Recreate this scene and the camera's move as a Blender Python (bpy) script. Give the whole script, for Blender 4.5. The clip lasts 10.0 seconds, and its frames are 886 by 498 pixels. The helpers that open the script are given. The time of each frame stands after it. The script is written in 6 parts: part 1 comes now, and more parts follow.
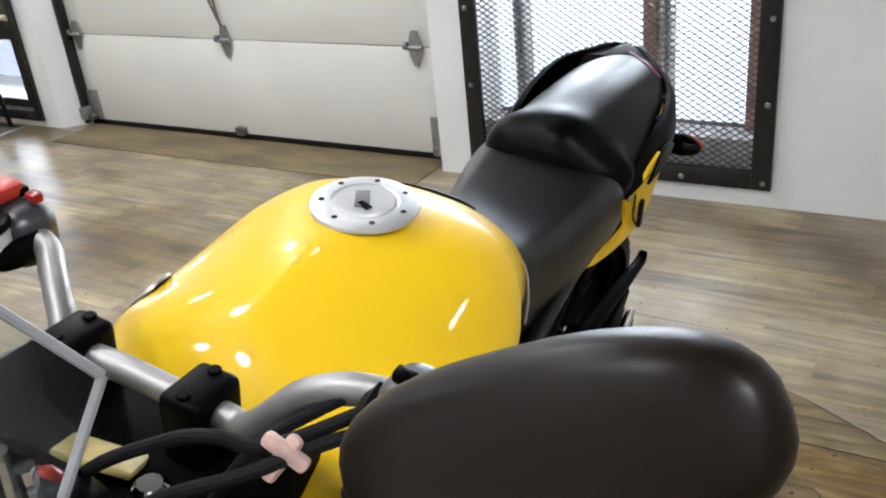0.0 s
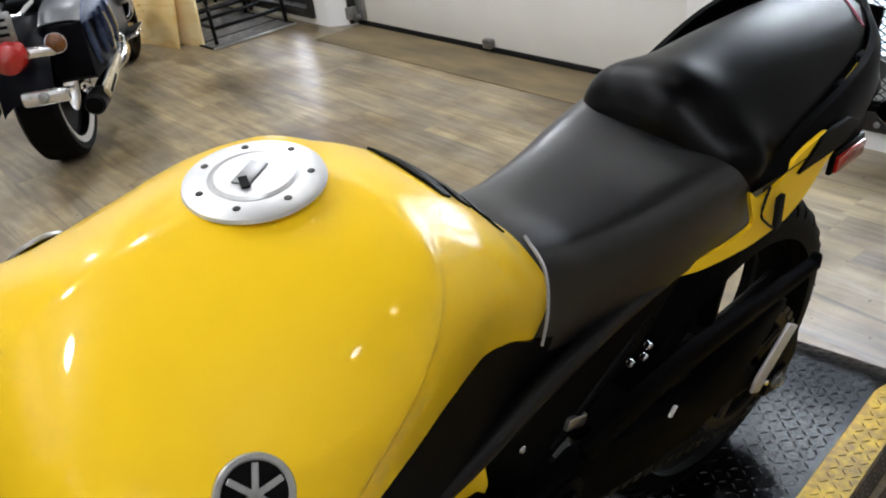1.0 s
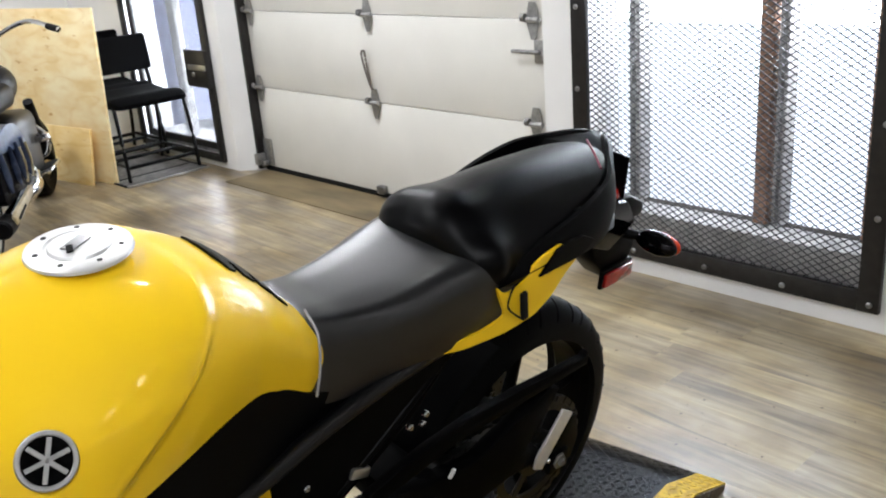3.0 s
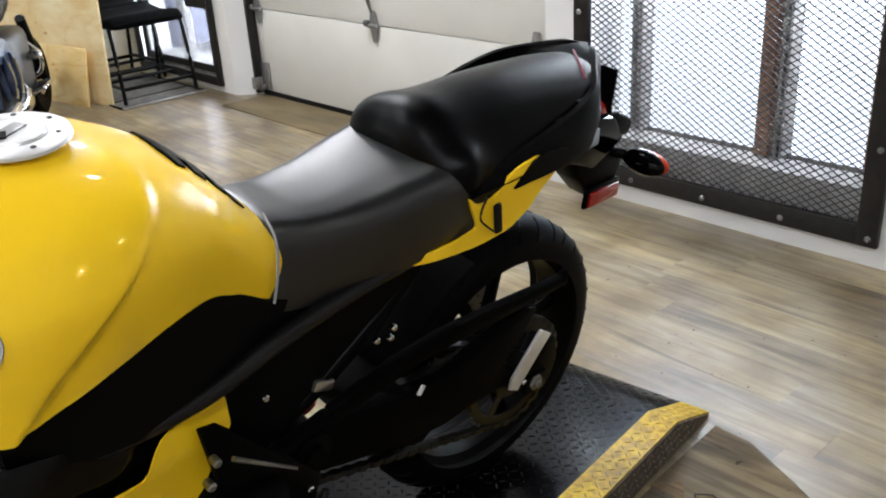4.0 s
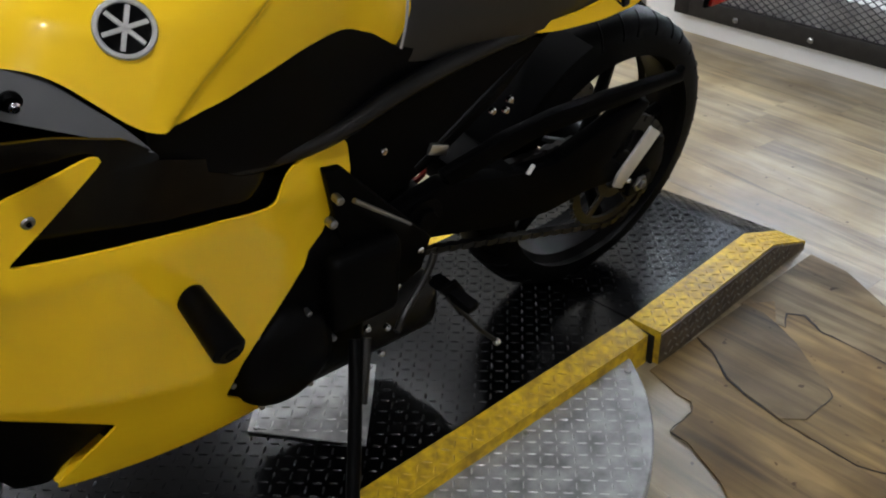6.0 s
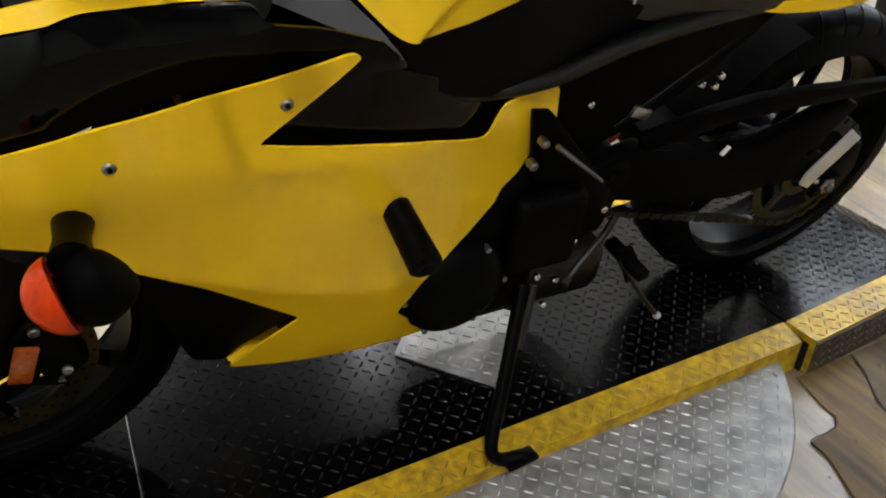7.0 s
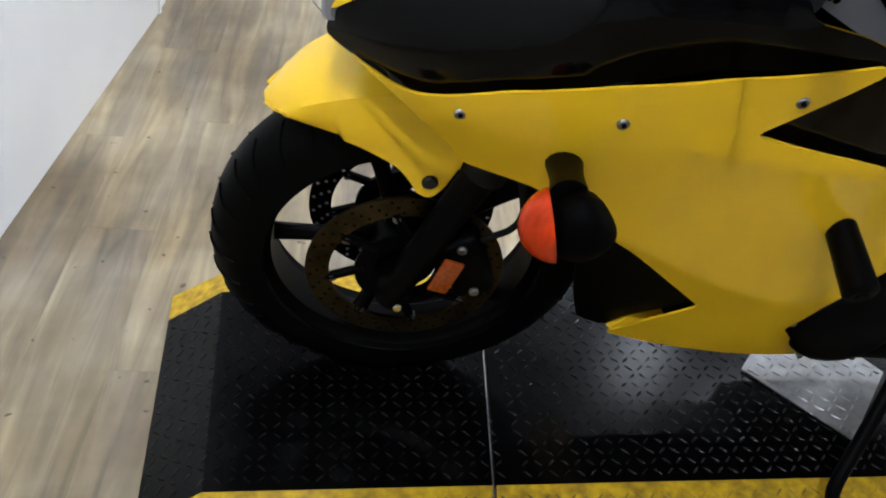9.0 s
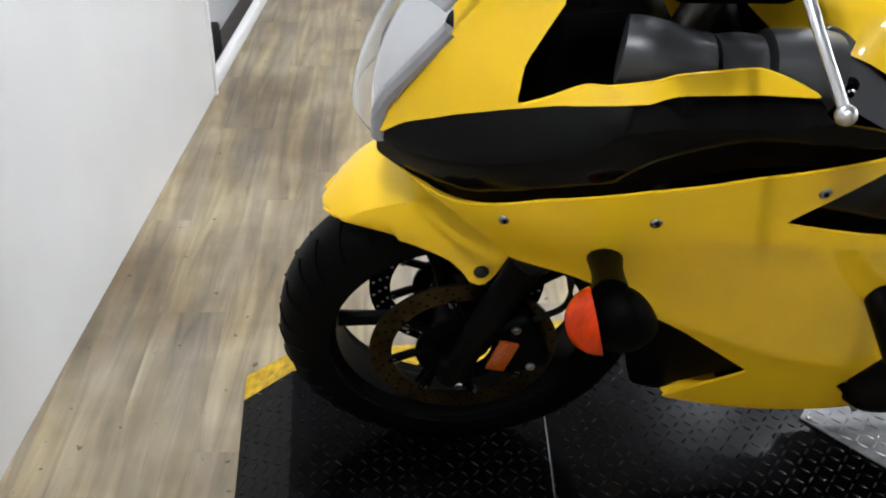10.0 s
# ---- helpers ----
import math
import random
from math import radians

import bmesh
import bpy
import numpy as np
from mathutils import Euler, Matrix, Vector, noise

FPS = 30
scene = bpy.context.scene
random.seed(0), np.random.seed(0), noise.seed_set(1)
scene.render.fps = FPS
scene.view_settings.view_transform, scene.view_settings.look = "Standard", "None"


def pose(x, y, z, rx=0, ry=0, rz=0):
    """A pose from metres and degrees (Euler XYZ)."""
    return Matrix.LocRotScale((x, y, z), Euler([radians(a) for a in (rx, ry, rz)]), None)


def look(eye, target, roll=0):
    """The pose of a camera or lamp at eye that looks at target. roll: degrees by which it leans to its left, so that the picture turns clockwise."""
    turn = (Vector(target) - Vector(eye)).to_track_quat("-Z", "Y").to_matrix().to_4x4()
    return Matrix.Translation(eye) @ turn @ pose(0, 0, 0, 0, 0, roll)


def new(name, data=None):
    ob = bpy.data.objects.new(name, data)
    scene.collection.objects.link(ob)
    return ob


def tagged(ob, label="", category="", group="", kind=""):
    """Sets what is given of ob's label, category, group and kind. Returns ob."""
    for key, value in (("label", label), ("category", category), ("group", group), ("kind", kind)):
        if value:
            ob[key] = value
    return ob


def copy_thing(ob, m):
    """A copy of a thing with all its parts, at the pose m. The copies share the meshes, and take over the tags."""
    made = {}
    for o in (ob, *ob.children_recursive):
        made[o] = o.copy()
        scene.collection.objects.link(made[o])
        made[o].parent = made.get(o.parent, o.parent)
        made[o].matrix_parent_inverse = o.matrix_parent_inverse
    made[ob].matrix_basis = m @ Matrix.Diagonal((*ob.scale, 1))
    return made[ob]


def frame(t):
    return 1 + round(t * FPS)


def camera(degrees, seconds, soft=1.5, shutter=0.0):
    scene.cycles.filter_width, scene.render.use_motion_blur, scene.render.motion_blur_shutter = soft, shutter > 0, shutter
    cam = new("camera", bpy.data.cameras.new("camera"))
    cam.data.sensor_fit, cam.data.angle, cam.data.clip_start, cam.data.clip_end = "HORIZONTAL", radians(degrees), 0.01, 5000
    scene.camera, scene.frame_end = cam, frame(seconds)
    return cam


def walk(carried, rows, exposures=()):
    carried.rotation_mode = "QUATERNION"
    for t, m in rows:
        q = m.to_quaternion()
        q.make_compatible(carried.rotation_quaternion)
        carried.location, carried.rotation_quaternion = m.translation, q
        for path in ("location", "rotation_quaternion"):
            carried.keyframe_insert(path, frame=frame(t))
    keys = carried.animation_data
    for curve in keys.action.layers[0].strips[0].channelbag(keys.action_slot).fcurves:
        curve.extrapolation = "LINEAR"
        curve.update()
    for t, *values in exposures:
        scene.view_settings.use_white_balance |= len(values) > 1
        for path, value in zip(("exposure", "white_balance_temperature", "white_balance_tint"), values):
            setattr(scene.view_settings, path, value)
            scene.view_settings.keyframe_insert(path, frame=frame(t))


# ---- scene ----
cam = camera(51.8, 10.0, soft=2.0)
PATH = [
    (0, (-0.918, -0.733, 1.491), (0.664, 0.124, 0.616), -6.0),
    (0.3, (-0.767, -0.78, 1.473), (0.611, 0.324, 0.534), -11.4),
    (0.5, (-0.664, -0.81, 1.457), (0.583, 0.401, 0.468), -10.8),
    (1, (-0.468, -0.864, 1.403), (0.649, 0.482, 0.434), -8.4),
    (1.5, (-0.386, -0.928, 1.402), (0.866, 0.39, 0.567), -11.9),
    (2, (-0.499, -1.056, 1.438), (0.895, 0.191, 0.732), -9.8),
    (2.2, (-0.565, -1.11, 1.437), (0.875, 0.115, 0.786), -7.4),
    (3.5, (-0.53, -1.245, 1.418), (0.771, 0.076, 0.669), -3.8),
    (4, (-0.491, -1.244, 1.365), (0.802, 0.049, 0.554), -3.6),
    (4.5, (-0.487, -1.256, 1.332), (0.803, -0.019, 0.435), -2.7),
    (5, (-0.491, -1.257, 1.287), (0.782, -0.05, 0.326), -2.4),
    (5.2, (-0.502, -1.259, 1.271), (0.741, -0.055, 0.268), -3.5),
    (6.3, (-0.635, -1.223, 1.21), (0.408, 0.118, 0.155), -0.4),
    (6.5, (-0.651, -1.219, 1.209), (0.354, 0.143, 0.143), 0.8),
    (7, (-0.712, -1.197, 1.192), (0.172, 0.218, 0.09), 4.0),
    (7.5, (-0.769, -1.185, 1.185), (-0.008, 0.274, 0.049), 5.8),
    (8, (-0.826, -1.174, 1.178), (-0.191, 0.325, 0.016), 6.9),
    (8.5, (-0.882, -1.171, 1.181), (-0.393, 0.387, 0.026), 8.2),
    (9, (-0.921, -1.184, 1.18), (-0.576, 0.404, 0.013), 8.5),
    (9.5, (-0.946, -1.196, 1.196), (-0.75, 0.426, 0.044), 7.6),
    (9.8, (-0.934, -1.203, 1.244), (-0.774, 0.425, 0.093), 4.0),
    (10, (-0.924, -1.201, 1.289), (-0.706, 0.44, 0.166), 2.1),
]
walk(cam, [(t, look(eye, target, roll)) for t, eye, target, roll in PATH],
     exposures=[(0.0, -0.28, 6050, 10), (1.0, -0.38, 6120, 10), (2.0, -0.18, 6150, 10), (3.5, -0.22, 6150, 10), (4.5, -0.36, 6120, 10), (5.2, -0.42, 6100, 10), (6.5, -0.28, 6250, 10), (7.2, -0.16, 6450, 10), (8.0, -0.12, 6250, 10), (9.0, -0.22, 5800, 10), (9.5, -0.22, 5800, 10), (10.0, -0.24, 6000, 10)])

# ---- world and light ----
world = bpy.data.worlds.new("daylight")
scene.world = world
world.use_nodes = True
sky = world.node_tree.nodes.new("ShaderNodeTexSky")
sky.sky_type, sky.sun_disc = "NISHITA", False
sky.sun_elevation, sky.sun_rotation = radians(38), radians(60)
world.node_tree.nodes["Background"].inputs[1].default_value = 0.12
world.node_tree.links.new(sky.outputs[0], world.node_tree.nodes["Background"].inputs[0])

CEILING = 3.0
DAY_W = 84.0
BACKDROP = 0.95


def lamp(name, size, watts, m, colour, size_y=None, spread=math.pi):
    d = bpy.data.lights.new(name, "AREA")
    d.energy, d.color, d.size, d.spread = watts, colour, size, spread
    if size_y:
        d.shape, d.size_y = "RECTANGLE", size_y
    ob = new(name, d)
    ob.matrix_world = m
    return ob


# ---- materials ----
def material(name, colour, rough=0.5, metal=0.0, coat=0.0, spec=0.5, vary=0.0, scale=20.0, bump=0.0, bump_scale=200.0,
             rough_vary=0.0, colour2=None, detail=4.0, stretch=None, emit=0.0, per_object=0.0):
    m = bpy.data.materials.new(name)
    m.use_nodes = True
    nt = m.node_tree
    b = nt.nodes["Principled BSDF"]
    b.inputs["Base Color"].default_value = (*colour, 1)
    b.inputs["Roughness"].default_value = rough
    b.inputs["Metallic"].default_value = metal
    b.inputs["Specular IOR Level"].default_value = spec
    b.inputs["Coat Weight"].default_value = coat
    b.inputs["Coat Roughness"].default_value = 0.04
    tc = nt.nodes.new("ShaderNodeTexCoord")
    mp = nt.nodes.new("ShaderNodeMapping")
    nt.links.new(tc.outputs["Object"], mp.inputs[0])
    if stretch:
        mp.inputs["Scale"].default_value = stretch
    if vary or colour2:
        n = nt.nodes.new("ShaderNodeTexNoise")
        n.inputs["Scale"].default_value, n.inputs["Detail"].default_value = scale, detail
        nt.links.new(mp.outputs[0], n.inputs["Vector"])
        r = nt.nodes.new("ShaderNodeValToRGB")
        c2 = colour2 or tuple(max(0, c * (1 - vary)) for c in colour)
        r.color_ramp.elements[0].position, r.color_ramp.elements[1].position = 0.32, 0.68
        r.color_ramp.elements[0].color, r.color_ramp.elements[1].color = (*c2, 1), (*colour, 1)
        nt.links.new(n.outputs["Fac"], r.inputs[0])
        last = r.outputs[0]
        if per_object:
            oi = nt.nodes.new("ShaderNodeObjectInfo")
            hs = nt.nodes.new("ShaderNodeHueSaturation")
            ma = nt.nodes.new("ShaderNodeMapRange")
            ma.inputs[3].default_value, ma.inputs[4].default_value = 1 - per_object, 1 + per_object
            nt.links.new(oi.outputs["Random"], ma.inputs[0])
            nt.links.new(ma.outputs[0], hs.inputs["Value"])
            nt.links.new(last, hs.inputs["Color"])
            last = hs.outputs[0]
        nt.links.new(last, b.inputs["Base Color"])
        if rough_vary:
            mr = nt.nodes.new("ShaderNodeMapRange")
            mr.inputs[3].default_value, mr.inputs[4].default_value = max(0.02, rough - rough_vary), min(1, rough + rough_vary)
            nt.links.new(n.outputs["Fac"], mr.inputs[0])
            nt.links.new(mr.outputs[0], b.inputs["Roughness"])
    if bump:
        n2 = nt.nodes.new("ShaderNodeTexNoise")
        n2.inputs["Scale"].default_value, n2.inputs["Detail"].default_value = bump_scale, 3
        nt.links.new(mp.outputs[0], n2.inputs["Vector"])
        bp = nt.nodes.new("ShaderNodeBump")
        bp.inputs["Strength"].default_value, bp.inputs["Distance"].default_value = bump, 0.002
        nt.links.new(n2.outputs["Fac"], bp.inputs["Height"])
        nt.links.new(bp.outputs[0], b.inputs["Normal"])
    if emit:
        b.inputs["Emission Color"].default_value = (*colour, 1)
        b.inputs["Emission Strength"].default_value = emit
    return m


def translucent(name, colour, rough, clear):
    """Moulded coloured plastic that lets part of the light through."""
    m = material(name, colour, rough, spec=0.2, coat=0.12, vary=0.5, scale=60, stretch=(1, 1, 0.2))
    m.node_tree.nodes["Principled BSDF"].inputs["Transmission Weight"].default_value = clear
    return m


YELLOW = material("yellow_paint", (0.90, 0.575, 0.010), 0.34, spec=0.12, coat=0.45, vary=0.05, scale=3, bump=0.012, bump_scale=900)
GLOSS = material("gloss_black_plastic", (0.0015, 0.0015, 0.0017), 0.12, spec=0.15, vary=0.3, scale=8)
COVER = material("semi_gloss_black_cover", (0.040, 0.042, 0.047), 0.36, spec=0.8, vary=0.3, scale=8, bump=0.05, bump_scale=600)
SATIN = material("satin_black_plastic", (0.0014, 0.0014, 0.0016), 0.42, spec=0.06, vary=0.3, scale=14, bump=0.05, bump_scale=700)
DARK = material("black_engine_paint", (0.0010, 0.0010, 0.0010), 0.5, spec=0.05, vary=0.4, scale=18, bump=0.1, bump_scale=300)
VINYL = material("black_seat_vinyl", (0.002, 0.002, 0.0025), 0.33, spec=0.80, vary=0.2, scale=12, bump=0.08, bump_scale=1400)
VINYL2 = material("black_pillion_vinyl", (0.0012, 0.0012, 0.0015), 0.30, spec=0.09, vary=0.2, scale=12, bump=0.12, bump_scale=1400)
MATTE = material("matte_black_plastic", (0.0008, 0.0008, 0.0009), 0.55, spec=0.035, vary=0.3, scale=18, bump=0.06, bump_scale=500)
LUGBLK = material("worn_black_lugs", (0.0015, 0.0015, 0.0017), 0.28, spec=0.14, vary=0.8, scale=16, rough_vary=0.08)
RUBBER = material("tyre_rubber", (0.0022, 0.0022, 0.0022), 0.5, spec=0.05, vary=0.35, scale=25, bump=0.15, bump_scale=500)
WHEEL = material("black_wheel_paint", (0.0015, 0.0015, 0.0015), 0.45, spec=0.05, vary=0.2, scale=20)
ALU = material("brushed_aluminium", (0.62, 0.62, 0.61), 0.33, metal=1.0, vary=0.12, scale=60, bump=0.05, bump_scale=900)
CAPMAT = material("pale_cap_aluminium", (0.70, 0.70, 0.69), 0.38, metal=0.65, vary=0.10, scale=60, bump=0.05, bump_scale=900)
BAR = material("silver_bar_paint", (0.34, 0.33, 0.315), 0.42, metal=0.8, vary=0.2, scale=30)
CHROME = material("chrome", (0.78, 0.78, 0.79), 0.07, metal=1.0, vary=0.05, scale=30)
STEEL = material("dull_steel", (0.34, 0.34, 0.34), 0.38, metal=1.0, vary=0.35, scale=40)
DISC = material("brake_disc_steel", (0.075, 0.052, 0.019), 0.36, metal=0.9, vary=0.7, scale=25, rough_vary=0.1)
DISCR = material("rear_disc_steel", (0.42, 0.43, 0.45), 0.32, metal=0.95, vary=0.3, scale=25, rough_vary=0.1)
AMBER = translucent("amber_lens", (0.80, 0.055, 0.001), 0.06, 0.12)
# amber with the shade on the cruiser's rear put into its colour
AMBERDARK = material("shaded_amber_lens", (0.16, 0.055, 0.010), 0.25, coat=0.3, vary=0.5, scale=90)
ORANGE = material("orange_reflector", (0.34, 0.062, 0.004), 0.2, coat=0.4, vary=0.4, scale=180)
RED = material("red_reflector", (0.35, 0.012, 0.008), 0.18, coat=0.5, vary=0.3, scale=150)
REDTRIM = material("red_trim", (0.15, 0.008, 0.028), 0.3)
SIDELENS = material("pale_lens", (0.50, 0.55, 0.64), 0.2, coat=0.5, vary=0.2, scale=60)
SILVER = material("silver_badge_paint", (0.42, 0.415, 0.40), 0.34, metal=0.6, vary=0.2, scale=80)
WHITEPLASTIC = material("white_tag", (0.75, 0.75, 0.73), 0.5, vary=0.1, scale=40)
PINK = material("faded_pink_tape", (0.74, 0.50, 0.42), 0.6, vary=0.4, scale=60)
GOLD = material("yellowed_label", (0.52, 0.42, 0.16), 0.4, vary=0.35, scale=30)
PAINTBLK = material("black_painted_plate", (0.0014, 0.0014, 0.0016), 0.19, spec=0.14, vary=0.4, scale=9, rough_vary=0.05,
                    colour2=(0.0012, 0.0012, 0.0014), bump=0.05, bump_scale=90)
PAINTYEL = material("yellow_painted_plate", (0.66, 0.43, 0.012), 0.44, spec=0.2, vary=0.5, scale=55, colour2=(0.30, 0.19, 0.02), bump=0.14, bump_scale=150, detail=10)
EDGELUG = material("scuffed_yellow_lugs", (0.60, 0.38, 0.014), 0.42, spec=0.25, scale=5, colour2=(0.16, 0.105, 0.018), detail=6, bump=0.1, bump_scale=200)
PLATE = material("bare_diamond_plate", (0.40, 0.40, 0.395), 0.48, metal=0.25, vary=0.6, scale=22, rough_vary=0.14, bump=0.14, bump_scale=200, detail=8)
PLATELUG = material("bright_worn_lugs", (0.46, 0.46, 0.45), 0.38, metal=0.4, vary=0.35, scale=40, bump=0.05, bump_scale=300)
# black shell; the brown in its base colour stands for a warm reflection
MIRRORSHELL = material("brown_glow_mirror_shell", (0.010, 0.006, 0.0035), 0.36, spec=0.18, vary=0.2, scale=12)
RAIL = material("semi_gloss_black_rail", (0.003, 0.003, 0.0033), 0.30, spec=0.36, vary=0.3, scale=20, bump=0.04, bump_scale=500)
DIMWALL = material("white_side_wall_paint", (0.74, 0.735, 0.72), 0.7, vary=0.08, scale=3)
WALL = material("white_wall_paint", (0.80, 0.80, 0.79), 0.6, vary=0.05, scale=3, bump=0.12, bump_scale=90)
DOORW = material("cream_door_panel", (0.74, 0.73, 0.68), 0.45, vary=0.05, scale=4, bump=0.25, bump_scale=160)
FRAME = material("black_steel_frame", (0.022, 0.020, 0.019), 0.45, metal=0.3, vary=0.45, scale=30, bump=0.1, bump_scale=200)
GRILLE = material("grey_expanded_metal", (0.075, 0.075, 0.080), 0.5, metal=0.3, vary=0.3, scale=50)
RUSTY = material("brown_rusted_post", (0.40, 0.22, 0.14), 0.7, vary=0.5, scale=18, bump=0.2, bump_scale=120)
CONCRETE = material("grey_concrete", (0.33, 0.32, 0.31), 0.85, vary=0.35, scale=9, bump=0.3, bump_scale=80)
# unseen ceiling, kept dark so that glossy parts reflect little from above
CEIL = material("dark_ceiling", (0.15, 0.149, 0.147), 0.8, vary=0.06, scale=2)
FABRIC = material("black_chair_fabric", (0.002, 0.002, 0.0023), 0.9, spec=0.05, vary=0.3, scale=200, bump=0.3, bump_scale=900)
TUBEBLK = material("black_tube", (0.003, 0.003, 0.003), 0.4, spec=0.12, vary=0.2, scale=30)
LEATHER = material("dark_blue_leather", (0.0015, 0.0018, 0.004), 0.40, spec=0.08, vary=0.5, scale=25, bump=0.25, bump_scale=260)
BLUELEATHER = material("blue_leather_strap", (0.060, 0.085, 0.165), 0.42, spec=0.35, vary=0.5, scale=30, bump=0.25, bump_scale=200)
# glossy leather; part of the lid's sheen is painted in as grey
LIDSHEEN = material("grey_sheen_leather", (0.10, 0.105, 0.11), 0.30, spec=0.9, vary=0.3, scale=20)
WHITEWALL = material("white_sidewall", (0.72, 0.70, 0.66), 0.6, vary=0.15, scale=30)
# trim tan, also painted on the chrome fishtail as its tan reflection
PIPE = material("tan_reflection_and_trim", (0.55, 0.47, 0.30), 0.35, metal=0.4, vary=0.3, scale=20)
BRACKET = material("galvanised_steel", (0.42, 0.42, 0.41), 0.42, metal=0.8, vary=0.3, scale=60)
SEAMRUBBER = material("black_rubber_seal", (0.006, 0.006, 0.006), 0.7, spec=0.2, vary=0.2, scale=40)
WHITEEDGE = material("pale_edge_trim", (0.30, 0.30, 0.31), 0.4, vary=0.1, scale=30)
CABLEYEL = material("yellow_green_cable", (0.38, 0.40, 0.05), 0.5, vary=0.2, scale=40)


def glass(name, colour, rough=0.02, alpha_mix=0.0):
    m = bpy.data.materials.new(name)
    m.use_nodes = True
    b = m.node_tree.nodes["Principled BSDF"]
    b.inputs["Base Color"].default_value = (*colour, 1)
    b.inputs["Roughness"].default_value = rough
    b.inputs["Transmission Weight"].default_value = 1.0
    b.inputs["IOR"].default_value = 1.45
    return m


def thin_clear(name, tint):
    m = bpy.data.materials.new(name)
    m.use_nodes = True
    nt = m.node_tree
    nt.nodes.remove(nt.nodes["Principled BSDF"])
    tr, gl, fr, mx = (nt.nodes.new("ShaderNode" + k) for k in ("BsdfTransparent", "BsdfGlossy", "Fresnel", "MixShader"))
    tr.inputs[0].default_value = (*tint, 1)
    gl.inputs["Roughness"].default_value = 0.04
    fr.inputs[0].default_value = 1.35
    for a, b in ((fr.outputs[0], mx.inputs[0]), (tr.outputs[0], mx.inputs[1]), (gl.outputs[0], mx.inputs[2]), (mx.outputs[0], nt.nodes["Material Output"].inputs[0])):
        nt.links.new(a, b)
    return m


CLEAR = thin_clear("clear_screen", (0.86, 0.88, 0.88))
LENS = glass("clear_headlight_lens", (0.95, 0.96, 0.97), 0.03)
PANE = glass("window_glass", (0.96, 0.98, 0.98))


def plank_material(name="grey_oak_vinyl", low=(0.205, 0.175, 0.128), high=(0.52, 0.45, 0.325)):
    m = material(name, (0.36, 0.31, 0.24), 0.36, spec=0.6)
    nt = m.node_tree
    b = nt.nodes["Principled BSDF"]
    tc, oi = nt.nodes["Texture Coordinate"], nt.nodes.new("ShaderNodeObjectInfo")
    off = nt.nodes.new("ShaderNodeVectorMath")
    off.operation = "MULTIPLY_ADD"
    comb = nt.nodes.new("ShaderNodeCombineXYZ")
    for k in range(3):
        nt.links.new(oi.outputs["Random"], comb.inputs[k])
    off.inputs[1].default_value = (37, 61, 11)
    nt.links.new(comb.outputs[0], off.inputs[0])
    nt.links.new(tc.outputs["Object"], off.inputs[2])
    mp = nt.nodes.new("ShaderNodeMapping")
    mp.inputs["Scale"].default_value = (1, 0.085, 1)
    nt.links.new(off.outputs[0], mp.inputs[0])
    grain = nt.nodes.new("ShaderNodeTexNoise")
    grain.inputs["Scale"].default_value, grain.inputs["Detail"].default_value, grain.inputs["Distortion"].default_value = 25, 8, 1.1
    nt.links.new(mp.outputs[0], grain.inputs["Vector"])
    broad = nt.nodes.new("ShaderNodeTexNoise")
    broad.inputs["Scale"].default_value, broad.inputs["Detail"].default_value = 8, 4
    mp2 = nt.nodes.new("ShaderNodeMapping")
    mp2.inputs["Scale"].default_value = (1, 0.20, 1)
    nt.links.new(off.outputs[0], mp2.inputs[0])
    nt.links.new(mp2.outputs[0], broad.inputs["Vector"])
    r1, r2 = nt.nodes.new("ShaderNodeValToRGB"), nt.nodes.new("ShaderNodeValToRGB")
    for r, lo, hi, a, c in ((r1, low, high, 0.27, 0.73), (r2, (0.64, 0.63, 0.655), (1.0, 0.94, 0.765), 0.34, 0.64)):
        r.color_ramp.elements[0].color, r.color_ramp.elements[1].color = (*lo, 1), (*hi, 1)
        r.color_ramp.elements[0].position, r.color_ramp.elements[1].position = a, c
    nt.links.new(grain.outputs["Fac"], r1.inputs[0])
    nt.links.new(broad.outputs["Fac"], r2.inputs[0])
    mix = nt.nodes.new("ShaderNodeMix")
    mix.data_type, mix.blend_type = "RGBA", "MULTIPLY"
    mix.inputs["Factor"].default_value = 1
    nt.links.new(r1.outputs[0], mix.inputs[6])
    nt.links.new(r2.outputs[0], mix.inputs[7])
    hs = nt.nodes.new("ShaderNodeHueSaturation")
    ma = nt.nodes.new("ShaderNodeMapRange")
    ma.inputs[3].default_value, ma.inputs[4].default_value = 0.95, 1.04
    nt.links.new(oi.outputs["Random"], ma.inputs[0])
    nt.links.new(ma.outputs[0], hs.inputs["Value"])
    nt.links.new(mix.outputs[2], hs.inputs["Color"])
    # old stains and dark specks that run across the boards
    geo = nt.nodes.new("ShaderNodeNewGeometry")
    last = hs.outputs[0]
    for scale, detail, lo, hi, dark in ((1.7, 7, 0.36, 0.56, (0.50, 0.44, 0.35)), (5.0, 6, 0.34, 0.56, (0.74, 0.70, 0.63)), (38, 2, 0.26, 0.30, (0.35, 0.30, 0.26))):
        st = nt.nodes.new("ShaderNodeTexNoise")
        st.inputs["Scale"].default_value, st.inputs["Detail"].default_value = scale, detail
        nt.links.new(geo.outputs["Position"], st.inputs["Vector"])
        rr = nt.nodes.new("ShaderNodeValToRGB")
        rr.color_ramp.elements[0].position, rr.color_ramp.elements[1].position = lo, hi
        rr.color_ramp.elements[0].color, rr.color_ramp.elements[1].color = (*dark, 1), (1, 1, 1, 1)
        nt.links.new(st.outputs["Fac"], rr.inputs[0])
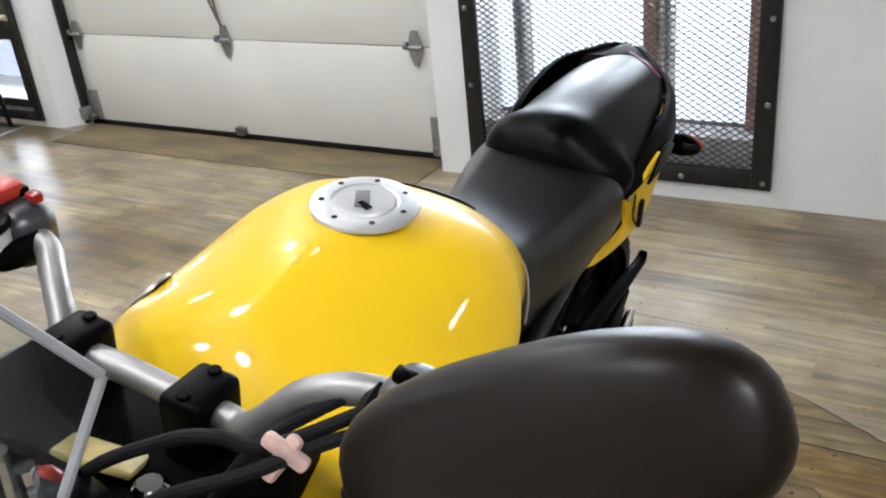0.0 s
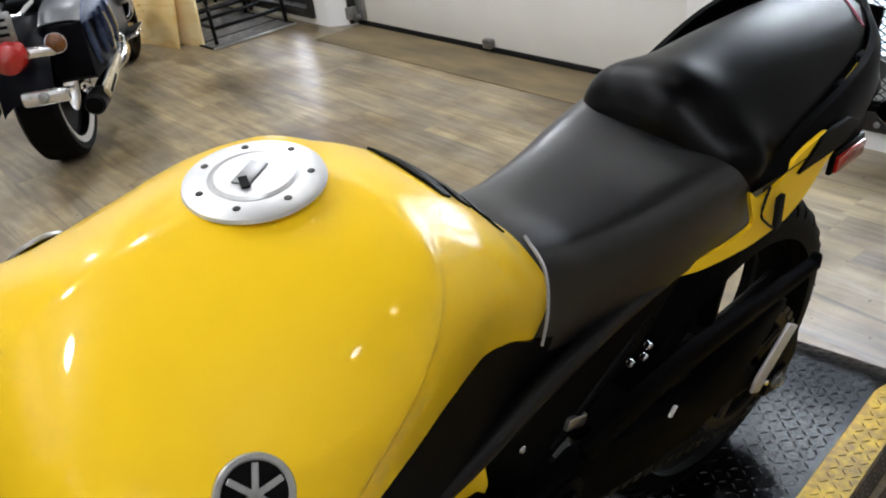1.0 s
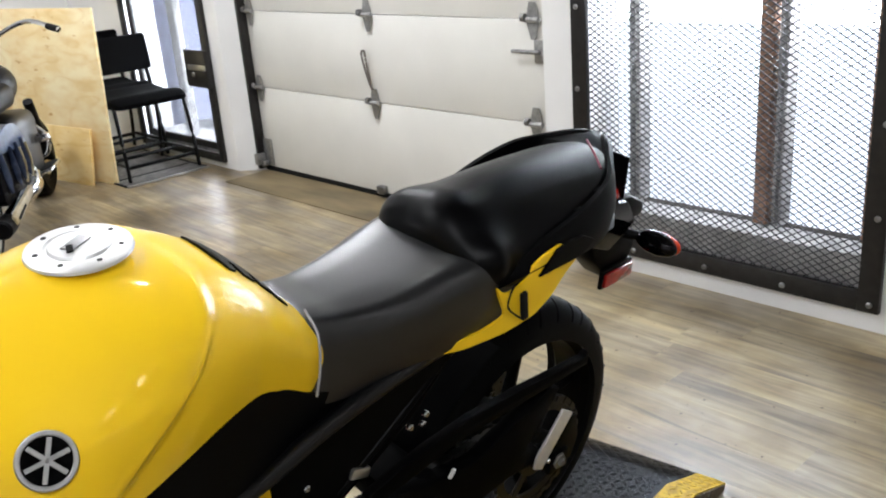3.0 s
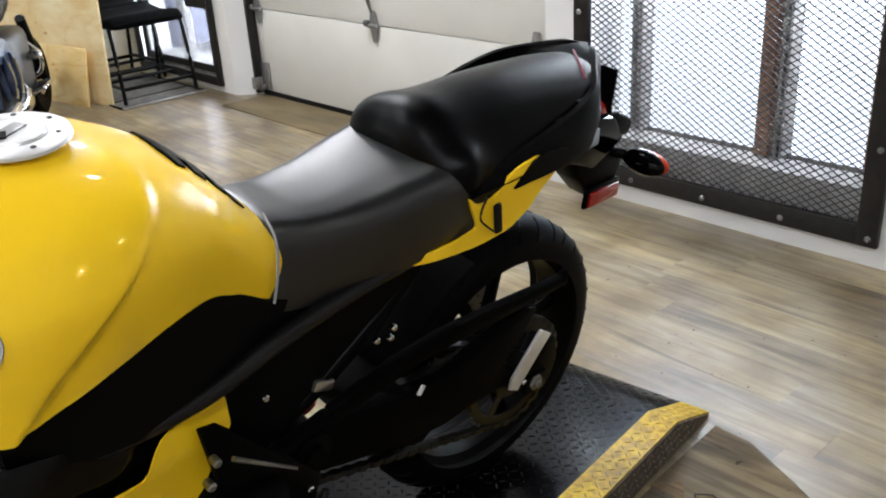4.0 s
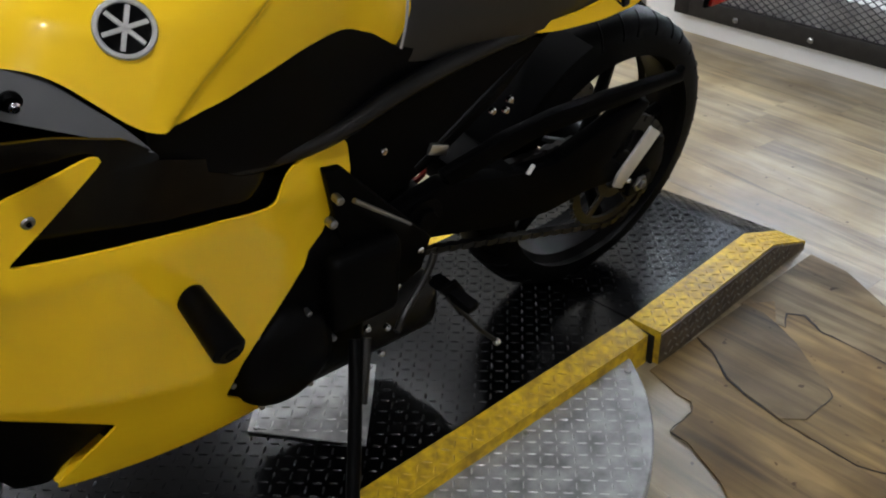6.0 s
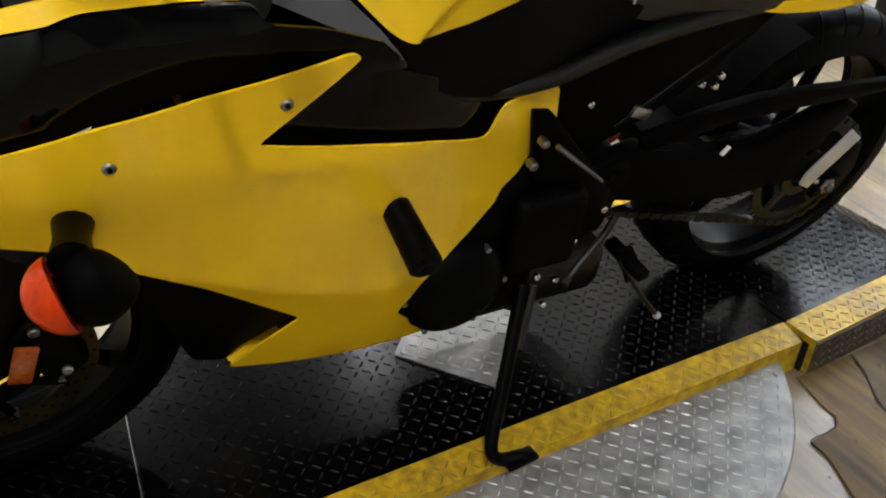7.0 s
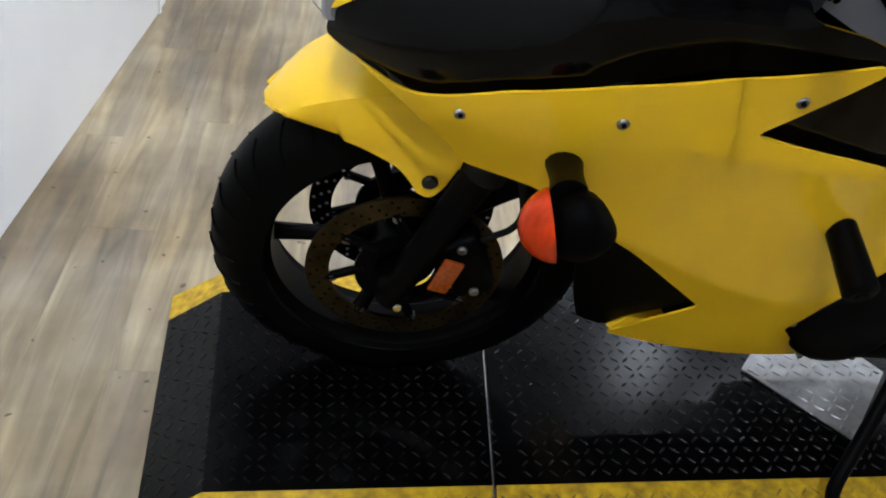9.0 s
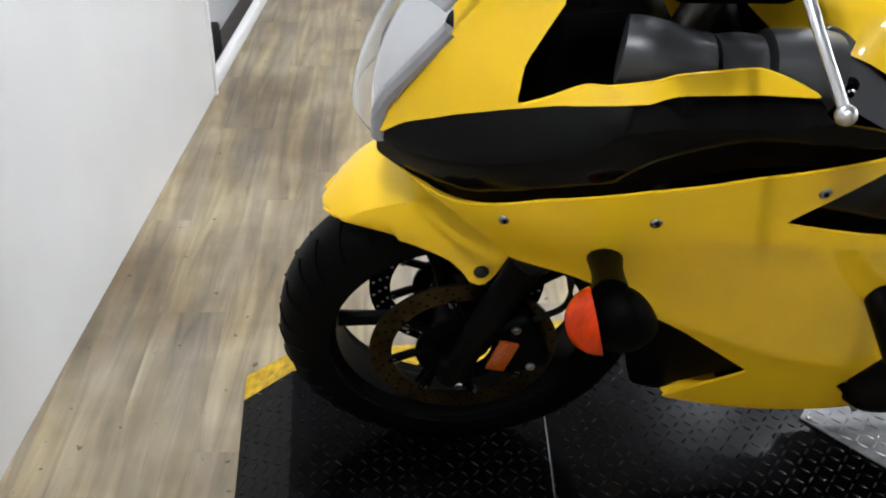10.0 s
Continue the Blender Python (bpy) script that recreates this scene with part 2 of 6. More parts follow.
        mm = nt.nodes.new("ShaderNodeMix")
        mm.data_type, mm.blend_type = "RGBA", "MULTIPLY"
        mm.inputs["Factor"].default_value = 1
        nt.links.new(last, mm.inputs[6])
        nt.links.new(rr.outputs[0], mm.inputs[7])
        last = mm.outputs[2]
    nt.links.new(last, b.inputs["Base Color"])
    mr = nt.nodes.new("ShaderNodeMapRange")
    mr.inputs[3].default_value, mr.inputs[4].default_value = 0.22, 0.42
    nt.links.new(broad.outputs["Fac"], mr.inputs[0])
    nt.links.new(mr.outputs[0], b.inputs["Roughness"])
    bp = nt.nodes.new("ShaderNodeBump")
    bp.inputs["Strength"].default_value, bp.inputs["Distance"].default_value = 0.12, 0.001
    nt.links.new(grain.outputs["Fac"], bp.inputs["Height"])
    nt.links.new(bp.outputs[0], b.inputs["Normal"])
    return m


OAK = plank_material()
SUBFLOOR = material("dark_subfloor", (0.05, 0.042, 0.034), 0.8, vary=0.3, scale=6)
THRESH = material("worn_brown_board", (0.24, 0.18, 0.092), 0.6, vary=0.4, scale=7, colour2=(0.10, 0.075, 0.038), stretch=(1, 0.3, 1), bump=0.15, bump_scale=60, detail=8)
def plywood(name, pale, dark):
    """Rotary-cut veneer: broad wavy cathedral figure, a few knots, faint stains."""
    m = material(name, pale, 0.55, spec=0.3, bump=0.05, bump_scale=80)
    nt = m.node_tree
    b, tc = nt.nodes["Principled BSDF"], nt.nodes["Texture Coordinate"]
    mp = nt.nodes.new("ShaderNodeMapping")
    mp.inputs["Scale"].default_value = (1, 1.0, 2.6)
    nt.links.new(tc.outputs["Object"], mp.inputs[0])
    height = nt.nodes.new("ShaderNodeTexNoise")
    height.inputs["Scale"].default_value, height.inputs["Detail"].default_value = 1.9, 1.5
    nt.links.new(mp.outputs[0], height.inputs["Vector"])
    rings = nt.nodes.new("ShaderNodeMath")
    rings.operation = "MULTIPLY"
    rings.inputs[1].default_value = 15.0
    nt.links.new(height.outputs["Fac"], rings.inputs[0])
    wave = nt.nodes.new("ShaderNodeMath")
    wave.operation = "PINGPONG"
    wave.inputs[1].default_value = 1.0
    nt.links.new(rings.outputs[0], wave.inputs[0])
    ramp = nt.nodes.new("ShaderNodeValToRGB")
    ramp.color_ramp.elements[0].position, ramp.color_ramp.elements[1].position = 0.0, 0.55
    ramp.color_ramp.elements[0].color, ramp.color_ramp.elements[1].color = (*dark, 1), (*pale, 1)
    nt.links.new(wave.outputs[0], ramp.inputs[0])
    last = ramp.outputs[0]
    for scale, lo, hi, tint in ((3.2, 0.38, 0.62, (0.90, 0.80, 0.62)), (7.0, 0.27, 0.34, (0.72, 0.54, 0.34))):
        n = nt.nodes.new("ShaderNodeTexNoise")
        n.inputs["Scale"].default_value, n.inputs["Detail"].default_value = scale, 3
        nt.links.new(mp.outputs[0], n.inputs["Vector"])
        r = nt.nodes.new("ShaderNodeValToRGB")
        r.color_ramp.elements[0].position, r.color_ramp.elements[1].position = lo, hi
        r.color_ramp.elements[0].color, r.color_ramp.elements[1].color = (*tint, 1), (1, 1, 1, 1)
        nt.links.new(n.outputs["Fac"], r.inputs[0])
        mm = nt.nodes.new("ShaderNodeMix")
        mm.data_type, mm.blend_type = "RGBA", "MULTIPLY"
        mm.inputs["Factor"].default_value = 1
        nt.links.new(last, mm.inputs[6])
        nt.links.new(r.outputs[0], mm.inputs[7])
        last = mm.outputs[2]
    nt.links.new(last, b.inputs["Base Color"])
    return m


PLY = plywood("pale_pine_plywood", (0.93, 0.80, 0.50), (0.88, 0.72, 0.41))
PLY2 = plywood("pine_plywood", (0.88, 0.70, 0.36), (0.80, 0.59, 0.26))
TORN = plank_material("torn_brown_vinyl", (0.080, 0.055, 0.025), (0.36, 0.25, 0.118))
TORNGREY = plank_material("torn_grey_vinyl", (0.062, 0.047, 0.028), (0.27, 0.20, 0.118))
TORNEDGE = plank_material("worn_brown_vinyl", (0.105, 0.082, 0.050), (0.36, 0.285, 0.18))
for m_ in (TORN, TORNGREY, TORNEDGE):
    b_ = m_.node_tree.nodes["Principled BSDF"]
    m_.node_tree.links.remove(b_.inputs["Roughness"].links[0])
    b_.inputs["Roughness"].default_value, b_.inputs["Specular IOR Level"].default_value = 0.55, 0.12
CHAINMAT = material("oily_dark_steel", (0.016, 0.015, 0.013), 0.42, metal=0.5, vary=0.5, scale=80)
DIRTY = material("dirty_bare_edge", (0.13, 0.10, 0.065), 0.5, metal=0.3, vary=0.6, scale=40, colour2=(0.035, 0.026, 0.018), bump=0.3, bump_scale=200)
CRACKMAT = material("dark_crack", (0.012, 0.010, 0.009), 0.9)


# ---- mesh helpers ----
def finish(bm, angle=0.6):
    bmesh.ops.recalc_face_normals(bm, faces=bm.faces)
    for f in bm.faces:
        f.smooth = True
    for e in bm.edges:
        e.smooth = len(e.link_faces) == 2 and e.calc_face_angle(0) < angle
    return bm


def mesh_of(name, bm, mat, angle=0.6):
    finish(bm, angle)
    me = bpy.data.meshes.new(name)
    bm.to_mesh(me)
    bm.free()
    me.materials.append(mat)
    return me


def part(name, bm, mat, parent=None, label="", angle=0.6, m=None):
    ob = new(name, mesh_of(name, bm, mat, angle))
    ob.parent = parent
    if m is not None:
        ob.matrix_local = m
    if label:
        tagged(ob, label)
    return ob


def thing(name, label, category, m=None, group="", kind=""):
    ob = new(name)
    ob.empty_display_size = 0.05
    if m is not None:
        ob.matrix_world = m
    return tagged(ob, label, category, group, kind)


def solid(name, bm, mat, label, category, m=None, group="", kind="", angle=0.6):
    ob = new(name, mesh_of(name, bm, mat, angle))
    if m is not None:
        ob.matrix_world = m
    return tagged(ob, label, category, group, kind)


def spline(xs, ys, q):
    """Smooth curve through the keys (xs, ys)."""
    xs, ys = list(xs), list(ys)
    if q <= xs[0]:
        return ys[0]
    if q >= xs[-1]:
        return ys[-1]
    i = max(k for k in range(len(xs) - 1) if xs[k] <= q)
    h = xs[i + 1] - xs[i]
    u = (q - xs[i]) / h
    def slope(k):
        if k == 0:
            return (ys[1] - ys[0]) / (xs[1] - xs[0])
        if k == len(xs) - 1:
            return (ys[-1] - ys[-2]) / (xs[-1] - xs[-2])
        return (ys[k + 1] - ys[k - 1]) / (xs[k + 1] - xs[k - 1])
    a, b = slope(i) * h, slope(i + 1) * h
    return ((2 * u**3 - 3 * u**2 + 1) * ys[i] + (u**3 - 2 * u**2 + u) * a + (-2 * u**3 + 3 * u**2) * ys[i + 1] + (u**3 - u**2) * b)


def box(sx, sy, sz, at=(0, 0, 0), bevel=0.0, seg=2, m=None, bm=None):
    """A box with bevelled edges, centred at a place."""
    b = bmesh.new()
    bmesh.ops.create_cube(b, size=1, matrix=Matrix.Diagonal((sx, sy, sz, 1)))
    if bevel:
        bmesh.ops.bevel(b, geom=b.edges[:], offset=bevel, segments=seg, profile=0.5, affect="EDGES")
    bmesh.ops.transform(b, matrix=Matrix.Translation(at) @ (m or Matrix()), verts=b.verts)
    return join(bm, b)


def join(bm, other):
    if bm is None:
        return other
    me = bpy.data.meshes.new("joined")
    other.to_mesh(me)
    other.free()
    bm.from_mesh(me)
    bpy.data.meshes.remove(me)
    return bm


def revolve(profile, n=48, at=(0, 0, 0), axis="y", bm=None, closed=True, arc=(0, 360)):
    """Turns a profile of (radius, offset along the axis) round an axis."""
    b = bmesh.new()
    full = abs(arc[1] - arc[0]) >= 360
    rings = []
    for k in range(n if full else n + 1):
        a = radians(arc[0] + (arc[1] - arc[0]) * k / n)
        ring = []
        for r, o in profile:
            u, v = r * math.cos(a), r * math.sin(a)
            p = {"y": (u, o, v), "x": (o, u, v), "z": (u, v, o)}[axis]
            ring.append(b.verts.new(Vector(p) + Vector(at)))
        rings.append(ring)
    cnt = len(profile)
    for k in range(n):
        r0, r1 = rings[k], rings[(k + 1) % len(rings)]
        for j in range(cnt if closed else cnt - 1):
            q = (r0[j], r1[j], r1[(j + 1) % cnt], r0[(j + 1) % cnt])
            b.faces.new(q)
    bmesh.ops.remove_doubles(b, verts=b.verts, dist=1e-6)
    return join(bm, b)


def cylinder(r, length, p0, p1=None, n=20, bevel=0.0, bm=None, r2=None):
    """A round bar from p0 to p1 (or along z by its length), with chamfered ends."""
    p0 = Vector(p0)
    p1 = Vector(p1) if p1 is not None else p0 + Vector((0, 0, length))
    d = p1 - p0
    l = d.length
    r2 = r if r2 is None else r2
    c = min(bevel, l * 0.4)
    prof = [(0, 0), (r - bevel, 0), (r, c), (r2, l - c), (r2 - bevel, l), (0, l)] if bevel else [(0, 0), (r, 0), (r2, l), (0, l)]
    b = revolve(prof, n, axis="z", closed=False)
    bmesh.ops.transform(b, matrix=Matrix.Translation(p0) @ d.to_track_quat("Z", "Y").to_matrix().to_4x4(), verts=b.verts)
    return join(bm, b)


def smooth_path(points, steps=8):
    """Points along a smooth line through the given ones."""
    ts = list(range(len(points)))
    out = []
    for k in range((len(points) - 1) * steps + 1):
        t = k / steps
        out.append(Vector([spline(ts, [p[c] for p in points], t) for c in range(3)]))
    return out


def tube(points, r, n=10, steps=8, bm=None, radii=None, flat=1.0):
    """A round bar along a smooth line."""
    pts = smooth_path(points, steps) if steps > 1 else [Vector(p) for p in points]
    b = bmesh.new()
    rings = []
    up = Vector((0, 0, 1))
    for k, p in enumerate(pts):
        d = (pts[min(k + 1, len(pts) - 1)] - pts[max(k - 1, 0)]).normalized()
        side = d.cross(up)
        if side.length < 0.1:
            side = d.cross(Vector((0, 1, 0)))
        side.normalize()
        top = side.cross(d).normalized()
        rr = r if radii is None else spline(list(range(len(radii))), radii, k / (len(pts) - 1) * (len(radii) - 1))
        rings.append([b.verts.new(p + side * rr * math.cos(a) + top * rr * flat * math.sin(a)) for a in (2 * math.pi * j / n for j in range(n))])
    for r0, r1 in zip(rings, rings[1:]):
        for j in range(n):
            b.faces.new((r0[j], r0[(j + 1) % n], r1[(j + 1) % n], r1[j]))
    b.faces.new(rings[0][::-1])
    b.faces.new(rings[-1])
    return join(bm, b)


def grid(rows, bm=None, close=False, caps=False):
    """A skin over rows of points."""
    b = bmesh.new()
    vs = [[b.verts.new(p) for p in row] for row in rows]
    n = len(vs[0])
    for r0, r1 in zip(vs, vs[1:]):
        for j in range(n if close else n - 1):
            b.faces.new((r0[j], r0[(j + 1) % n], r1[(j + 1) % n], r1[j]))
    if caps:
        b.faces.new(vs[0][::-1])
        b.faces.new(vs[-1])
    bmesh.ops.remove_doubles(b, verts=b.verts, dist=1e-5)
    return join(bm, b)


def thicken(bm, t):
    bmesh.ops.recalc_face_normals(bm, faces=bm.faces)
    bmesh.ops.solidify(bm, geom=bm.faces[:], thickness=t)
    return bm


def prism(outline, depth, m=None, bevel=0.0, bm=None):
    """An outline in the xz plane, pulled along y from 0 to depth."""
    b = bmesh.new()
    f = b.faces.new([b.verts.new((x, 0, z)) for x, z in outline])
    r = bmesh.ops.extrude_face_region(b, geom=[f])
    bmesh.ops.translate(b, vec=(0, depth, 0), verts=[v for v in r["geom"] if isinstance(v, bmesh.types.BMVert)])
    bmesh.ops.recalc_face_normals(b, faces=b.faces)
    if bevel:
        bmesh.ops.bevel(b, geom=b.edges[:], offset=bevel, segments=2, profile=0.5, affect="EDGES", clamp_overlap=True)
    if m is not None:
        bmesh.ops.transform(b, matrix=m, verts=b.verts)
    return join(bm, b)


def ball(r, at, scale=(1, 1, 1), n=20, m=None, bm=None):
    b = bmesh.new()
    bmesh.ops.create_uvsphere(b, u_segments=n, v_segments=n // 2, radius=r)
    bmesh.ops.transform(b, matrix=Matrix.Translation(at) @ (m or Matrix()) @ Matrix.Diagonal((*scale, 1)), verts=b.verts)
    return join(bm, b)


def mirrored(bm):
    b = bm.copy()
    bmesh.ops.scale(b, vec=(1, -1, 1), verts=b.verts)
    bmesh.ops.reverse_faces(b, faces=b.faces)
    return b


# ---- the room ----
WM = pose(2.445, 0, 0, 0, 0, -3.03)      # the street wall: x is depth outwards, y runs along it
SOUTH, NORTH = -4.6, 5.75


def slab(x0, x1, y0, y1, z0, z1, bm=None, bevel=0.0):
    return box(x1 - x0, y1 - y0, z1 - z0, ((x0 + x1) / 2, (y0 + y1) / 2, (z0 + z1) / 2), bevel, bm=bm)


bm = None
for s0, s1, z0, z1 in ((-5.0, -0.29, 0, CEILING), (-0.29, 0.86, 0, 0.13), (-0.29, 0.86, 2.80, CEILING), (0.86, 1.08, 0, CEILING),
                       (1.08, 3.625, 2.15, CEILING), (3.625, 3.79, 0, CEILING), (3.79, 4.83, 0, 0.07), (3.79, 4.83, 1.20, CEILING), (4.83, 6.2, 0, CEILING)):
    bm = slab(0, 0.22, s0, s1, z0, z1, bm)
# the jamb beside the garage door is splayed
bm = prism([(0.0, 3.625), (0.22, 3.625), (0.22, 3.50), (0.12, 3.50)], 2.15, Matrix.Translation((0, 0, 2.15)) @ pose(0, 0, 0, -90, 0, 0), bm=bm)
solid("wall_east", bm, WALL, "white painted street wall with window and doors", "wall", WM, kind="structure")
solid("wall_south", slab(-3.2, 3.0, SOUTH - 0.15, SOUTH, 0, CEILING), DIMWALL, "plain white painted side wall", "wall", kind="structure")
solid("wall_north", slab(-3.2, 3.2, NORTH, NORTH + 0.15, 0, CEILING), WALL, "plain white painted end wall", "wall", kind="structure")
PM = pose(-1.55, 0, 0, 0, 0, -8.0)       # the partition beside the front wheel
solid("wall_partition", slab(-0.12, 0, -5.0, 1.645, 0, CEILING, bevel=0.003), WALL, "smooth white partition wall ending at a corner", "wall", PM, kind="structure")
solid("trim_partition", slab(-0.125, 0.006, 1.645, 1.665, 0, CEILING), WALL, "narrow white corner strip on the partition", "trim", PM, kind="structure")
solid("wall_recess", slab(-0.25, -0.115, 1.67, 5.9, 0, CEILING), material("grey_recess_wall", (0.50, 0.50, 0.50), 0.7, vary=0.08, scale=4),
      "grey wall in the recess behind the partition", "wall", PM, kind="structure")
solid("baseboard", slab(-0.03, 0.0, 1.69, 5.8, 0.0, 0.05, bevel=0.006), WALL, "white painted floor edging strip", "baseboard", PM, kind="structure")
solid("ceiling", slab(-3.2, 3.2, SOUTH - 0.1, NORTH + 0.1, CEILING, CEILING + 0.1), CEIL, "plain dark grey ceiling, out of view", "ceiling", kind="structure")

floor = solid("floor", slab(-3.2, 3.0, SOUTH - 0.1, NORTH + 0.1, -0.12, -0.006), OAK, "worn grey oak vinyl plank floor", "floor", kind="structure")

# street outside
out = thing("pavement", "pale concrete ground outside the street wall", "ground", WM, kind="structure")
part("slab", slab(0.22, 0.60, -1.5, 6, -0.6, -0.25), CONCRETE, out)
sheet = bmesh.new()
sheet.faces.new([sheet.verts.new(p) for p in ((1.6, -4, -1.2), (1.6, 8, -1.2), (1.6, 8, 4), (1.6, -4, 4))])
BACKMAT = material("white_daylight", (0.90, 0.93, 1.0), 1.0, emit=BACKDROP)
solid("backdrop", sheet, BACKMAT, "overexposed white daylight outside the windows", "backdrop", WM, kind="structure")
# added glowing sheet that stands in for the bluer view beyond the post
blue_sheet = bmesh.new()
blue_sheet.faces.new([blue_sheet.verts.new(p) for p in ((0.9, 5.80, -1.2), (0.9, 10.5, -1.2), (0.9, 10.5, 4), (0.9, 5.80, 4))])
solid("backdrop_shade", blue_sheet, material("pale_blue_daylight", (0.66, 0.71, 1.0), 1.0, emit=0.72), "glowing pale blue backdrop sheet outside the mesh door", "backdrop", WM, kind="structure")
for name, s, w, z, h in (("window_daylight", 0.285, 1.1, 1.52, 2.5), ("door_daylight", 4.32, 0.95, 0.66, 1.05)):
    lamp(name, w, DAY_W * w * h, WM @ Matrix.Translation((0.30, s, z)) @ pose(0, 0, 0, 0, 90, 0), (0.92, 0.96, 1.0), h)


# ---- window with expanded metal grille ----
def expanded_metal(s0, s1, z0, z1, pw, ph, wire, d):
    """Crossing strands that make diamonds of pw by ph metres, kept inside the rectangle."""
    b = bmesh.new()
    slope = ph / pw
    for sign in (1, -1):
        k0 = int((z0 - slope * max(abs(s0), abs(s1))) / ph) - 40
        k1 = int((z1 + slope * max(abs(s0), abs(s1))) / ph) + 40
        for k in range(k0, k1):
            c = k * ph
            pts = []
            for s in (s0, s1):
                z = c + sign * slope * s
                if z0 <= z <= z1:
                    pts.append((s, z))
            for z in (z0, z1):
                s = (z - c) / (sign * slope)
                if s0 < s < s1:
                    pts.append((s, z))
            if len(pts) < 2:
                continue
            (sa, za), (sb, zb) = pts[:2]
            n = Vector((0, -(zb - za), sb - sa)).normalized() * wire
            y = 0.0015 * sign
            ring = []
            for s, z in ((sa, za), (sb, zb)):
                p = Vector((d + y, s, z))
                ring.append([b.verts.new(p + q) for q in (n + Vector((-0.002, 0, 0)), n + Vector((0.002, 0, 0)), -n + Vector((0.002, 0, 0)), -n + Vector((-0.002, 0, 0)))])
            for j in range(4):
                b.faces.new((ring[0][j], ring[0][(j + 1) % 4], ring[1][(j + 1) % 4], ring[1][j]))
    return b


def frame_bars(s0, s1, z0, z1, w, d0, d1):
    """Four bars round an opening, as (name, mesh)."""
    return (("frame_bar", slab(d0, d1, s0, s0 + w, z0, z1, bevel=0.003)), ("frame_bar", slab(d0, d1, s1 - w, s1, z0, z1, bevel=0.003)),
            ("frame_bar", slab(d0, d1, s0 + w, s1 - w, z0, z0 + w, bevel=0.003)), ("frame_bar", slab(d0, d1, s0 + w, s1 - w, z1 - w, z1, bevel=0.003)))


SILLMAT = material("pale_concrete", (0.50, 0.49, 0.48), 0.85, vary=0.4, scale=14, bump=0.3, bump_scale=80)
win = thing("window_1", "street window behind a black steel frame with expanded metal grille", "window", WM, kind="structure")
for n, b in frame_bars(-0.345, 0.915, 0.075, 2.855, 0.072, -0.026, -0.001):
    part(n, b, FRAME, win)
part("grille", expanded_metal(-0.275, 0.845, 0.145, 2.785, 0.040, 0.025, 0.0019, 0.004), GRILLE, win, "grey expanded metal mesh")
for s, z in [(0.62, 0.105), (0.30, 0.105), (-0.01, 0.105), (-0.315, 0.105), (-0.318, 0.41), (-0.318, 0.72), (-0.318, 1.04), (0.885, 0.42), (0.885, 0.74), (0.885, 1.06)]:
    part("bolt", cylinder(0.011, 0, (-0.036, s, z), (-0.024, s, z), 10, 0.004), STEEL, win, "domed steel bolt")
for s, w, m_ in ((0.165, 0.052, RUSTY), (0.112, 0.014, SILLMAT), (0.088, 0.012, SILLMAT), (0.70, 0.018, SILLMAT), (0.735, 0.014, SILLMAT), (-0.23, 0.04, RUSTY)):
    part("mullion", slab(0.12, 0.20, s - w / 2, s + w / 2, 0.26, 2.795, bevel=0.004), m_, win, "weathered brown upright post")
part("sill", slab(0.022, 0.215, -0.285, 0.855, 0.135, 0.255, bevel=0.01), SILLMAT, win, "rough pale concrete sill")
part("debris", grid([[(0.150 + 0.05 * q + 0.012 * noise.noise((s_ * 0.25, q * 3, 1)), -0.28 + 0.0142 * s_, 0.2555 + 0.012 * max(0.0, noise.noise((s_ * 0.5, q * 4, 0)) + 0.45) * math.sin(math.pi * q)) for q in (0, 0.25, 0.5, 0.75, 1)] for s_ in range(80)]), SUBFLOOR, win, "dark dirt along the back of the sill")
pane = part("pane", slab(0.205, 0.211, -0.285, 0.855, 0.26, 2.795), PANE, win)
pane.visible_shadow = False

# ---- glazed side door with grille ----
door = thing("door_1", "low black framed mesh door with a lock box", "door", WM, kind="structure")
for n, b in frame_bars(3.752, 4.868, 0.040, 1.238, 0.048, -0.026, -0.001):
    part(n, b, FRAME, door)
for n, b in frame_bars(3.822, 4.800, 0.108, 1.158, 0.046, 0.004, 0.030):
    part("leaf_bar", b, FRAME, door)
part("grille", expanded_metal(3.866, 4.756, 0.152, 1.114, 0.022, 0.016, 0.0012, 0.018), GRILLE, door, "fine grey wire mesh")
lock = part("lock_box", slab(-0.055, -0.024, 3.745, 4.003, 0.525, 0.757, bevel=0.006), FRAME, door, "black steel lock box")
part("latch", slab(-0.066, -0.054, 3.75, 3.955, 0.634, 0.668, bevel=0.004), ALU, lock, "worn steel latch plate")
part("latch_knob", cylinder(0.016, 0, (-0.068, 3.90, 0.608), (-0.054, 3.90, 0.608), 14, 0.004), STEEL, lock)
part("closer", slab(-0.060, -0.026, 4.645, 4.79, 1.055, 1.135, bevel=0.008), SEAMRUBBER, door, "black door closer")
part("post", slab(0.10, 0.15, 4.325, 4.425, 0.12, 1.18, bevel=0.004), SILLMAT, door, "weathered brown upright post")
part("sill", slab(0.035, 0.50, 3.795, 4.825, 0.072, 0.125, bevel=0.008), SILLMAT, door, "rough pale concrete sill")
solid("sensor_box", slab(-0.045, -0.001, 4.885, 4.965, 1.06, 1.165, bevel=0.008), WHITEPLASTIC, "small white plastic sensor box beside the mesh door", "sensor", WM)

# ---- sectional garage door ----
gd = thing("garage_door", "closed cream sectional garage door with galvanised hinges", "garage door", WM)
ZS = (0.03, 0.53, 0.985, 1.44, 1.895, 2.16)
for z0, z1 in zip(ZS, ZS[1:]):
    part("panel", slab(0.12, 0.165, 1.09, 3.495, z0 + 0.002, z1 - 0.002, bevel=0.004), DOORW, gd)
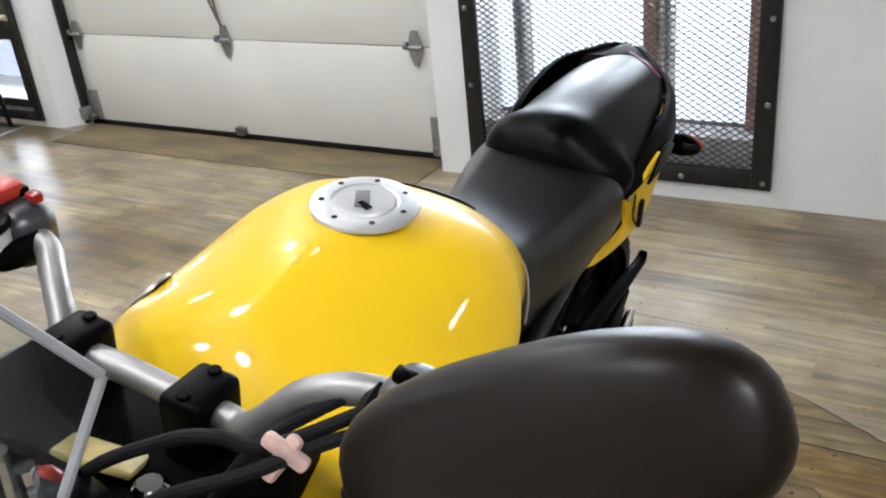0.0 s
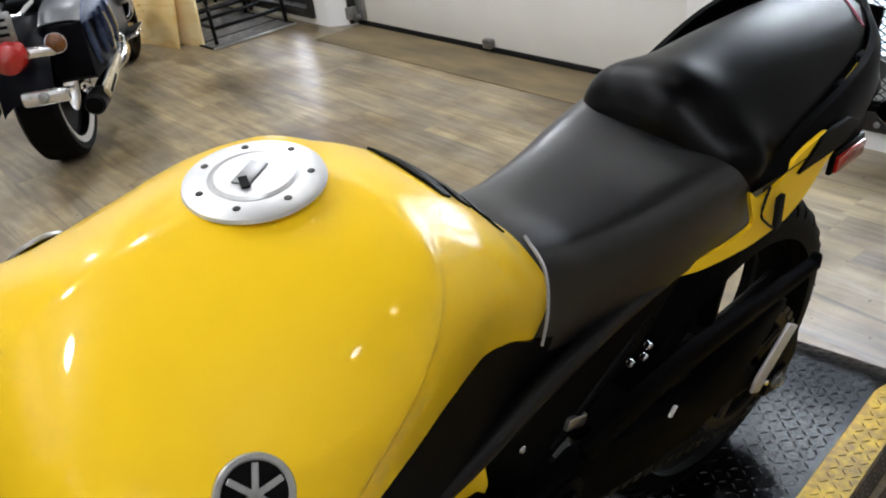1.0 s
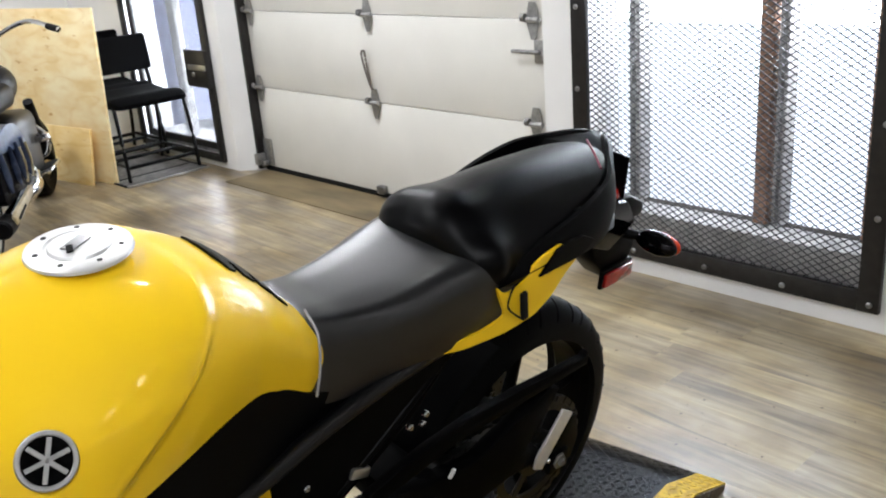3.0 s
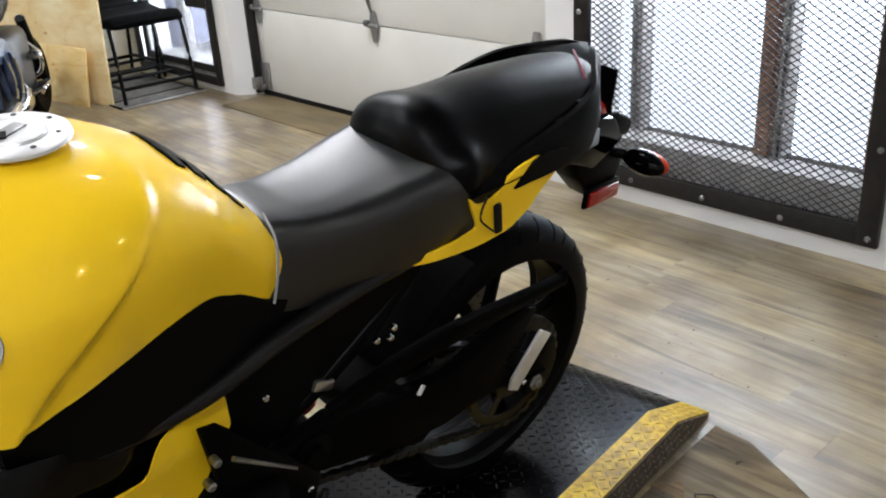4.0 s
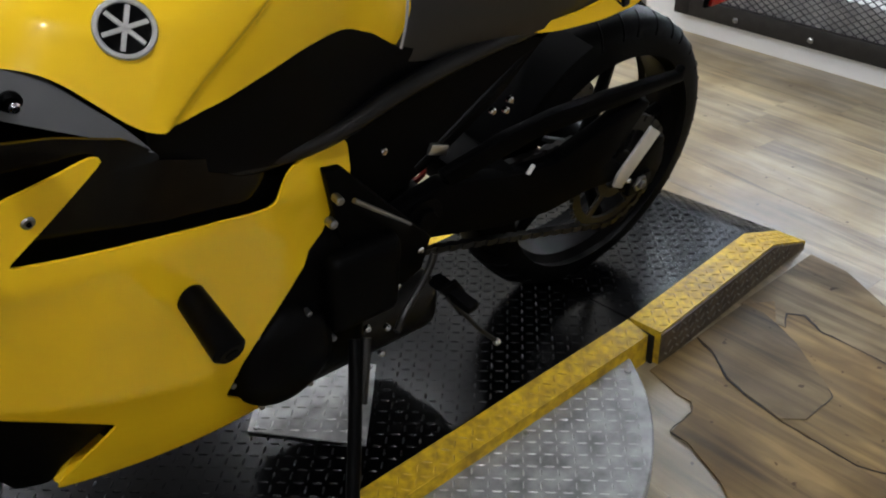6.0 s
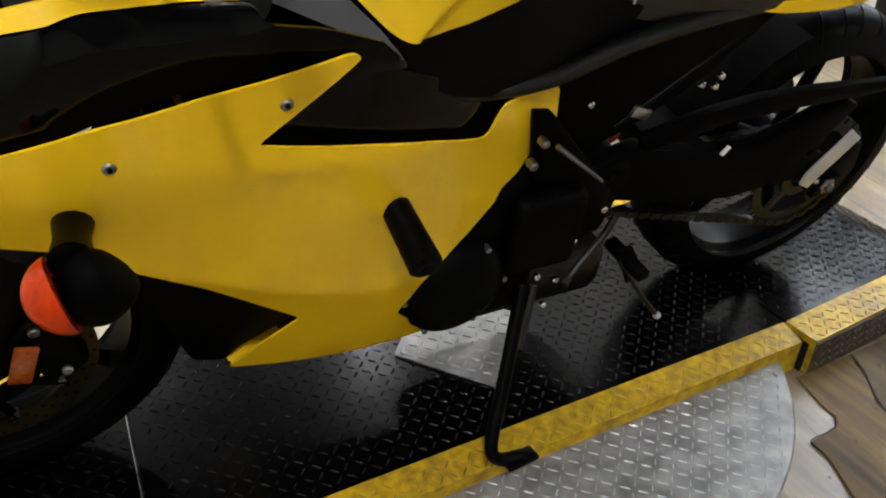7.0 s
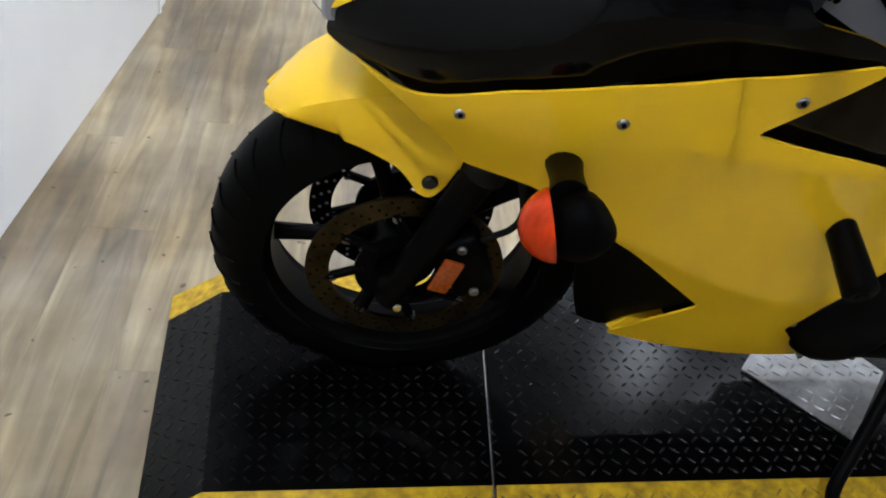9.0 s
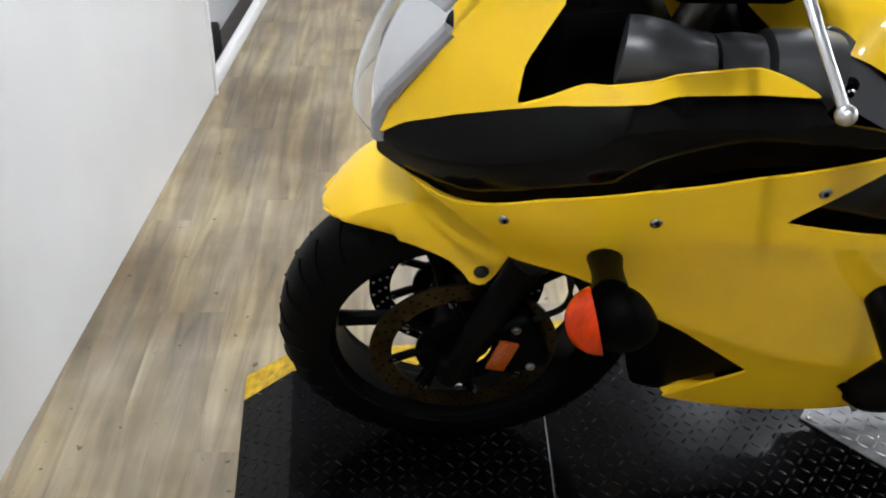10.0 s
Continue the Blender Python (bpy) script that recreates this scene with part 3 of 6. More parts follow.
part("bottom_seal", slab(0.118, 0.168, 1.09, 3.495, 0.001, 0.03, bevel=0.006), SEAMRUBBER, gd, "black rubber bottom seal")


def hinge(s, z):
    leaf = prism([(-0.035, 0.006), (0.035, 0.006), (0.018, 0.075), (-0.018, 0.075)], 0.004, Matrix.Translation((0.112, s, z)) @ pose(0, 0, 0, 0, 0, 90))
    leaf = prism([(-0.035, -0.006), (0.035, -0.006), (0.012, -0.085), (-0.012, -0.085)], 0.004, Matrix.Translation((0.112, s, z)) @ pose(0, 0, 0, 0, 0, 90), bm=leaf)
    leaf = cylinder(0.012, 0, (0.104, s - 0.04, z), (0.104, s + 0.04, z), 12, 0.002, leaf)
    return leaf


for z in ZS[1:4]:
    for s in (3.425, 2.335, 1.225):
        h = part("hinge", hinge(s, z), BRACKET, gd, "galvanised door hinge")
        part("roller", cylinder(0.018, 0, (0.098, s + 0.03, z + 0.01), (0.098, s + 0.055, z + 0.01), 12, 0.003), STEEL, h)
for s in (3.435, 1.14):
    part("corner_bracket", slab(0.106, 0.119, s - 0.045, s + 0.045, 0.04, 0.21, bevel=0.004), BRACKET, gd, "galvanised corner bracket")
    part("roller", cylinder(0.022, 0, (0.095, s, 0.06), (0.06, s, 0.06), 12, 0.004), STEEL, gd)
part("foot_bracket", slab(0.085, 0.119, 2.31, 2.37, 0.03, 0.075, bevel=0.006), STEEL, gd)
part("pull_cord", tube([(0.10, 2.335, 0.60), (0.085, 2.345, 0.66), (0.09, 2.375, 0.73), (0.09, 2.385, 0.79), (0.09, 2.36, 0.80), (0.09, 2.35, 0.73), (0.095, 2.335, 0.61)], 0.006, 8),
     material("dirty_rope", (0.16, 0.14, 0.12), 0.8, vary=0.3, scale=90), gd, "looped dirty pull cord")
lk = part("slide_lock", slab(0.104, 0.119, 1.14, 1.22, 0.80, 0.90, bevel=0.006), BRACKET, gd, "galvanised slide lock")
part("bolt_bar", cylinder(0.009, 0, (0.095, 1.18, 0.85), (0.095, 1.34, 0.85), 10, 0.002), STEEL, lk)
for s in (3.484, 1.088):
    part("track", slab(0.06, 0.118, s - 0.012, s + 0.012, 0.02, 2.2, bevel=0.003), FRAME, gd, "dark steel guide rail")
for s in (3.472, 1.10):
    part("track_bracket", slab(0.04, 0.1, s - 0.02, s + 0.02, 0.05, 0.12, bevel=0.003), BRACKET, gd)

# worn threshold board in front of the garage door
solid("threshold", slab(-0.20, 0.118, 1.12, 3.47, -0.005, 0.006, bevel=0.003), THRESH, "worn brown board in front of the garage door", "threshold", WM, kind="structure")

# ---- ceiling lights, some added only as fill ----
# the southern ones and (1.75, 2.1) are unseen, added to brighten fairing and seat
LIGHTS = [(1.0, 1.25, 3), (0.0, 1.25, 17), (-0.85, 1.30, 10), (0.95, 0.30, 1), (-1.05, 0.35, 16), (0.0, 4.2, 34), (1.5, 4.6, 20), (1.45, 3.1, 9), (1.75, 2.1, 48), (-1.1, -2.1, 54), (0.3, -2.9, 2), (1.4, -2.6, 1)]   # place and watts


def ceiling_light():
    t = thing("ceiling_light", "round white flush ceiling light, out of view, some added as fill", "light", group="ceiling lights")
    part("housing", revolve([(0.0, 0.03), (0.09, 0.03), (0.10, 0.02), (0.10, -0.02), (0.085, -0.03), (0.076, -0.02), (0.0, -0.02)], 32, axis="z", closed=False), WHITEPLASTIC, t)
    part("diffuser", revolve([(0.0, -0.024), (0.074, -0.024), (0.074, -0.021), (0.0, -0.021)], 32, axis="z", closed=False), material("lit_diffuser", (1.0, 0.97, 0.92), 0.6, emit=60.0), t, "glowing white diffuser")
    return t


first = ceiling_light()
for k, (x, y, watts) in enumerate(LIGHTS):
    at = Matrix.Translation((x, y, CEILING - 0.032))
    if k == 0:
        first.matrix_world = at
    else:
        copy_thing(first, at)
    lamp("ceiling_lamp", 0.14, watts, Matrix.Translation((x, y, CEILING - 0.06)), (1.0, 0.985, 0.985))

# ---- platform of diamond plate ----
TOPZ, SLOPE_IN, SLOPE_OUT = 0.083, 1.15, 1.33
FRONT_IN, FRONT_OUT = -1.03, -1.13
YN, YNI, YFI = -0.354, -0.30, 0.215
YRAMP = -0.376                            # the ramp's edge strip is wider


def top_at(x, y):
    z = TOPZ
    if x > SLOPE_IN:
        z = TOPZ - (TOPZ - 0.012) * (x - SLOPE_IN) / (SLOPE_OUT - SLOPE_IN)
    if x < FRONT_IN:
        z = TOPZ - (TOPZ - 0.012) * (FRONT_IN - x) / (FRONT_IN - FRONT_OUT)
    return z


def deck(x0, x1, y0, y1, drop0=0.0, drop1=0.0):
    """A piece of the deck from the floor up; drop lowers the outer edge."""
    xs = sorted({x0, x1, *[x for x in (SLOPE_IN, FRONT_IN) if x0 < x < x1]})
    rows = []
    for x in xs:
        z = top_at(x, 0)
        rows.append([(x, y0, 0.0), (x, y0, max(0.008, z - drop0)), (x, y1, max(0.008, z - drop1)), (x, y1, 0.0)])
    return grid(rows, close=True, caps=True)


def lugs(x0, x1, y0, y1, pitch, length, width, height, zf, inside=None):
    """Raised lens-shaped lugs in a basket pattern."""
    verts, faces = [], []
    i0, i1, j0, j1 = int(x0 / pitch) - 1, int(x1 / pitch) + 1, int(y0 / pitch) - 1, int(y1 / pitch) + 1
    for i in range(i0, i1 + 1):
        for j in range(j0, j1 + 1):
            cx, cy = i * pitch, j * pitch
            a = radians(45 if (i + j) % 2 else -45)
            ux, uy = math.cos(a), math.sin(a)
            ends = [(cx + ux * length / 2 * q, cy + uy * length / 2 * q) for q in (-1, 1)]
            if any(not (x0 < x < x1 and y0 < y < y1) or (inside and not inside(x, y)) for x, y in ends):
                continue
            n = len(verts)
            pts = [(cx + ux * length / 2 * q, cy + uy * length / 2 * q, 0) for q in (-1, 1)]
            ring = [pts[0], (cx - ux * length * 0.2 - uy * width, cy - uy * length * 0.2 + ux * width, 0), (cx + ux * length * 0.2 - uy * width, cy + uy * length * 0.2 + ux * width, 0),
                    pts[1], (cx + ux * length * 0.2 + uy * width, cy + uy * length * 0.2 - ux * width, 0), (cx - ux * length * 0.2 + uy * width, cy - uy * length * 0.2 - ux * width, 0)]
            top = [(cx - ux * length * 0.26, cy - uy * length * 0.26, 1), (cx + ux * length * 0.26, cy + uy * length * 0.26, 1)]
            for x, y, h in ring + top:
                verts.append((x, y, zf(x, y) + (height if h else -0.0006)))
            faces += [(n, n + 1, n + 6), (n + 1, n + 2, n + 7, n + 6), (n + 2, n + 3, n + 7), (n + 3, n + 4, n + 7), (n + 4, n + 5, n + 6, n + 7), (n + 5, n, n + 6)]
    me = bpy.data.meshes.new("lugs")
    me.from_pydata(verts, [], [[q for q in f[::-1]] for f in faces])
    b = bmesh.new()
    b.from_mesh(me)
    bpy.data.meshes.remove(me)
    return b


def slanted(bm):
    """Moves the ends at the front seam on to its slanting line."""
    for v in bm.verts:
        if abs(v.co.x + 0.56) < 0.0045:
            v.co.x += 0.112 * v.co.y
    return bm


def side_lugs(x0, x1, y):
    """Small slanting lugs along the upright side of the ramp."""
    b = None
    for k in range(int((x1 - x0) / 0.021)):
        x = x0 + k * 0.021
        for z in (0.020, 0.042, 0.064):
            if z < top_at(x, y) - 0.012:
                b = box(0.015, 0.0016, 0.0035, (x + 0.5 * (z - 0.02), y - 0.0004, z), 0.0007, 1, pose(0, 0, 0, 0, 40 if (k + round(z * 50)) % 2 else -40, 0), b)
    return b


def strip_z(x, y):
    z = top_at(x, y)
    return z - 0.012 * max(0.0, (YNI - y) / (YNI - YN)) if y < YNI else z


lift = thing("motorcycle_platform", "low black diamond plate platform with yellow edges and ramped ends", "platform")
RAMPM = Matrix.Translation((0.6815, YNI, 0)) @ pose(0, 0, 0, 0, 0, 3.6) @ Matrix.Translation((-0.6815, -YNI, 0))
for x0, x1 in ((FRONT_OUT, -0.5625), (-0.5575, 0.6775), (0.6855, SLOPE_OUT)):
    ramp = x0 > 0
    far = 0.16 if x0 < -1 else YFI
    edge, drop = (YRAMP, 0.0) if ramp else (YN, 0.012)
    sec = part("deck", slanted(deck(x0, x1, YNI + 0.0005, far - 0.0005)), PAINTBLK, lift, "worn black painted diamond plate", m=RAMPM if ramp else None)
    part("edge_strip", slanted(deck(x0, x1, edge, YNI, drop, 0)), PAINTYEL, sec, "chipped yellow painted edge")
    part("edge_strip", slanted(deck(x0, x1, far, far + 0.075, 0, 0.012)), PAINTYEL, sec, "chipped yellow painted edge")
    if ramp:
        part("side_plate", deck(x0, min(x1, SLOPE_OUT - 0.012), edge - 0.004, edge - 0.0005, 0.006, 0.004), DIRTY, sec, "dirty bare metal side of the platform")
        part("side_tread", side_lugs(x0 + 0.02, SLOPE_OUT - 0.06, edge - 0.004), STEEL, sec)
    part("tread", lugs(x0 + 0.004, x1 - 0.004, YNI, far, 0.0215, 0.022, 0.0026, 0.0014, top_at), LUGBLK, sec)
    part("edge_tread", lugs(x0 + 0.004, x1 - 0.004, edge, YNI, 0.0215, 0.022, 0.0026, 0.0016, top_at if ramp else strip_z), EDGELUG, sec)
for x, e in ((-0.56, YN), (0.6815, YRAMP)):
    part("joint", slanted(slab(x - 0.0025, x + 0.0025, e + 0.01, 0.22, 0.002, TOPZ - 0.012)), SEAMRUBBER, lift)
part("joint_edge", slanted(slab(-0.5636, -0.5618, YN + 0.004, 0.155, TOPZ - 0.004, TOPZ + 0.0012)), BRACKET, lift, "bare bright edge of the seam")
tri_out = [(-0.085, -0.05), (0.05, -0.225), (0.20, -0.06), (0.17, -0.01), (-0.05, -0.01)]


def in_patch(x, y):
    n, hit = len(tri_out), False
    for k in range(n):
        (xa, ya), (xb, yb) = tri_out[k], tri_out[(k + 1) % n]
        if (ya > y) != (yb > y) and x < (xb - xa) * (y - ya) / (yb - ya) + xa:
            hit = not hit
    return hit


b = bmesh.new()
f = b.faces.new([b.verts.new((x, y, TOPZ + 0.0025)) for x, y in tri_out])
r = bmesh.ops.extrude_face_region(b, geom=[f])
bmesh.ops.translate(b, vec=(0, 0, 0.003), verts=[v for v in r["geom"] if isinstance(v, bmesh.types.BMVert)])
patch = part("patch_plate", b, PLATE, lift, "bare aluminium diamond plate patch")
part("patch_tread", lugs(-0.1, 0.21, -0.23, 0.0, 0.0215, 0.022, 0.0026, 0.0018, lambda x, y: TOPZ + 0.0055, in_patch), PLATELUG, patch)
for x, y in ((-0.07, -0.055), (0.05, -0.21), (0.185, -0.06)):
    part("rivet", cylinder(0.006, 0, (x, y, TOPZ + 0.004), (x, y, TOPZ + 0.009), 10, 0.002), STEEL, patch)

# round turntable plate under the platform
DC, DR, DZ = (0.10, -0.06), 0.60, 0.043
tt = thing("turntable_plate", "round bare aluminium diamond plate turntable under the platform", "plate")
part("disc", revolve([(0.0, 0.0), (DR - 0.01, 0.0), (DR, 0.004), (DR, DZ - 0.004), (DR - 0.003, DZ), (0.0, DZ)], 96, (DC[0], DC[1], 0), "z", closed=False), PLATE, tt)
part("disc_tread", lugs(DC[0] - DR, DC[0] + DR, DC[1] - DR, YN - 0.002, 0.0215, 0.022, 0.0026, 0.0016, lambda x, y: DZ,
                        lambda x, y: math.hypot(x - DC[0], y - DC[1]) < DR - 0.006), PLATELUG, tt)
for x, y in ((0.583, -0.380), (0.307, -0.366)):
    part("screw", cylinder(0.007, 0, (x, y, DZ - 0.001), (x, y, DZ + 0.004), 10, 0.002), STEEL, tt)

# torn flooring beside the ramp
torn = thing("floor_patch", "torn brown vinyl sheet with lifted cracked edges", "floor patch", kind="structure")


def sheet_piece(pts, z):
    b = bmesh.new()
    f = b.faces.new([b.verts.new((x, y, z)) for x, y in pts])
    r = bmesh.ops.extrude_face_region(b, geom=[f])
    bmesh.ops.translate(b, vec=(0, 0, 0.003), verts=[v for v in r["geom"] if isinstance(v, bmesh.types.BMVert)])
    return b


def ribbon(line, half, z):
    """A thin dark gap with ragged sides along a line."""
    left, right = [], []
    ends = [Vector((x, y, 0)) for x, y in line]
    pts = [a.lerp(b_, k / 8) for a, b_ in zip(ends, ends[1:]) for k in range(8)] + ends[-1:]
    for k, p in enumerate(pts):
        d = (pts[min(k + 1, len(pts) - 1)] - pts[max(k - 1, 0)]).normalized()
        n = Vector((-d.y, d.x, 0))
        taper = min(1.0, 0.25 + 3 * k / len(pts), 0.25 + 3 * (len(pts) - 1 - k) / len(pts))
        for side, s in ((left, 1), (right, -1)):
            w = half * taper * (0.8 + 1.1 * abs(noise.noise((p.x * 60, p.y * 60, s * 7.0))))
            side.append((p.x + n.x * w * s + 0.004 * noise.noise((p.x * 35, p.y * 35, 0)), p.y + n.y * w * s + 0.004 * noise.noise((p.x * 35, p.y * 35, 5)), z))
    return thicken(grid([left, right]), 0.0008)


EDGE_A = [(0.82, -0.379), (0.798, -0.434), (0.750, -0.501), (0.732, -0.556), (0.724, -0.602), (0.716, -0.640), (0.71, -0.80), (0.78, -0.99)]
EDGE_B = [(1.0, -0.379), (1.06, -0.42), (0.985, -0.470), (0.987, -0.491), (1.035, -0.465), (1.056, -0.495), (1.030, -0.549), (1.027, -0.618), (1.023, -0.718), (1.016, -0.801), (1.020, -0.915), (0.958, -0.930), (0.87, -0.96), (0.80, -0.995)]
EDGE_C = [(0.985, -0.472), (0.953, -0.538), (0.910, -0.597), (0.871, -0.656), (0.847, -0.677), (0.755, -0.677)]
# the torn layers lie a few millimetres over one another
part("sheet", sheet_piece([(0.66, -0.379), (0.64, -0.46), (0.640, -0.494), (0.617, -0.513), (0.541, -0.520), (0.541, -0.56), (0.50, -0.66), (0.42, -0.76), (0.45, -0.95)] + EDGE_A[::-1], 0.0012), TORN, torn)
part("sheet", sheet_piece(EDGE_B + [(x + 0.003, y) for x, y in EDGE_A[::-1]], 0.0012), TORN, torn)
part("sheet", sheet_piece([(1.0, -0.379), (1.0, -0.43)] + EDGE_C + [(x + 0.004, y) for x, y in EDGE_A[5::-1]], 0.0028), TORNGREY, torn)
part("sheet", sheet_piece([(1.0, -0.372), (1.30, -0.372), (1.29, -0.47), (1.229, -0.582), (1.18, -0.662), (1.118, -0.756), (1.073, -0.829), (1.024, -0.91)] + [(x + 0.003, y) for x, y in EDGE_B[9:1:-1]], 0.0004), TORNEDGE, torn)
for line, w, z in ((EDGE_A[:6], 0.0022, 0.0062), (EDGE_A[5:], 0.0012, 0.0052), (EDGE_B[3:8], 0.0024, 0.0052), (EDGE_B[7:12], 0.0016, 0.0052), (EDGE_C[3:], 0.0011, 0.0060), ([(0.644, -0.494), (0.617, -0.513), (0.541, -0.518), (0.541, -0.548)], 0.0011, 0.0050),
                   ([(1.229, -0.582), (1.18, -0.662), (1.118, -0.756), (1.073, -0.829), (1.030, -0.89)], 0.0012, 0.0040)):
    part("crack", ribbon(line, w, z), CRACKMAT, torn, "dark cracked edge")

# ---- black chair ----
def chair(label, m):
    ch = thing("chair", label, "chair", m, "black chairs")
    rows = []
    for k in range(21):
        y = -0.245 + 0.475 * k / 20
        roll = max(0.0, (-0.15 - y) / 0.095) ** 2
        rear = max(0.0, (y - 0.17) / 0.06) ** 2
        top, low = 0.532 - 0.045 * roll - 0.012 * rear - 0.022 * math.sin(math.pi * min(1, max(0, (y + 0.17) / 0.36))), 0.448 + 0.012 * roll + 0.014 * rear
        row = []
        for j in range(24):
            a = 2 * math.pi * j / 24
            cx, cz = math.cos(a), math.sin(a)
            ex = 0.243 * math.copysign(abs(cx) ** 0.28, cx) * (1 - 0.06 * roll - 0.05 * rear)
            row.append((ex, y, (top + low) / 2 + (top - low) / 2 * math.copysign(abs(cz) ** 0.5, cz)))
        rows.append(row)
    part("seat", grid(rows, close=True, caps=True), FABRIC, ch)
    part("backrest", box(0.48, 0.045, 0.235, (0.02, 0.245, 0.735), 0.02, 4, pose(0, 0, 0, -8, 0, 0)), FABRIC, ch)
    for s in (-1, 1):
        part("leg", tube([(s * 0.243, -0.235, 0.012), (s * 0.240, -0.215, 0.25), (s * 0.236, -0.185, 0.44), (s * 0.225, -0.15, 0.475)], 0.0125, 10, 5), TUBEBLK, ch)
        part("leg", tube([(s * 0.243, 0.27, 0.012), (s * 0.240, 0.22, 0.30), (s * 0.235, 0.225, 0.5), (s * 0.225, 0.285, 0.80)], 0.0125, 10, 4), TUBEBLK, ch)
        part("runner", cylinder(0.0115, 0, (s * 0.242, -0.225, 0.11), (s * 0.242, 0.25, 0.11), 10), TUBEBLK, ch)
    for y in (-0.225, 0.05, 0.25):
        part("stretcher", cylinder(0.012, 0, (-0.242, y, 0.10), (0.242, y, 0.10), 10), TUBEBLK, ch)


chair("black fabric visitor chair on black tube legs", pose(2.34, 4.22, 0, 0, 0, -3))
chair("black fabric chair standing behind another, half hidden by plywood", pose(2.42, 4.735, 0, 0, 0, -3))

MATGREY = material("grey_mat", (0.13, 0.12, 0.11), 0.9, vary=0.5, scale=25, bump=0.4, bump_scale=300)
mat_ = thing("floor_mat", "grey doormat in a dark frame under the chair", "mat", pose(2.33, 4.35, 0, 0, 0, -3))
for y0, y1 in ((-0.425, -0.24), (-0.22, 0.44)):
    part("mat_body", slab(-0.27, 0.27, y0, y1, 0.001, 0.009, bevel=0.002), MATGREY, mat_)
part("divider", slab(-0.27, 0.27, -0.24, -0.22, 0.001, 0.012, bevel=0.002), SEAMRUBBER, mat_, "black rubber divider")
part("edging", slab(-0.285, 0.285, -0.45, -0.427, 0.001, 0.011, bevel=0.003), ALU, mat_, "scuffed pale metal edging")
for s in (-1, 1):
    part("edging", slab(s * 0.278 - 0.007, s * 0.278 + 0.007, -0.426, 0.45, 0.001, 0.012, bevel=0.003), SEAMRUBBER, mat_)

# ---- plywood sheets ----
p1 = solid("plywood_sheet", box(0.018, 1.35, 1.075, (0, 0.675, 0.5375), 0.002), PLY, "tall pale pine plywood sheet standing on edge", "plywood", pose(2.045, 4.085, 0, 0, 2.9, 7), "plywood sheets")
solid("plywood_offcut", box(0.016, 0.95, 0.355, (0, 0.475, 0.1775), 0.002), PLY2, "low pine plywood offcut leaning before the tall sheet", "plywood", pose(1.945, 4.20, 0, 0, 8.5, 7), "plywood sheets")

# cable hanging in the recess
cb = thing("hanging_cable", "yellow-green cable hanging on the recess wall", "cable", PM)
part("cord", tube([(-0.105, 2.02, 1.6), (-0.10, 1.99, 0.9), (-0.10, 1.97, 0.45), (-0.098, 1.90, 0.22), (-0.098, 1.84, 0.10)], 0.006, 8, 8), CABLEYEL, cb)
part("cord", tube([(-0.105, 2.05, 1.6), (-0.10, 2.02, 0.8), (-0.10, 1.95, 0.30), (-0.098, 1.88, 0.12)], 0.008, 8, 8), BRACKET, cb, "grey cable")
part("plug", box(0.05, 0.20, 0.11, (-0.085, 1.92, 0.058), 0.012), SEAMRUBBER, cb, "black cable plug box")
solid("floor_gap", slab(-0.115, -0.032, 1.69, 5.8, 0.0005, 0.004), SUBFLOOR, "dark bare strip of floor behind the edging", "floor strip", PM, kind="structure")
# ---- the yellow motorcycle: x runs to its tail, y to its right, z up; it leans on its side stand ----
bike = thing("motorcycle", "yellow faired sport motorcycle with black seat, leaning on its side stand", "motorcycle", pose(0, -0.035, TOPZ + 0.002, 10, 0, -2.7))

XS = (-0.90, -0.75, -0.60, -0.45, -0.30, -0.15, 0.0, 0.10)
HALF_WIDTH = {                                # half width of the fairing at each height, station by station
    0.90: (0.144, 0.233, 0.290, 0.306, 0.282, 0.221, 0.168, 0.140),
    0.80: (0.113, 0.222, 0.281, 0.287, 0.262, 0.200, 0.145, 0.117),
    0.70: (0.080, 0.205, 0.261, 0.265, 0.247, 0.191, 0.128, 0.099),
    0.60: (0.059, 0.159, 0.224, 0.244, 0.243, 0.194, 0.124, 0.093),
    0.50: (0.037, 0.119, 0.183, 0.216, 0.228, 0.196, 0.132, 0.098),
    0.40: (0.020, 0.085, 0.144, 0.182, 0.203, 0.191, 0.137, 0.104),
    0.30: (0.015, 0.053, 0.108, 0.147, 0.174, 0.172, 0.132, 0.103),
    0.20: (0.010, 0.030, 0.074, 0.112, 0.139, 0.143, 0.118, 0.094),
}
ZL = sorted(HALF_WIDTH)


def body_y(x, z):
    w = spline(ZL, [spline(XS, HALF_WIDTH[k], x) for k in ZL], z)
    ridge = spline((-0.52, -0.455, -0.313, -0.166, -0.085, 0.03), (0.728, 0.716, 0.686, 0.648, 0.622, 0.578), x)
    w += 0.013 * math.exp(-abs(z - ridge) / 0.055) * max(0.0, min(1.0, (x + 0.56) / 0.12))
    fold = spline((-0.62, -0.517, -0.357, -0.205), (0.590, 0.540, 0.460, 0.400), x)
    w += 0.009 * math.exp(-abs(z - fold) / 0.05) * max(0.0, min(1.0, (x + 0.66) / 0.10)) * max(0.0, min(1.0, (-0.14 - x) / 0.10))
    return -w


def cowl_y(x, z):
    w = 0.24 - max(0, z - 0.87) * 0.6
    xf = -0.92 + (z - 0.75) * 0.5
    return max(body_y(x, min(z, 0.9)), -w * math.sqrt(max(0.0001, min(1.3, (x - xf) / 0.19))))


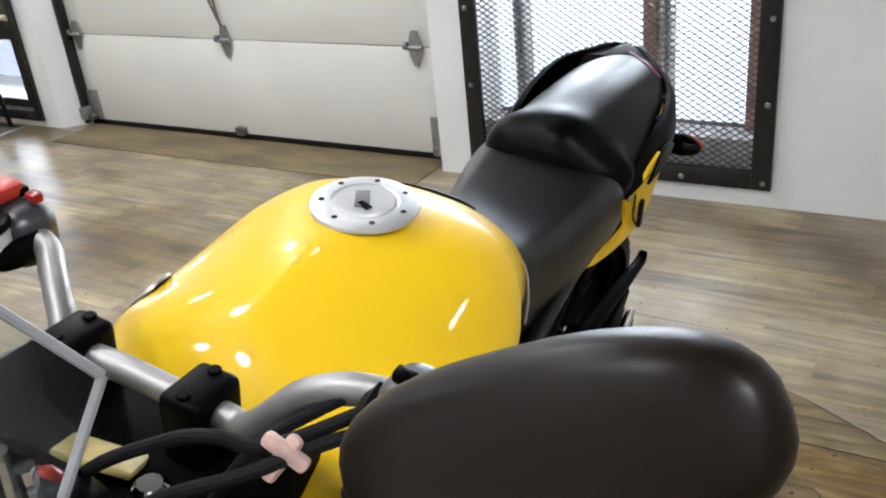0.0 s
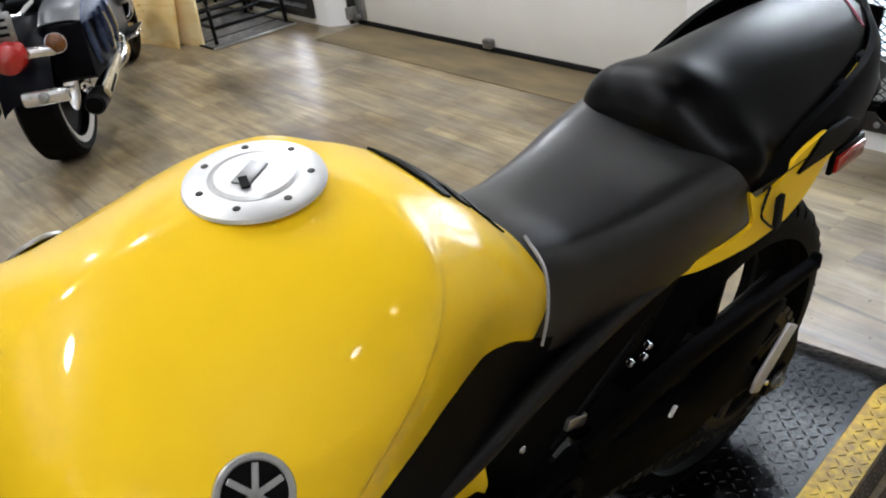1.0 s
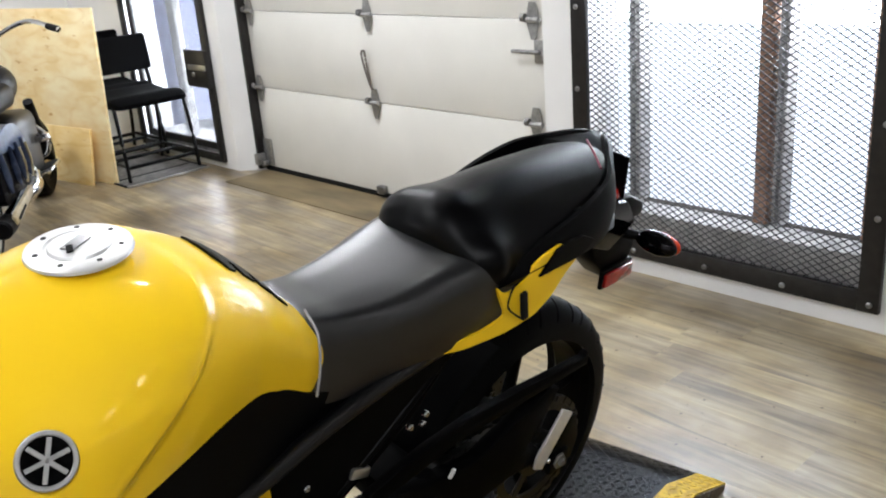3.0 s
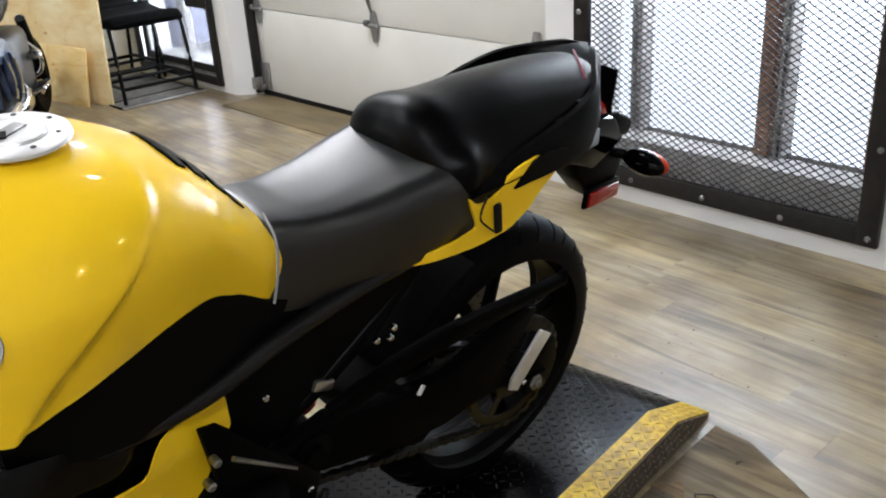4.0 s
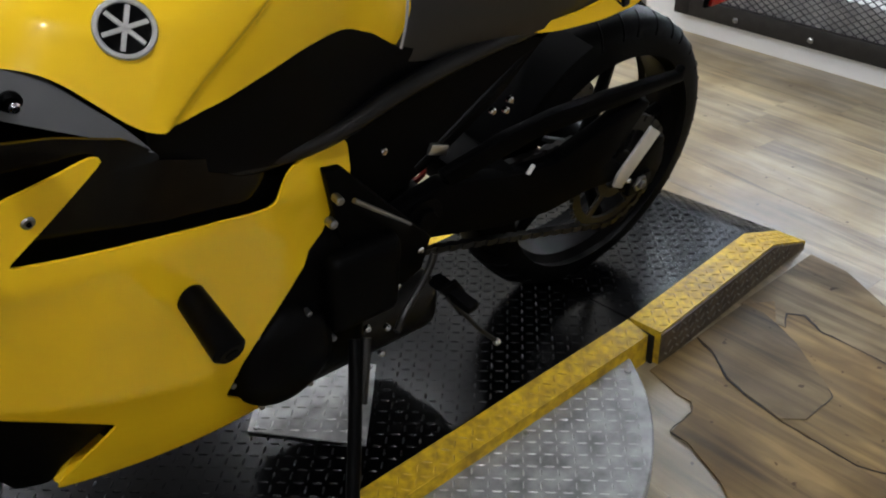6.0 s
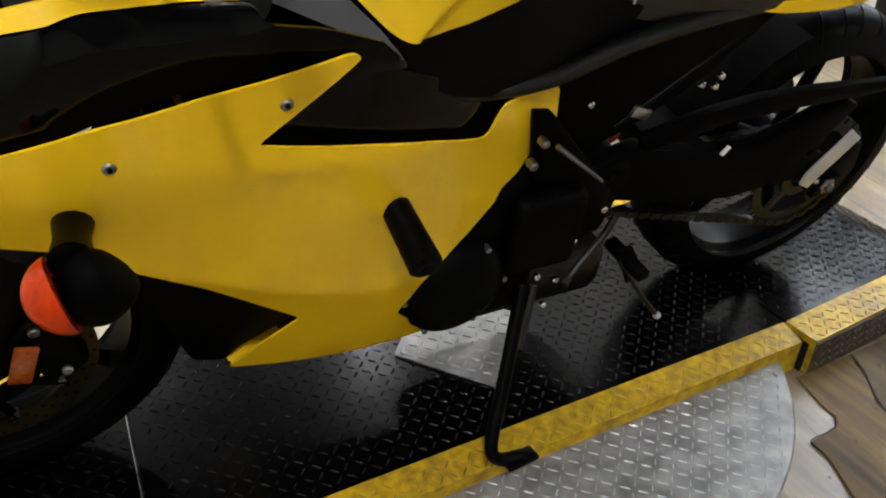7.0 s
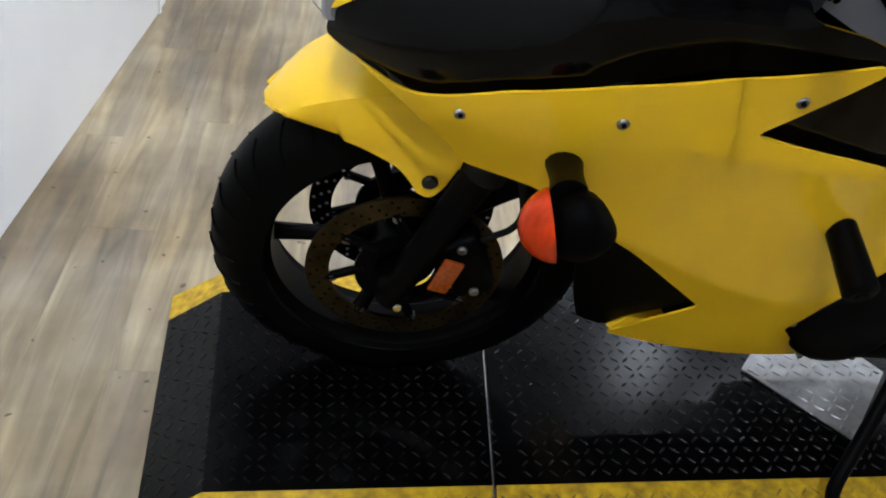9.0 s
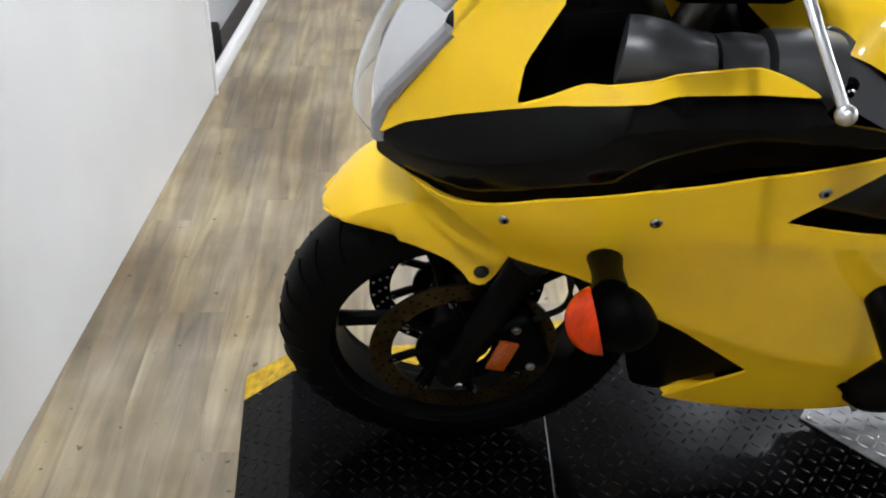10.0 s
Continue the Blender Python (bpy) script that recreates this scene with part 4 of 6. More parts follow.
def rounded(outline, reach=0.010):
    """The outline with small rounded corners."""
    out = []
    n = len(outline)
    for k in range(n):
        p, q, r = (Vector(outline[(k + d) % n]) for d in (-1, 0, 1))
        a = q.lerp(p, min(0.3, reach / max(1e-6, (p - q).length)))
        c = q.lerp(r, min(0.3, reach / max(1e-6, (r - q).length)))
        out += [tuple(a), tuple(0.25 * a + 0.5 * q + 0.25 * c), tuple(c)]
    return out


def panel(outline, depth_of, inset=0.0, thick=0.004, step=0.022, curl=0.0):
    """A curved body panel: an outline seen from the side, laid on a surface y = depth_of(x, z)."""
    b = bmesh.new()
    b.faces.new([b.verts.new((x, 0, z)) for x, z in outline])
    xs, zs = [p[0] for p in outline], [p[1] for p in outline]
    for axis, lo, hi in ((0, min(xs), max(xs)), (2, min(zs), max(zs))):
        k = lo + step
        while k < hi - 1e-4:
            co, no = [0, 0, 0], [0, 0, 0]
            co[axis], no[axis] = k, 1
            bmesh.ops.bisect_plane(b, geom=b.verts[:] + b.edges[:] + b.faces[:], plane_co=co, plane_no=no, dist=1e-5)
            k += step
    rim = {v for e in b.edges if e.is_boundary for v in e.verts}
    for v in b.verts:
        v.co.y = depth_of(v.co.x, v.co.z) + inset + (curl if v in rim else 0)
    bmesh.ops.triangulate(b, faces=[f for f in b.faces if len(f.verts) > 4])
    # the outer side faces -y
    bmesh.ops.recalc_face_normals(b, faces=b.faces)
    if sum(f.normal.y * f.calc_area() for f in b.faces) > 0:
        bmesh.ops.reverse_faces(b, faces=b.faces)
    lid = bmesh.ops.duplicate(b, geom=b.verts[:] + b.edges[:] + b.faces[:])
    vmap = lid["vert_map"]
    back = [g for g in lid["geom"] if isinstance(g, bmesh.types.BMVert)]
    edges = [e for e in b.edges if e.is_boundary and e.verts[0] not in back]
    for v in back:
        v.co.y += thick
    for e in edges:
        v0, v1 = e.verts
        b.faces.new((v0, v1, vmap[v1], vmap[v0]))
    return b


def both_sides(name, build, mat, parent, label="", angle=0.6):
    b = build()
    r = mirrored(b)
    left = part(name, b, mat, parent, label, angle)
    right = part(name, r, mat, parent, label, angle)
    return left, right


FAIRING = [(-0.845, 0.706), (-0.80, 0.693), (-0.775, 0.697), (-0.741, 0.717), (-0.687, 0.751), (-0.588, 0.792), (-0.487, 0.818), (-0.40, 0.829), (-0.335, 0.836), (-0.322, 0.826),
           (-0.433, 0.745), (-0.291, 0.699), (-0.18, 0.655), (-0.095, 0.618), (-0.058, 0.647), (0.0, 0.645), (0.05, 0.637), (0.064, 0.624), (0.066, 0.576), (-0.008, 0.486), (-0.117, 0.427),
           (-0.162, 0.386), (-0.19, 0.322), (-0.10, 0.215), (-0.18, 0.222), (-0.318, 0.229), (-0.427, 0.234), (-0.384, 0.314), (-0.343, 0.379), (-0.472, 0.497), (-0.542, 0.549),
           (-0.587, 0.588), (-0.629, 0.603), (-0.707, 0.602), (-0.724, 0.629), (-0.78, 0.674), (-0.816, 0.693)]
side_l = both_sides("side_fairing", lambda: panel(rounded(FAIRING), body_y, step=0.013), YELLOW, bike, "glossy yellow side fairing")[0]
DUCT = [(-0.870, 0.722), (-0.868, 0.712), (-0.845, 0.702), (-0.80, 0.688), (-0.775, 0.690), (-0.741, 0.706), (-0.687, 0.740), (-0.588, 0.780), (-0.487, 0.806), (-0.40, 0.815), (-0.30, 0.80), (-0.255, 0.785),
        (-0.262, 0.80), (-0.30, 0.838), (-0.36, 0.860), (-0.42, 0.872), (-0.428, 0.889), (-0.492, 0.893), (-0.578, 0.892), (-0.682, 0.865), (-0.733, 0.840), (-0.783, 0.813), (-0.837, 0.778), (-0.865, 0.748)]
both_sides("duct_panel", lambda: panel(rounded(DUCT), lambda x, z: max(body_y(x, z), cowl_y(x, z)) + 0.014 - 0.012 * math.cos(min(1, abs(z - spline((-0.87, -0.74, -0.5, -0.26), (0.72, 0.785, 0.868, 0.80), x)) / 0.06) * math.pi / 2)),
           GLOSS, bike, "deep glossy black upper duct panel")
LIP = [(-0.868, 0.752), (-0.837, 0.782), (-0.783, 0.817), (-0.733, 0.844), (-0.682, 0.868), (-0.578, 0.895), (-0.492, 0.896), (-0.428, 0.893), (-0.46, 0.907), (-0.494, 0.917), (-0.579, 0.911), (-0.641, 0.892), (-0.661, 0.889),
       (-0.692, 0.872), (-0.726, 0.849), (-0.719, 0.887), (-0.695, 0.923), (-0.675, 0.952), (-0.71, 0.975), (-0.79, 0.94), (-0.785, 0.891), (-0.825, 0.832), (-0.855, 0.782)]
both_sides("upper_cowl", lambda: panel(rounded(LIP), cowl_y, -0.002), YELLOW, bike, "glossy yellow nose cowl")

# black belly insert, inner panel behind the cut-outs
BELLY = [(-0.343, 0.378), (-0.412, 0.287), (-0.43, 0.24), (-0.473, 0.25), (-0.50, 0.33), (-0.53, 0.45), (-0.545, 0.549), (-0.472, 0.497)]
both_sides("belly_insert", lambda: panel(rounded(BELLY), body_y, 0.012), SATIN, bike, "satin black lower cowl insert")
INNER = [(-0.46, 0.735), (-0.41, 0.77), (-0.30, 0.80), (-0.22, 0.75), (-0.12, 0.69), (0.02, 0.67), (0.07, 0.64), (0.04, 0.60), (-0.10, 0.60), (-0.25, 0.65)]
both_sides("inner_panel", lambda: panel(INNER, body_y, 0.022), GLOSS, bike, "black inner panel in the fairing cut-out")
for x, z in ((-0.725, 0.699), (-0.571, 0.745), (-0.403, 0.792)):
    y = body_y(x, z)
    scr = part("screw", cylinder(0.0070, 0, (x, y + 0.002, z), (x, y - 0.003, z), 14, 0.002), STEEL, side_l, "steel socket screw")
    part("socket", cylinder(0.0028, 0, (x, y - 0.003, z), (x, y - 0.0045, z), 6), DARK, scr)

# convex black covers inside the cockpit rim
for k, (pts, r) in enumerate((([(-0.622, -0.195, 0.908), (-0.60, -0.20, 0.906), (-0.56, -0.205, 0.895), (-0.538, -0.205, 0.892)], 0.038),
                              ([(-0.530, -0.205, 0.890), (-0.505, -0.205, 0.889), (-0.483, -0.205, 0.888)], 0.039),
                              ([(-0.475, -0.203, 0.890), (-0.43, -0.203, 0.888), (-0.405, -0.203, 0.884)], 0.044))):
    for s in (1, -1):
        part("cockpit_cover", tube([(x, y * s, z) for x, y, z in pts], r, 20, 6, radii=[r * 0.93, r, r * 0.97]), COVER, bike, "rounded glossy black cockpit cover")
SIDECOVER = [(-0.425, 0.872), (-0.40, 0.916), (-0.385, 0.915), (-0.36, 0.90), (-0.33, 0.87), (-0.285, 0.828), (-0.262, 0.80), (-0.30, 0.82)]
scl, _ = both_sides("tank_side_cover", lambda: panel(rounded(SIDECOVER), lambda x, z: -0.20 + (z - 0.87) * 0.8, 0), COVER, bike, "glossy black cover below the tank")
part("cover_bolt", cylinder(0.012, 0, (-0.375, -0.197, 0.868), (-0.375, -0.208, 0.868), 14, 0.004), DARK, scl)
part("bolt_head", cylinder(0.006, 0, (-0.373, -0.204, 0.864), (-0.373, -0.2105, 0.864), 10, 0.002), CHROME, scl)

# tank
TANK = ((-0.43, 0.895, 0.075, 0.110, 0.880), (-0.405, 0.925, 0.115, 0.155, 0.893), (-0.34, 0.975, 0.162, 0.202, 0.884), (-0.26, 1.008, 0.195, 0.238, 0.816), (-0.18, 1.021, 0.202, 0.214, 0.802),
        (-0.10, 1.020, 0.197, 0.190, 0.807), (-0.02, 1.004, 0.176, 0.162, 0.812), (0.05, 0.970, 0.150, 0.136, 0.806), (0.10, 0.925, 0.128, 0.116, 0.778), (0.145, 0.875, 0.108, 0.098, 0.742), (0.185, 0.838, 0.09, 0.085, 0.735))


def tank_section(x, n=44):
    xs = [k[0] for k in TANK]
    zt, w, wb, zb = (spline(xs, [k[c] for k in TANK], x) for c in (1, 2, 3, 4))
    zm = zt - 0.48 * (zt - zb)
    f = spline((-0.43, -0.34, -0.26, -0.18, -0.10, -0.03), (0.5, 0.25, 0.08, 0.28, 0.65, 0.95), x)     # fullness of the shoulder
    h = zt - zm
    c0 = ((0.76 + 0.21 * f) * w, zt - (0.62 - 0.32 * f) * h)
    pts = []
    for k in range(n + 1):
        u = k / n * 2
        if u <= 1:
            a, b_, c, d = (0, zt), ((0.30 + 0.30 * f) * w, zt - 0.10 * (1 - f) * h), c0, (w, zm)
            q = [(1 - u)**3 * a[i] + 3 * (1 - u)**2 * u * b_[i] + 3 * (1 - u) * u * u * c[i] + u**3 * d[i] for i in (0, 1)]
        else:
            u -= 1
            ctrl = (w + (w - c0[0]) * 0.45, min(zm - 0.1 * (zm - zb), zm + (zm - c0[1]) * 0.45))
            q = [(1 - u)**2 * (w, zm)[i] + 2 * (1 - u) * u * ctrl[i] + u * u * (wb, zb)[i] for i in (0, 1)]
        # hollow for the knee behind the shoulder line
        line = spline((0.80, 0.86, 0.93, 0.98, 1.03), (-0.26, -0.17, -0.075, -0.03, 0.0), q[1])
        dip = max(0, min(1, (x - line) / 0.026))
        depth = 0.011 * dip * dip * (3 - 2 * dip) * max(0, min(1, (0.14 - x) / 0.10)) * max(0, min(1, (q[0] - 0.05) / 0.05))
        pts.append((q[0] - depth, q[1]))
    return pts


def tank_rows(x0, x1, n=130):
    rows = []
    for k in range(n + 1):
        x = x0 + (x1 - x0) * k / n
        half = tank_section(x)
        rows.append([(x, -y, z) for y, z in half[::-1]] + [(x, y, z) for y, z in half[1:]])
    return rows


def tank_top(x, y):
    half = tank_section(x)
    ys, zs = [p[0] for p in half], [p[1] for p in half]
    return float(np.interp(abs(y), ys[:27], zs[:27]))


rows = tank_rows(-0.43, 0.185)
nose = [(-0.445, y * 0.55, 0.885 + (z - 0.88) * 0.3) for _, y, z in rows[0]]
part("fuel_tank", grid([nose] + rows, caps=True), YELLOW, bike, "glossy yellow fuel tank", 0.5)

# filler cap
CAPM = Matrix.Translation((-0.112, 0, tank_top(-0.112, 0) + 0.0005)) @ pose(0, 0, 0, 0, -2, 0)
cap = part("filler_cap", revolve([(0.034, 0.0), (0.060, 0.0), (0.063, 0.002), (0.062, 0.0055), (0.058, 0.0075), (0.040, 0.0085), (0.036, 0.006), (0.034, 0.006)], 48, axis="z"), CAPMAT, bike, "brushed aluminium filler cap ring", m=CAPM)
lid = part("cap_lid", revolve([(0.0, 0.0), (0.036, 0.0), (0.036, 0.0072), (0.034, 0.0098), (0.0, 0.0108)], 40, axis="z", closed=False), CAPMAT, cap)
part("key_flap", box(0.036, 0.017, 0.003, (-0.002, 0.002, 0.0108), 0.0008, 2, pose(0, 0, 0, 0, 0, 30)), STEEL, cap)
part("key_slot", box(0.017, 0.008, 0.002, (-0.014, -0.008, 0.0116), 0, 1, pose(0, 0, 0, 0, 0, 70)), DARK, cap)
for k in range(7):
    a = 2 * math.pi * (k + 0.3) / 7
    part("cap_bolt", cylinder(0.0036, 0, (0.049 * math.cos(a), 0.049 * math.sin(a), 0.0072), (0.049 * math.cos(a), 0.049 * math.sin(a), 0.0088), 10, 0.0006), CHAINMAT, cap)


# round badges on the tank
def badge(s):
    x, z0 = -0.256, 0.912
    half = tank_section(x)
    k = min(range(len(half)), key=lambda i: abs(half[i][1] - z0))
    y, z = half[k]
    ta = Vector((0, half[k + 1][0] - half[k - 1][0], half[k + 1][1] - half[k - 1][1]))
    fwd = tank_section(x + 0.02)[k]
    tb = Vector((0.02, fwd[0] - y, fwd[1] - z))
    n = ta.cross(tb).normalized()
    if n.y < 0:
        n = -n
    p, n = Vector((x, y * s, z)), Vector((n.x, n.y * s, n.z))
    m = Matrix.Translation(p - n * 0.001) @ n.to_track_quat("Z", "Y").to_matrix().to_4x4()
    ring = part("badge", revolve([(0.0, 0.0), (0.027, 0.0), (0.027, 0.003), (0.0, 0.003)], 40, axis="z", closed=False), GLOSS, bike, "round black and silver tank badge", m=m)
    part("badge_ring", revolve([(0.0250, 0.0), (0.0308, 0.0), (0.0308, 0.003), (0.0296, 0.0044), (0.0264, 0.0044), (0.0250, 0.003)], 40, axis="z"), SILVER, ring)
    for j in range(3):
        part("badge_bar", box(0.047, 0.0052, 0.0018, (0, 0, 0.0038), 0.0006, 1, pose(0, 0, 0, 0, 0, 60 * j + 8)), SILVER, ring)
    return ring


badge(-1)
badge(1)

# black pad with a notched edge on the tank's tail
rows = []
for k in range(116):
    x = 0.046 + 0.0009 * k
    finger = ((x - 0.046) % 0.029) < 0.018
    full = min(1.0, (x - 0.042) / 0.010)
    near = full * ((0.062 - 0.12 * (x - 0.034)) if finger else 0.034)
    rows.append([(x, y, tank_top(x, y) + 0.003 + 0.0035 * full * max(0.0, 1 - (y / 0.066)**2) * min(1.0, (0.152 - x) / 0.02)) for y in (-near + 2 * near * q / 12 for q in range(13))])
part("tank_pad", thicken(grid(rows), 0.004), SATIN, bike, "black rubber tank pad with notched edges")

# seats
def loft_seat(keys, n=40, m=22, power=2.6, tuck=0.0):
    """keys: x, top at the centre, half width, edge height, crown (how much the top falls to the shoulder)."""
    xs = [k[0] for k in keys]
    rows = []
    for i in range(n + 1):
        x = xs[0] + (xs[-1] - xs[0]) * i / n
        zt, w, zb, cr = (spline(xs, [k[c] for k in keys], x) for c in (1, 2, 3, 4))
        row = []
        for j in range(m + 1):
            a = math.pi * j / m
            c, s = math.cos(a), math.sin(a)
            y = -w * math.copysign(abs(c)**(2 / power), c)
            z = zb + (zt - zb) * abs(s)**(2 / power) - cr * (1 - abs(s)**2) * 0
            z -= cr * (y / w)**2 * abs(s)**(2 / power)
            y *= 1 - tuck * max(0, 1 - (z - zb) / (0.5 * (zt - zb)))
            row.append((x, y, z))
        rows.append(row)
    return grid(rows, caps=True)


def saddle(keys, n=44, m=26):
    """keys: x, top at the centre, shoulder half width, skirt half width, skirt height."""
    xs = [k[0] for k in keys]
    rows = []
    for i in range(n + 1):
        x = xs[0] + (xs[-1] - xs[0]) * i / n
        zt, wt, wb, zb = (spline(xs, [k[c] for k in keys], x) for c in (1, 2, 3, 4))
        ys = (0.0, 0.5 * wt, 0.82 * wt, wt, 0.5 * (wt + wb) + 0.004, wb)
        zs = (zt, zt - 0.001, zt - 0.008, zt - 0.034, 0.5 * (zt - 0.042 + zb), zb)
        half = [(spline(range(6), ys, 5 * j / m), spline(range(6), zs, 5 * j / m)) for j in range(m + 1)]
        rows.append([(x, -y, z) for y, z in half[::-1]] + [(x, y, z) for y, z in half[1:]])
    return grid(rows, caps=True)


part("rider_seat", saddle(((0.142, 0.832, 0.078, 0.098, 0.735), (0.17, 0.848, 0.088, 0.104, 0.718), (0.24, 0.839, 0.100, 0.106, 0.708), (0.33, 0.842, 0.116, 0.112, 0.706),
                           (0.42, 0.858, 0.130, 0.120, 0.715), (0.49, 0.868, 0.134, 0.126, 0.728), (0.555, 0.868, 0.120, 0.124, 0.740))), VINYL, bike, "black vinyl rider seat, narrow at the tank", 1.2)
part("seat_base", box(0.26, 0.236, 0.10, (0.49, 0, 0.755), 0.02, 3), SATIN, bike, "black plastic base under the seats")
part("seat_edge", tube([(0.172, -0.056, 0.856), (0.166, -0.094, 0.834), (0.156, -0.111, 0.79), (0.147, -0.114, 0.748)], 0.0021, 8, 6), WHITEEDGE, bike, "pale edging between tank and seat")


def bulge(bm, lobes):
    """Swells a skin outwards round each (centre, radius, height)."""
    bm.normal_update()
    bmesh.ops.recalc_face_normals(bm, faces=bm.faces)
    bm.normal_update()
    moves = [(v, v.normal * sum(h * math.exp(-((v.co - Vector(c)).length / r)**2) for c, r, h in lobes)) for v in bm.verts]
    for v, d in moves:
        v.co += d
    for reach, times in ((0.50, 10), (0.87, 9)):
        front = [v for v in bm.verts if v.co.x < reach and not v.is_boundary]
        for k in range(times):
            bmesh.ops.smooth_vert(bm, verts=front, factor=0.5, use_axis_x=True, use_axis_y=True, use_axis_z=True)
    return bm


ROLL = [((0.485, 0.080, 0.880), 0.046, 0.020), ((0.490, -0.012, 0.888), 0.048, 0.026), ((0.505, -0.112, 0.845), 0.036, 0.026),
        ((0.458, 0.036, 0.870), 0.024, -0.009), ((0.468, -0.068, 0.848), 0.034, -0.010)]
part("pillion_seat", bulge(loft_seat(((0.440, 0.866, 0.040, 0.846, 0.0), (0.446, 0.884, 0.085, 0.838, 0.0), (0.458, 0.898, 0.110, 0.826, 0.004), (0.48, 0.910, 0.122, 0.812, 0.012), (0.52, 0.924, 0.128, 0.80, 0.020),
                                            (0.58, 0.932, 0.130, 0.80, 0.026), (0.68, 0.935, 0.124, 0.825, 0.026), (0.80, 0.930, 0.104, 0.872, 0.016), (0.865, 0.926, 0.076, 0.895, 0.008), (0.898, 0.922, 0.050, 0.905, 0.002)), 120, 80, 2.5), ROLL),
           VINYL2, bike, "black vinyl pillion seat with a bulging lobed front", 1.2)
TAILX = (0.50, 0.58, 0.66, 0.74, 0.80, 0.85, 0.90, 0.945, 0.970, 0.978)


def tail_mid(x):
    return 0.028 * max(0.0, min(1.0, (x - 0.5) / 0.4))


def tail_half(x):
    return spline(TAILX, (0.128, 0.143, 0.151, 0.152, 0.145, 0.127, 0.088, 0.050, 0.030, 0.024), x)


rows = []
for k in range(49):
    x = 0.50 + 0.478 * k / 48
    cx, w = tail_mid(x), tail_half(x)
    zr = spline((0.50, 0.56, 0.64, 0.72, 0.80, 0.85, 0.90, 0.95, 0.978), (0.815, 0.836, 0.858, 0.876, 0.894, 0.906, 0.917, 0.926, 0.920), x)
    z0 = spline((0.50, 0.60, 0.70, 0.80, 0.86, 0.92, 0.978), (0.80, 0.80, 0.80, 0.800, 0.812, 0.845, 0.885), x)
    well = 0.05 * max(0.0, min(1.0, (0.885 - x) / 0.02))
    lip = [(-w - 0.006, z0), (-w - 0.012, z0 + 0.40 * (zr - z0)), (-w - 0.002, zr - 0.012), (-w + 0.008, zr), (-w + 0.018, zr), (-w + 0.023, zr - 0.006 - well)]
    rows.append([(x, y + cx, z) for y, z in lip] + [(x, cx, zr - well + (0.004 if well < 0.01 else 0))] + [(x, -y * 0.93 + cx, z) for y, z in lip[::-1]])
tailcover = part("tail_cover", grid(rows, close=True, caps=True), SATIN, bike, "satin black tail cover wrapping the pillion seat", 0.7)
part("trim_line", tube([(0.912, 0.012, 0.925), (0.872, -0.036, 0.922), (0.835, -0.080, 0.914)], 0.0022, 6, 4), REDTRIM, tailcover, "thin dark red trim line")


def tail_y(x, z):
    return -spline((0.38, 0.45, 0.55, 0.65, 0.8, 0.95), (0.106, 0.130, 0.146, 0.150, 0.132, 0.078), x)


YTAIL = [(0.388, 0.722), (0.398, 0.708), (0.43, 0.708), (0.525, 0.715), (0.588, 0.727), (0.629, 0.750), (0.665, 0.782), (0.702, 0.802), (0.68, 0.826), (0.645, 0.846), (0.60, 0.838), (0.575, 0.825), (0.552, 0.798),
         (0.530, 0.790), (0.512, 0.793), (0.494, 0.812), (0.520, 0.748), (0.470, 0.733)]
both_sides("tail_panel", lambda: panel(rounded(YTAIL), tail_y, 0, 0.006, 0.02), YELLOW, bike, "glossy yellow tail side panel")
BTAIL = [(0.588, 0.803), (0.622, 0.806), (0.70, 0.808), (0.74, 0.826), (0.70, 0.846), (0.66, 0.848), (0.628, 0.842)]
both_sides("tail_blade", lambda: panel(BTAIL, lambda x, z: tail_mid(x) - tail_half(x) - 0.016, 0, 0.006, 0.02), SATIN, bike, "pointed black tail blade")
def rim_height(x):
    return spline((0.50, 0.56, 0.64, 0.72, 0.80, 0.85, 0.90), (0.815, 0.836, 0.858, 0.876, 0.894, 0.906, 0.917), x)


strip = [[(x, tail_mid(x) - tail_half(x) + d, rim_height(x) - 0.010) for d in (0.021, 0.036)] for x in (0.53 + 0.02 * k for k in range(16))]
us = part("upper_trim", thicken(grid(strip), 0.004), YELLOW, bike, "thin yellow strip between seat and tail cover")
for x in (0.63, 0.73, 0.80):
    part("trim_clip", box(0.026, 0.026, 0.012, (x, tail_mid(x) - tail_half(x) + 0.028, rim_height(x) - 0.009), 0.003, 2), SATIN, us)
strap = part("helmet_strap", tube([(0.530, -0.147, 0.806), (0.514, -0.152, 0.790), (0.511, -0.154, 0.772), (0.530, -0.156, 0.752), (0.546, -0.156, 0.739)], 0.0019, 6, 6), SEAMRUBBER, bike, "thin black looped strap")
part("strap_clip", box(0.015, 0.008, 0.056, (0.5485, -0.157, 0.764), 0.003, 2, pose(0, 0, 0, 0, -10, 0)), SEAMRUBBER, strap)

# tail light, plate bracket, rear indicators
part("tail_light", ball(0.045, (0.965, 0.01, 0.80), (1.0, 1.15, 0.6), 24), RED, bike, "dark red tail light")
part("undertail", prism([(0.56, 0.80), (0.80, 0.84), (0.98, 0.80), (1.02, 0.745), (0.93, 0.70), (0.86, 0.73), (0.72, 0.77)], 0.13, Matrix.Translation((0, -0.065, 0)), 0.01), GLOSS, bike, "glossy black undertail")
part("tail_fin", prism([(0.955, 0.80), (1.02, 0.795), (1.075, 0.765), (1.07, 0.735), (1.0, 0.735), (0.94, 0.76)], 0.09, Matrix.Translation((0, -0.045, 0)), 0.012), SATIN, bike)
part("upright_plate", box(0.006, 0.10, 0.10, (0.992, 0.01, 0.835), 0.002), SATIN, bike, "black upright plate holder edge")
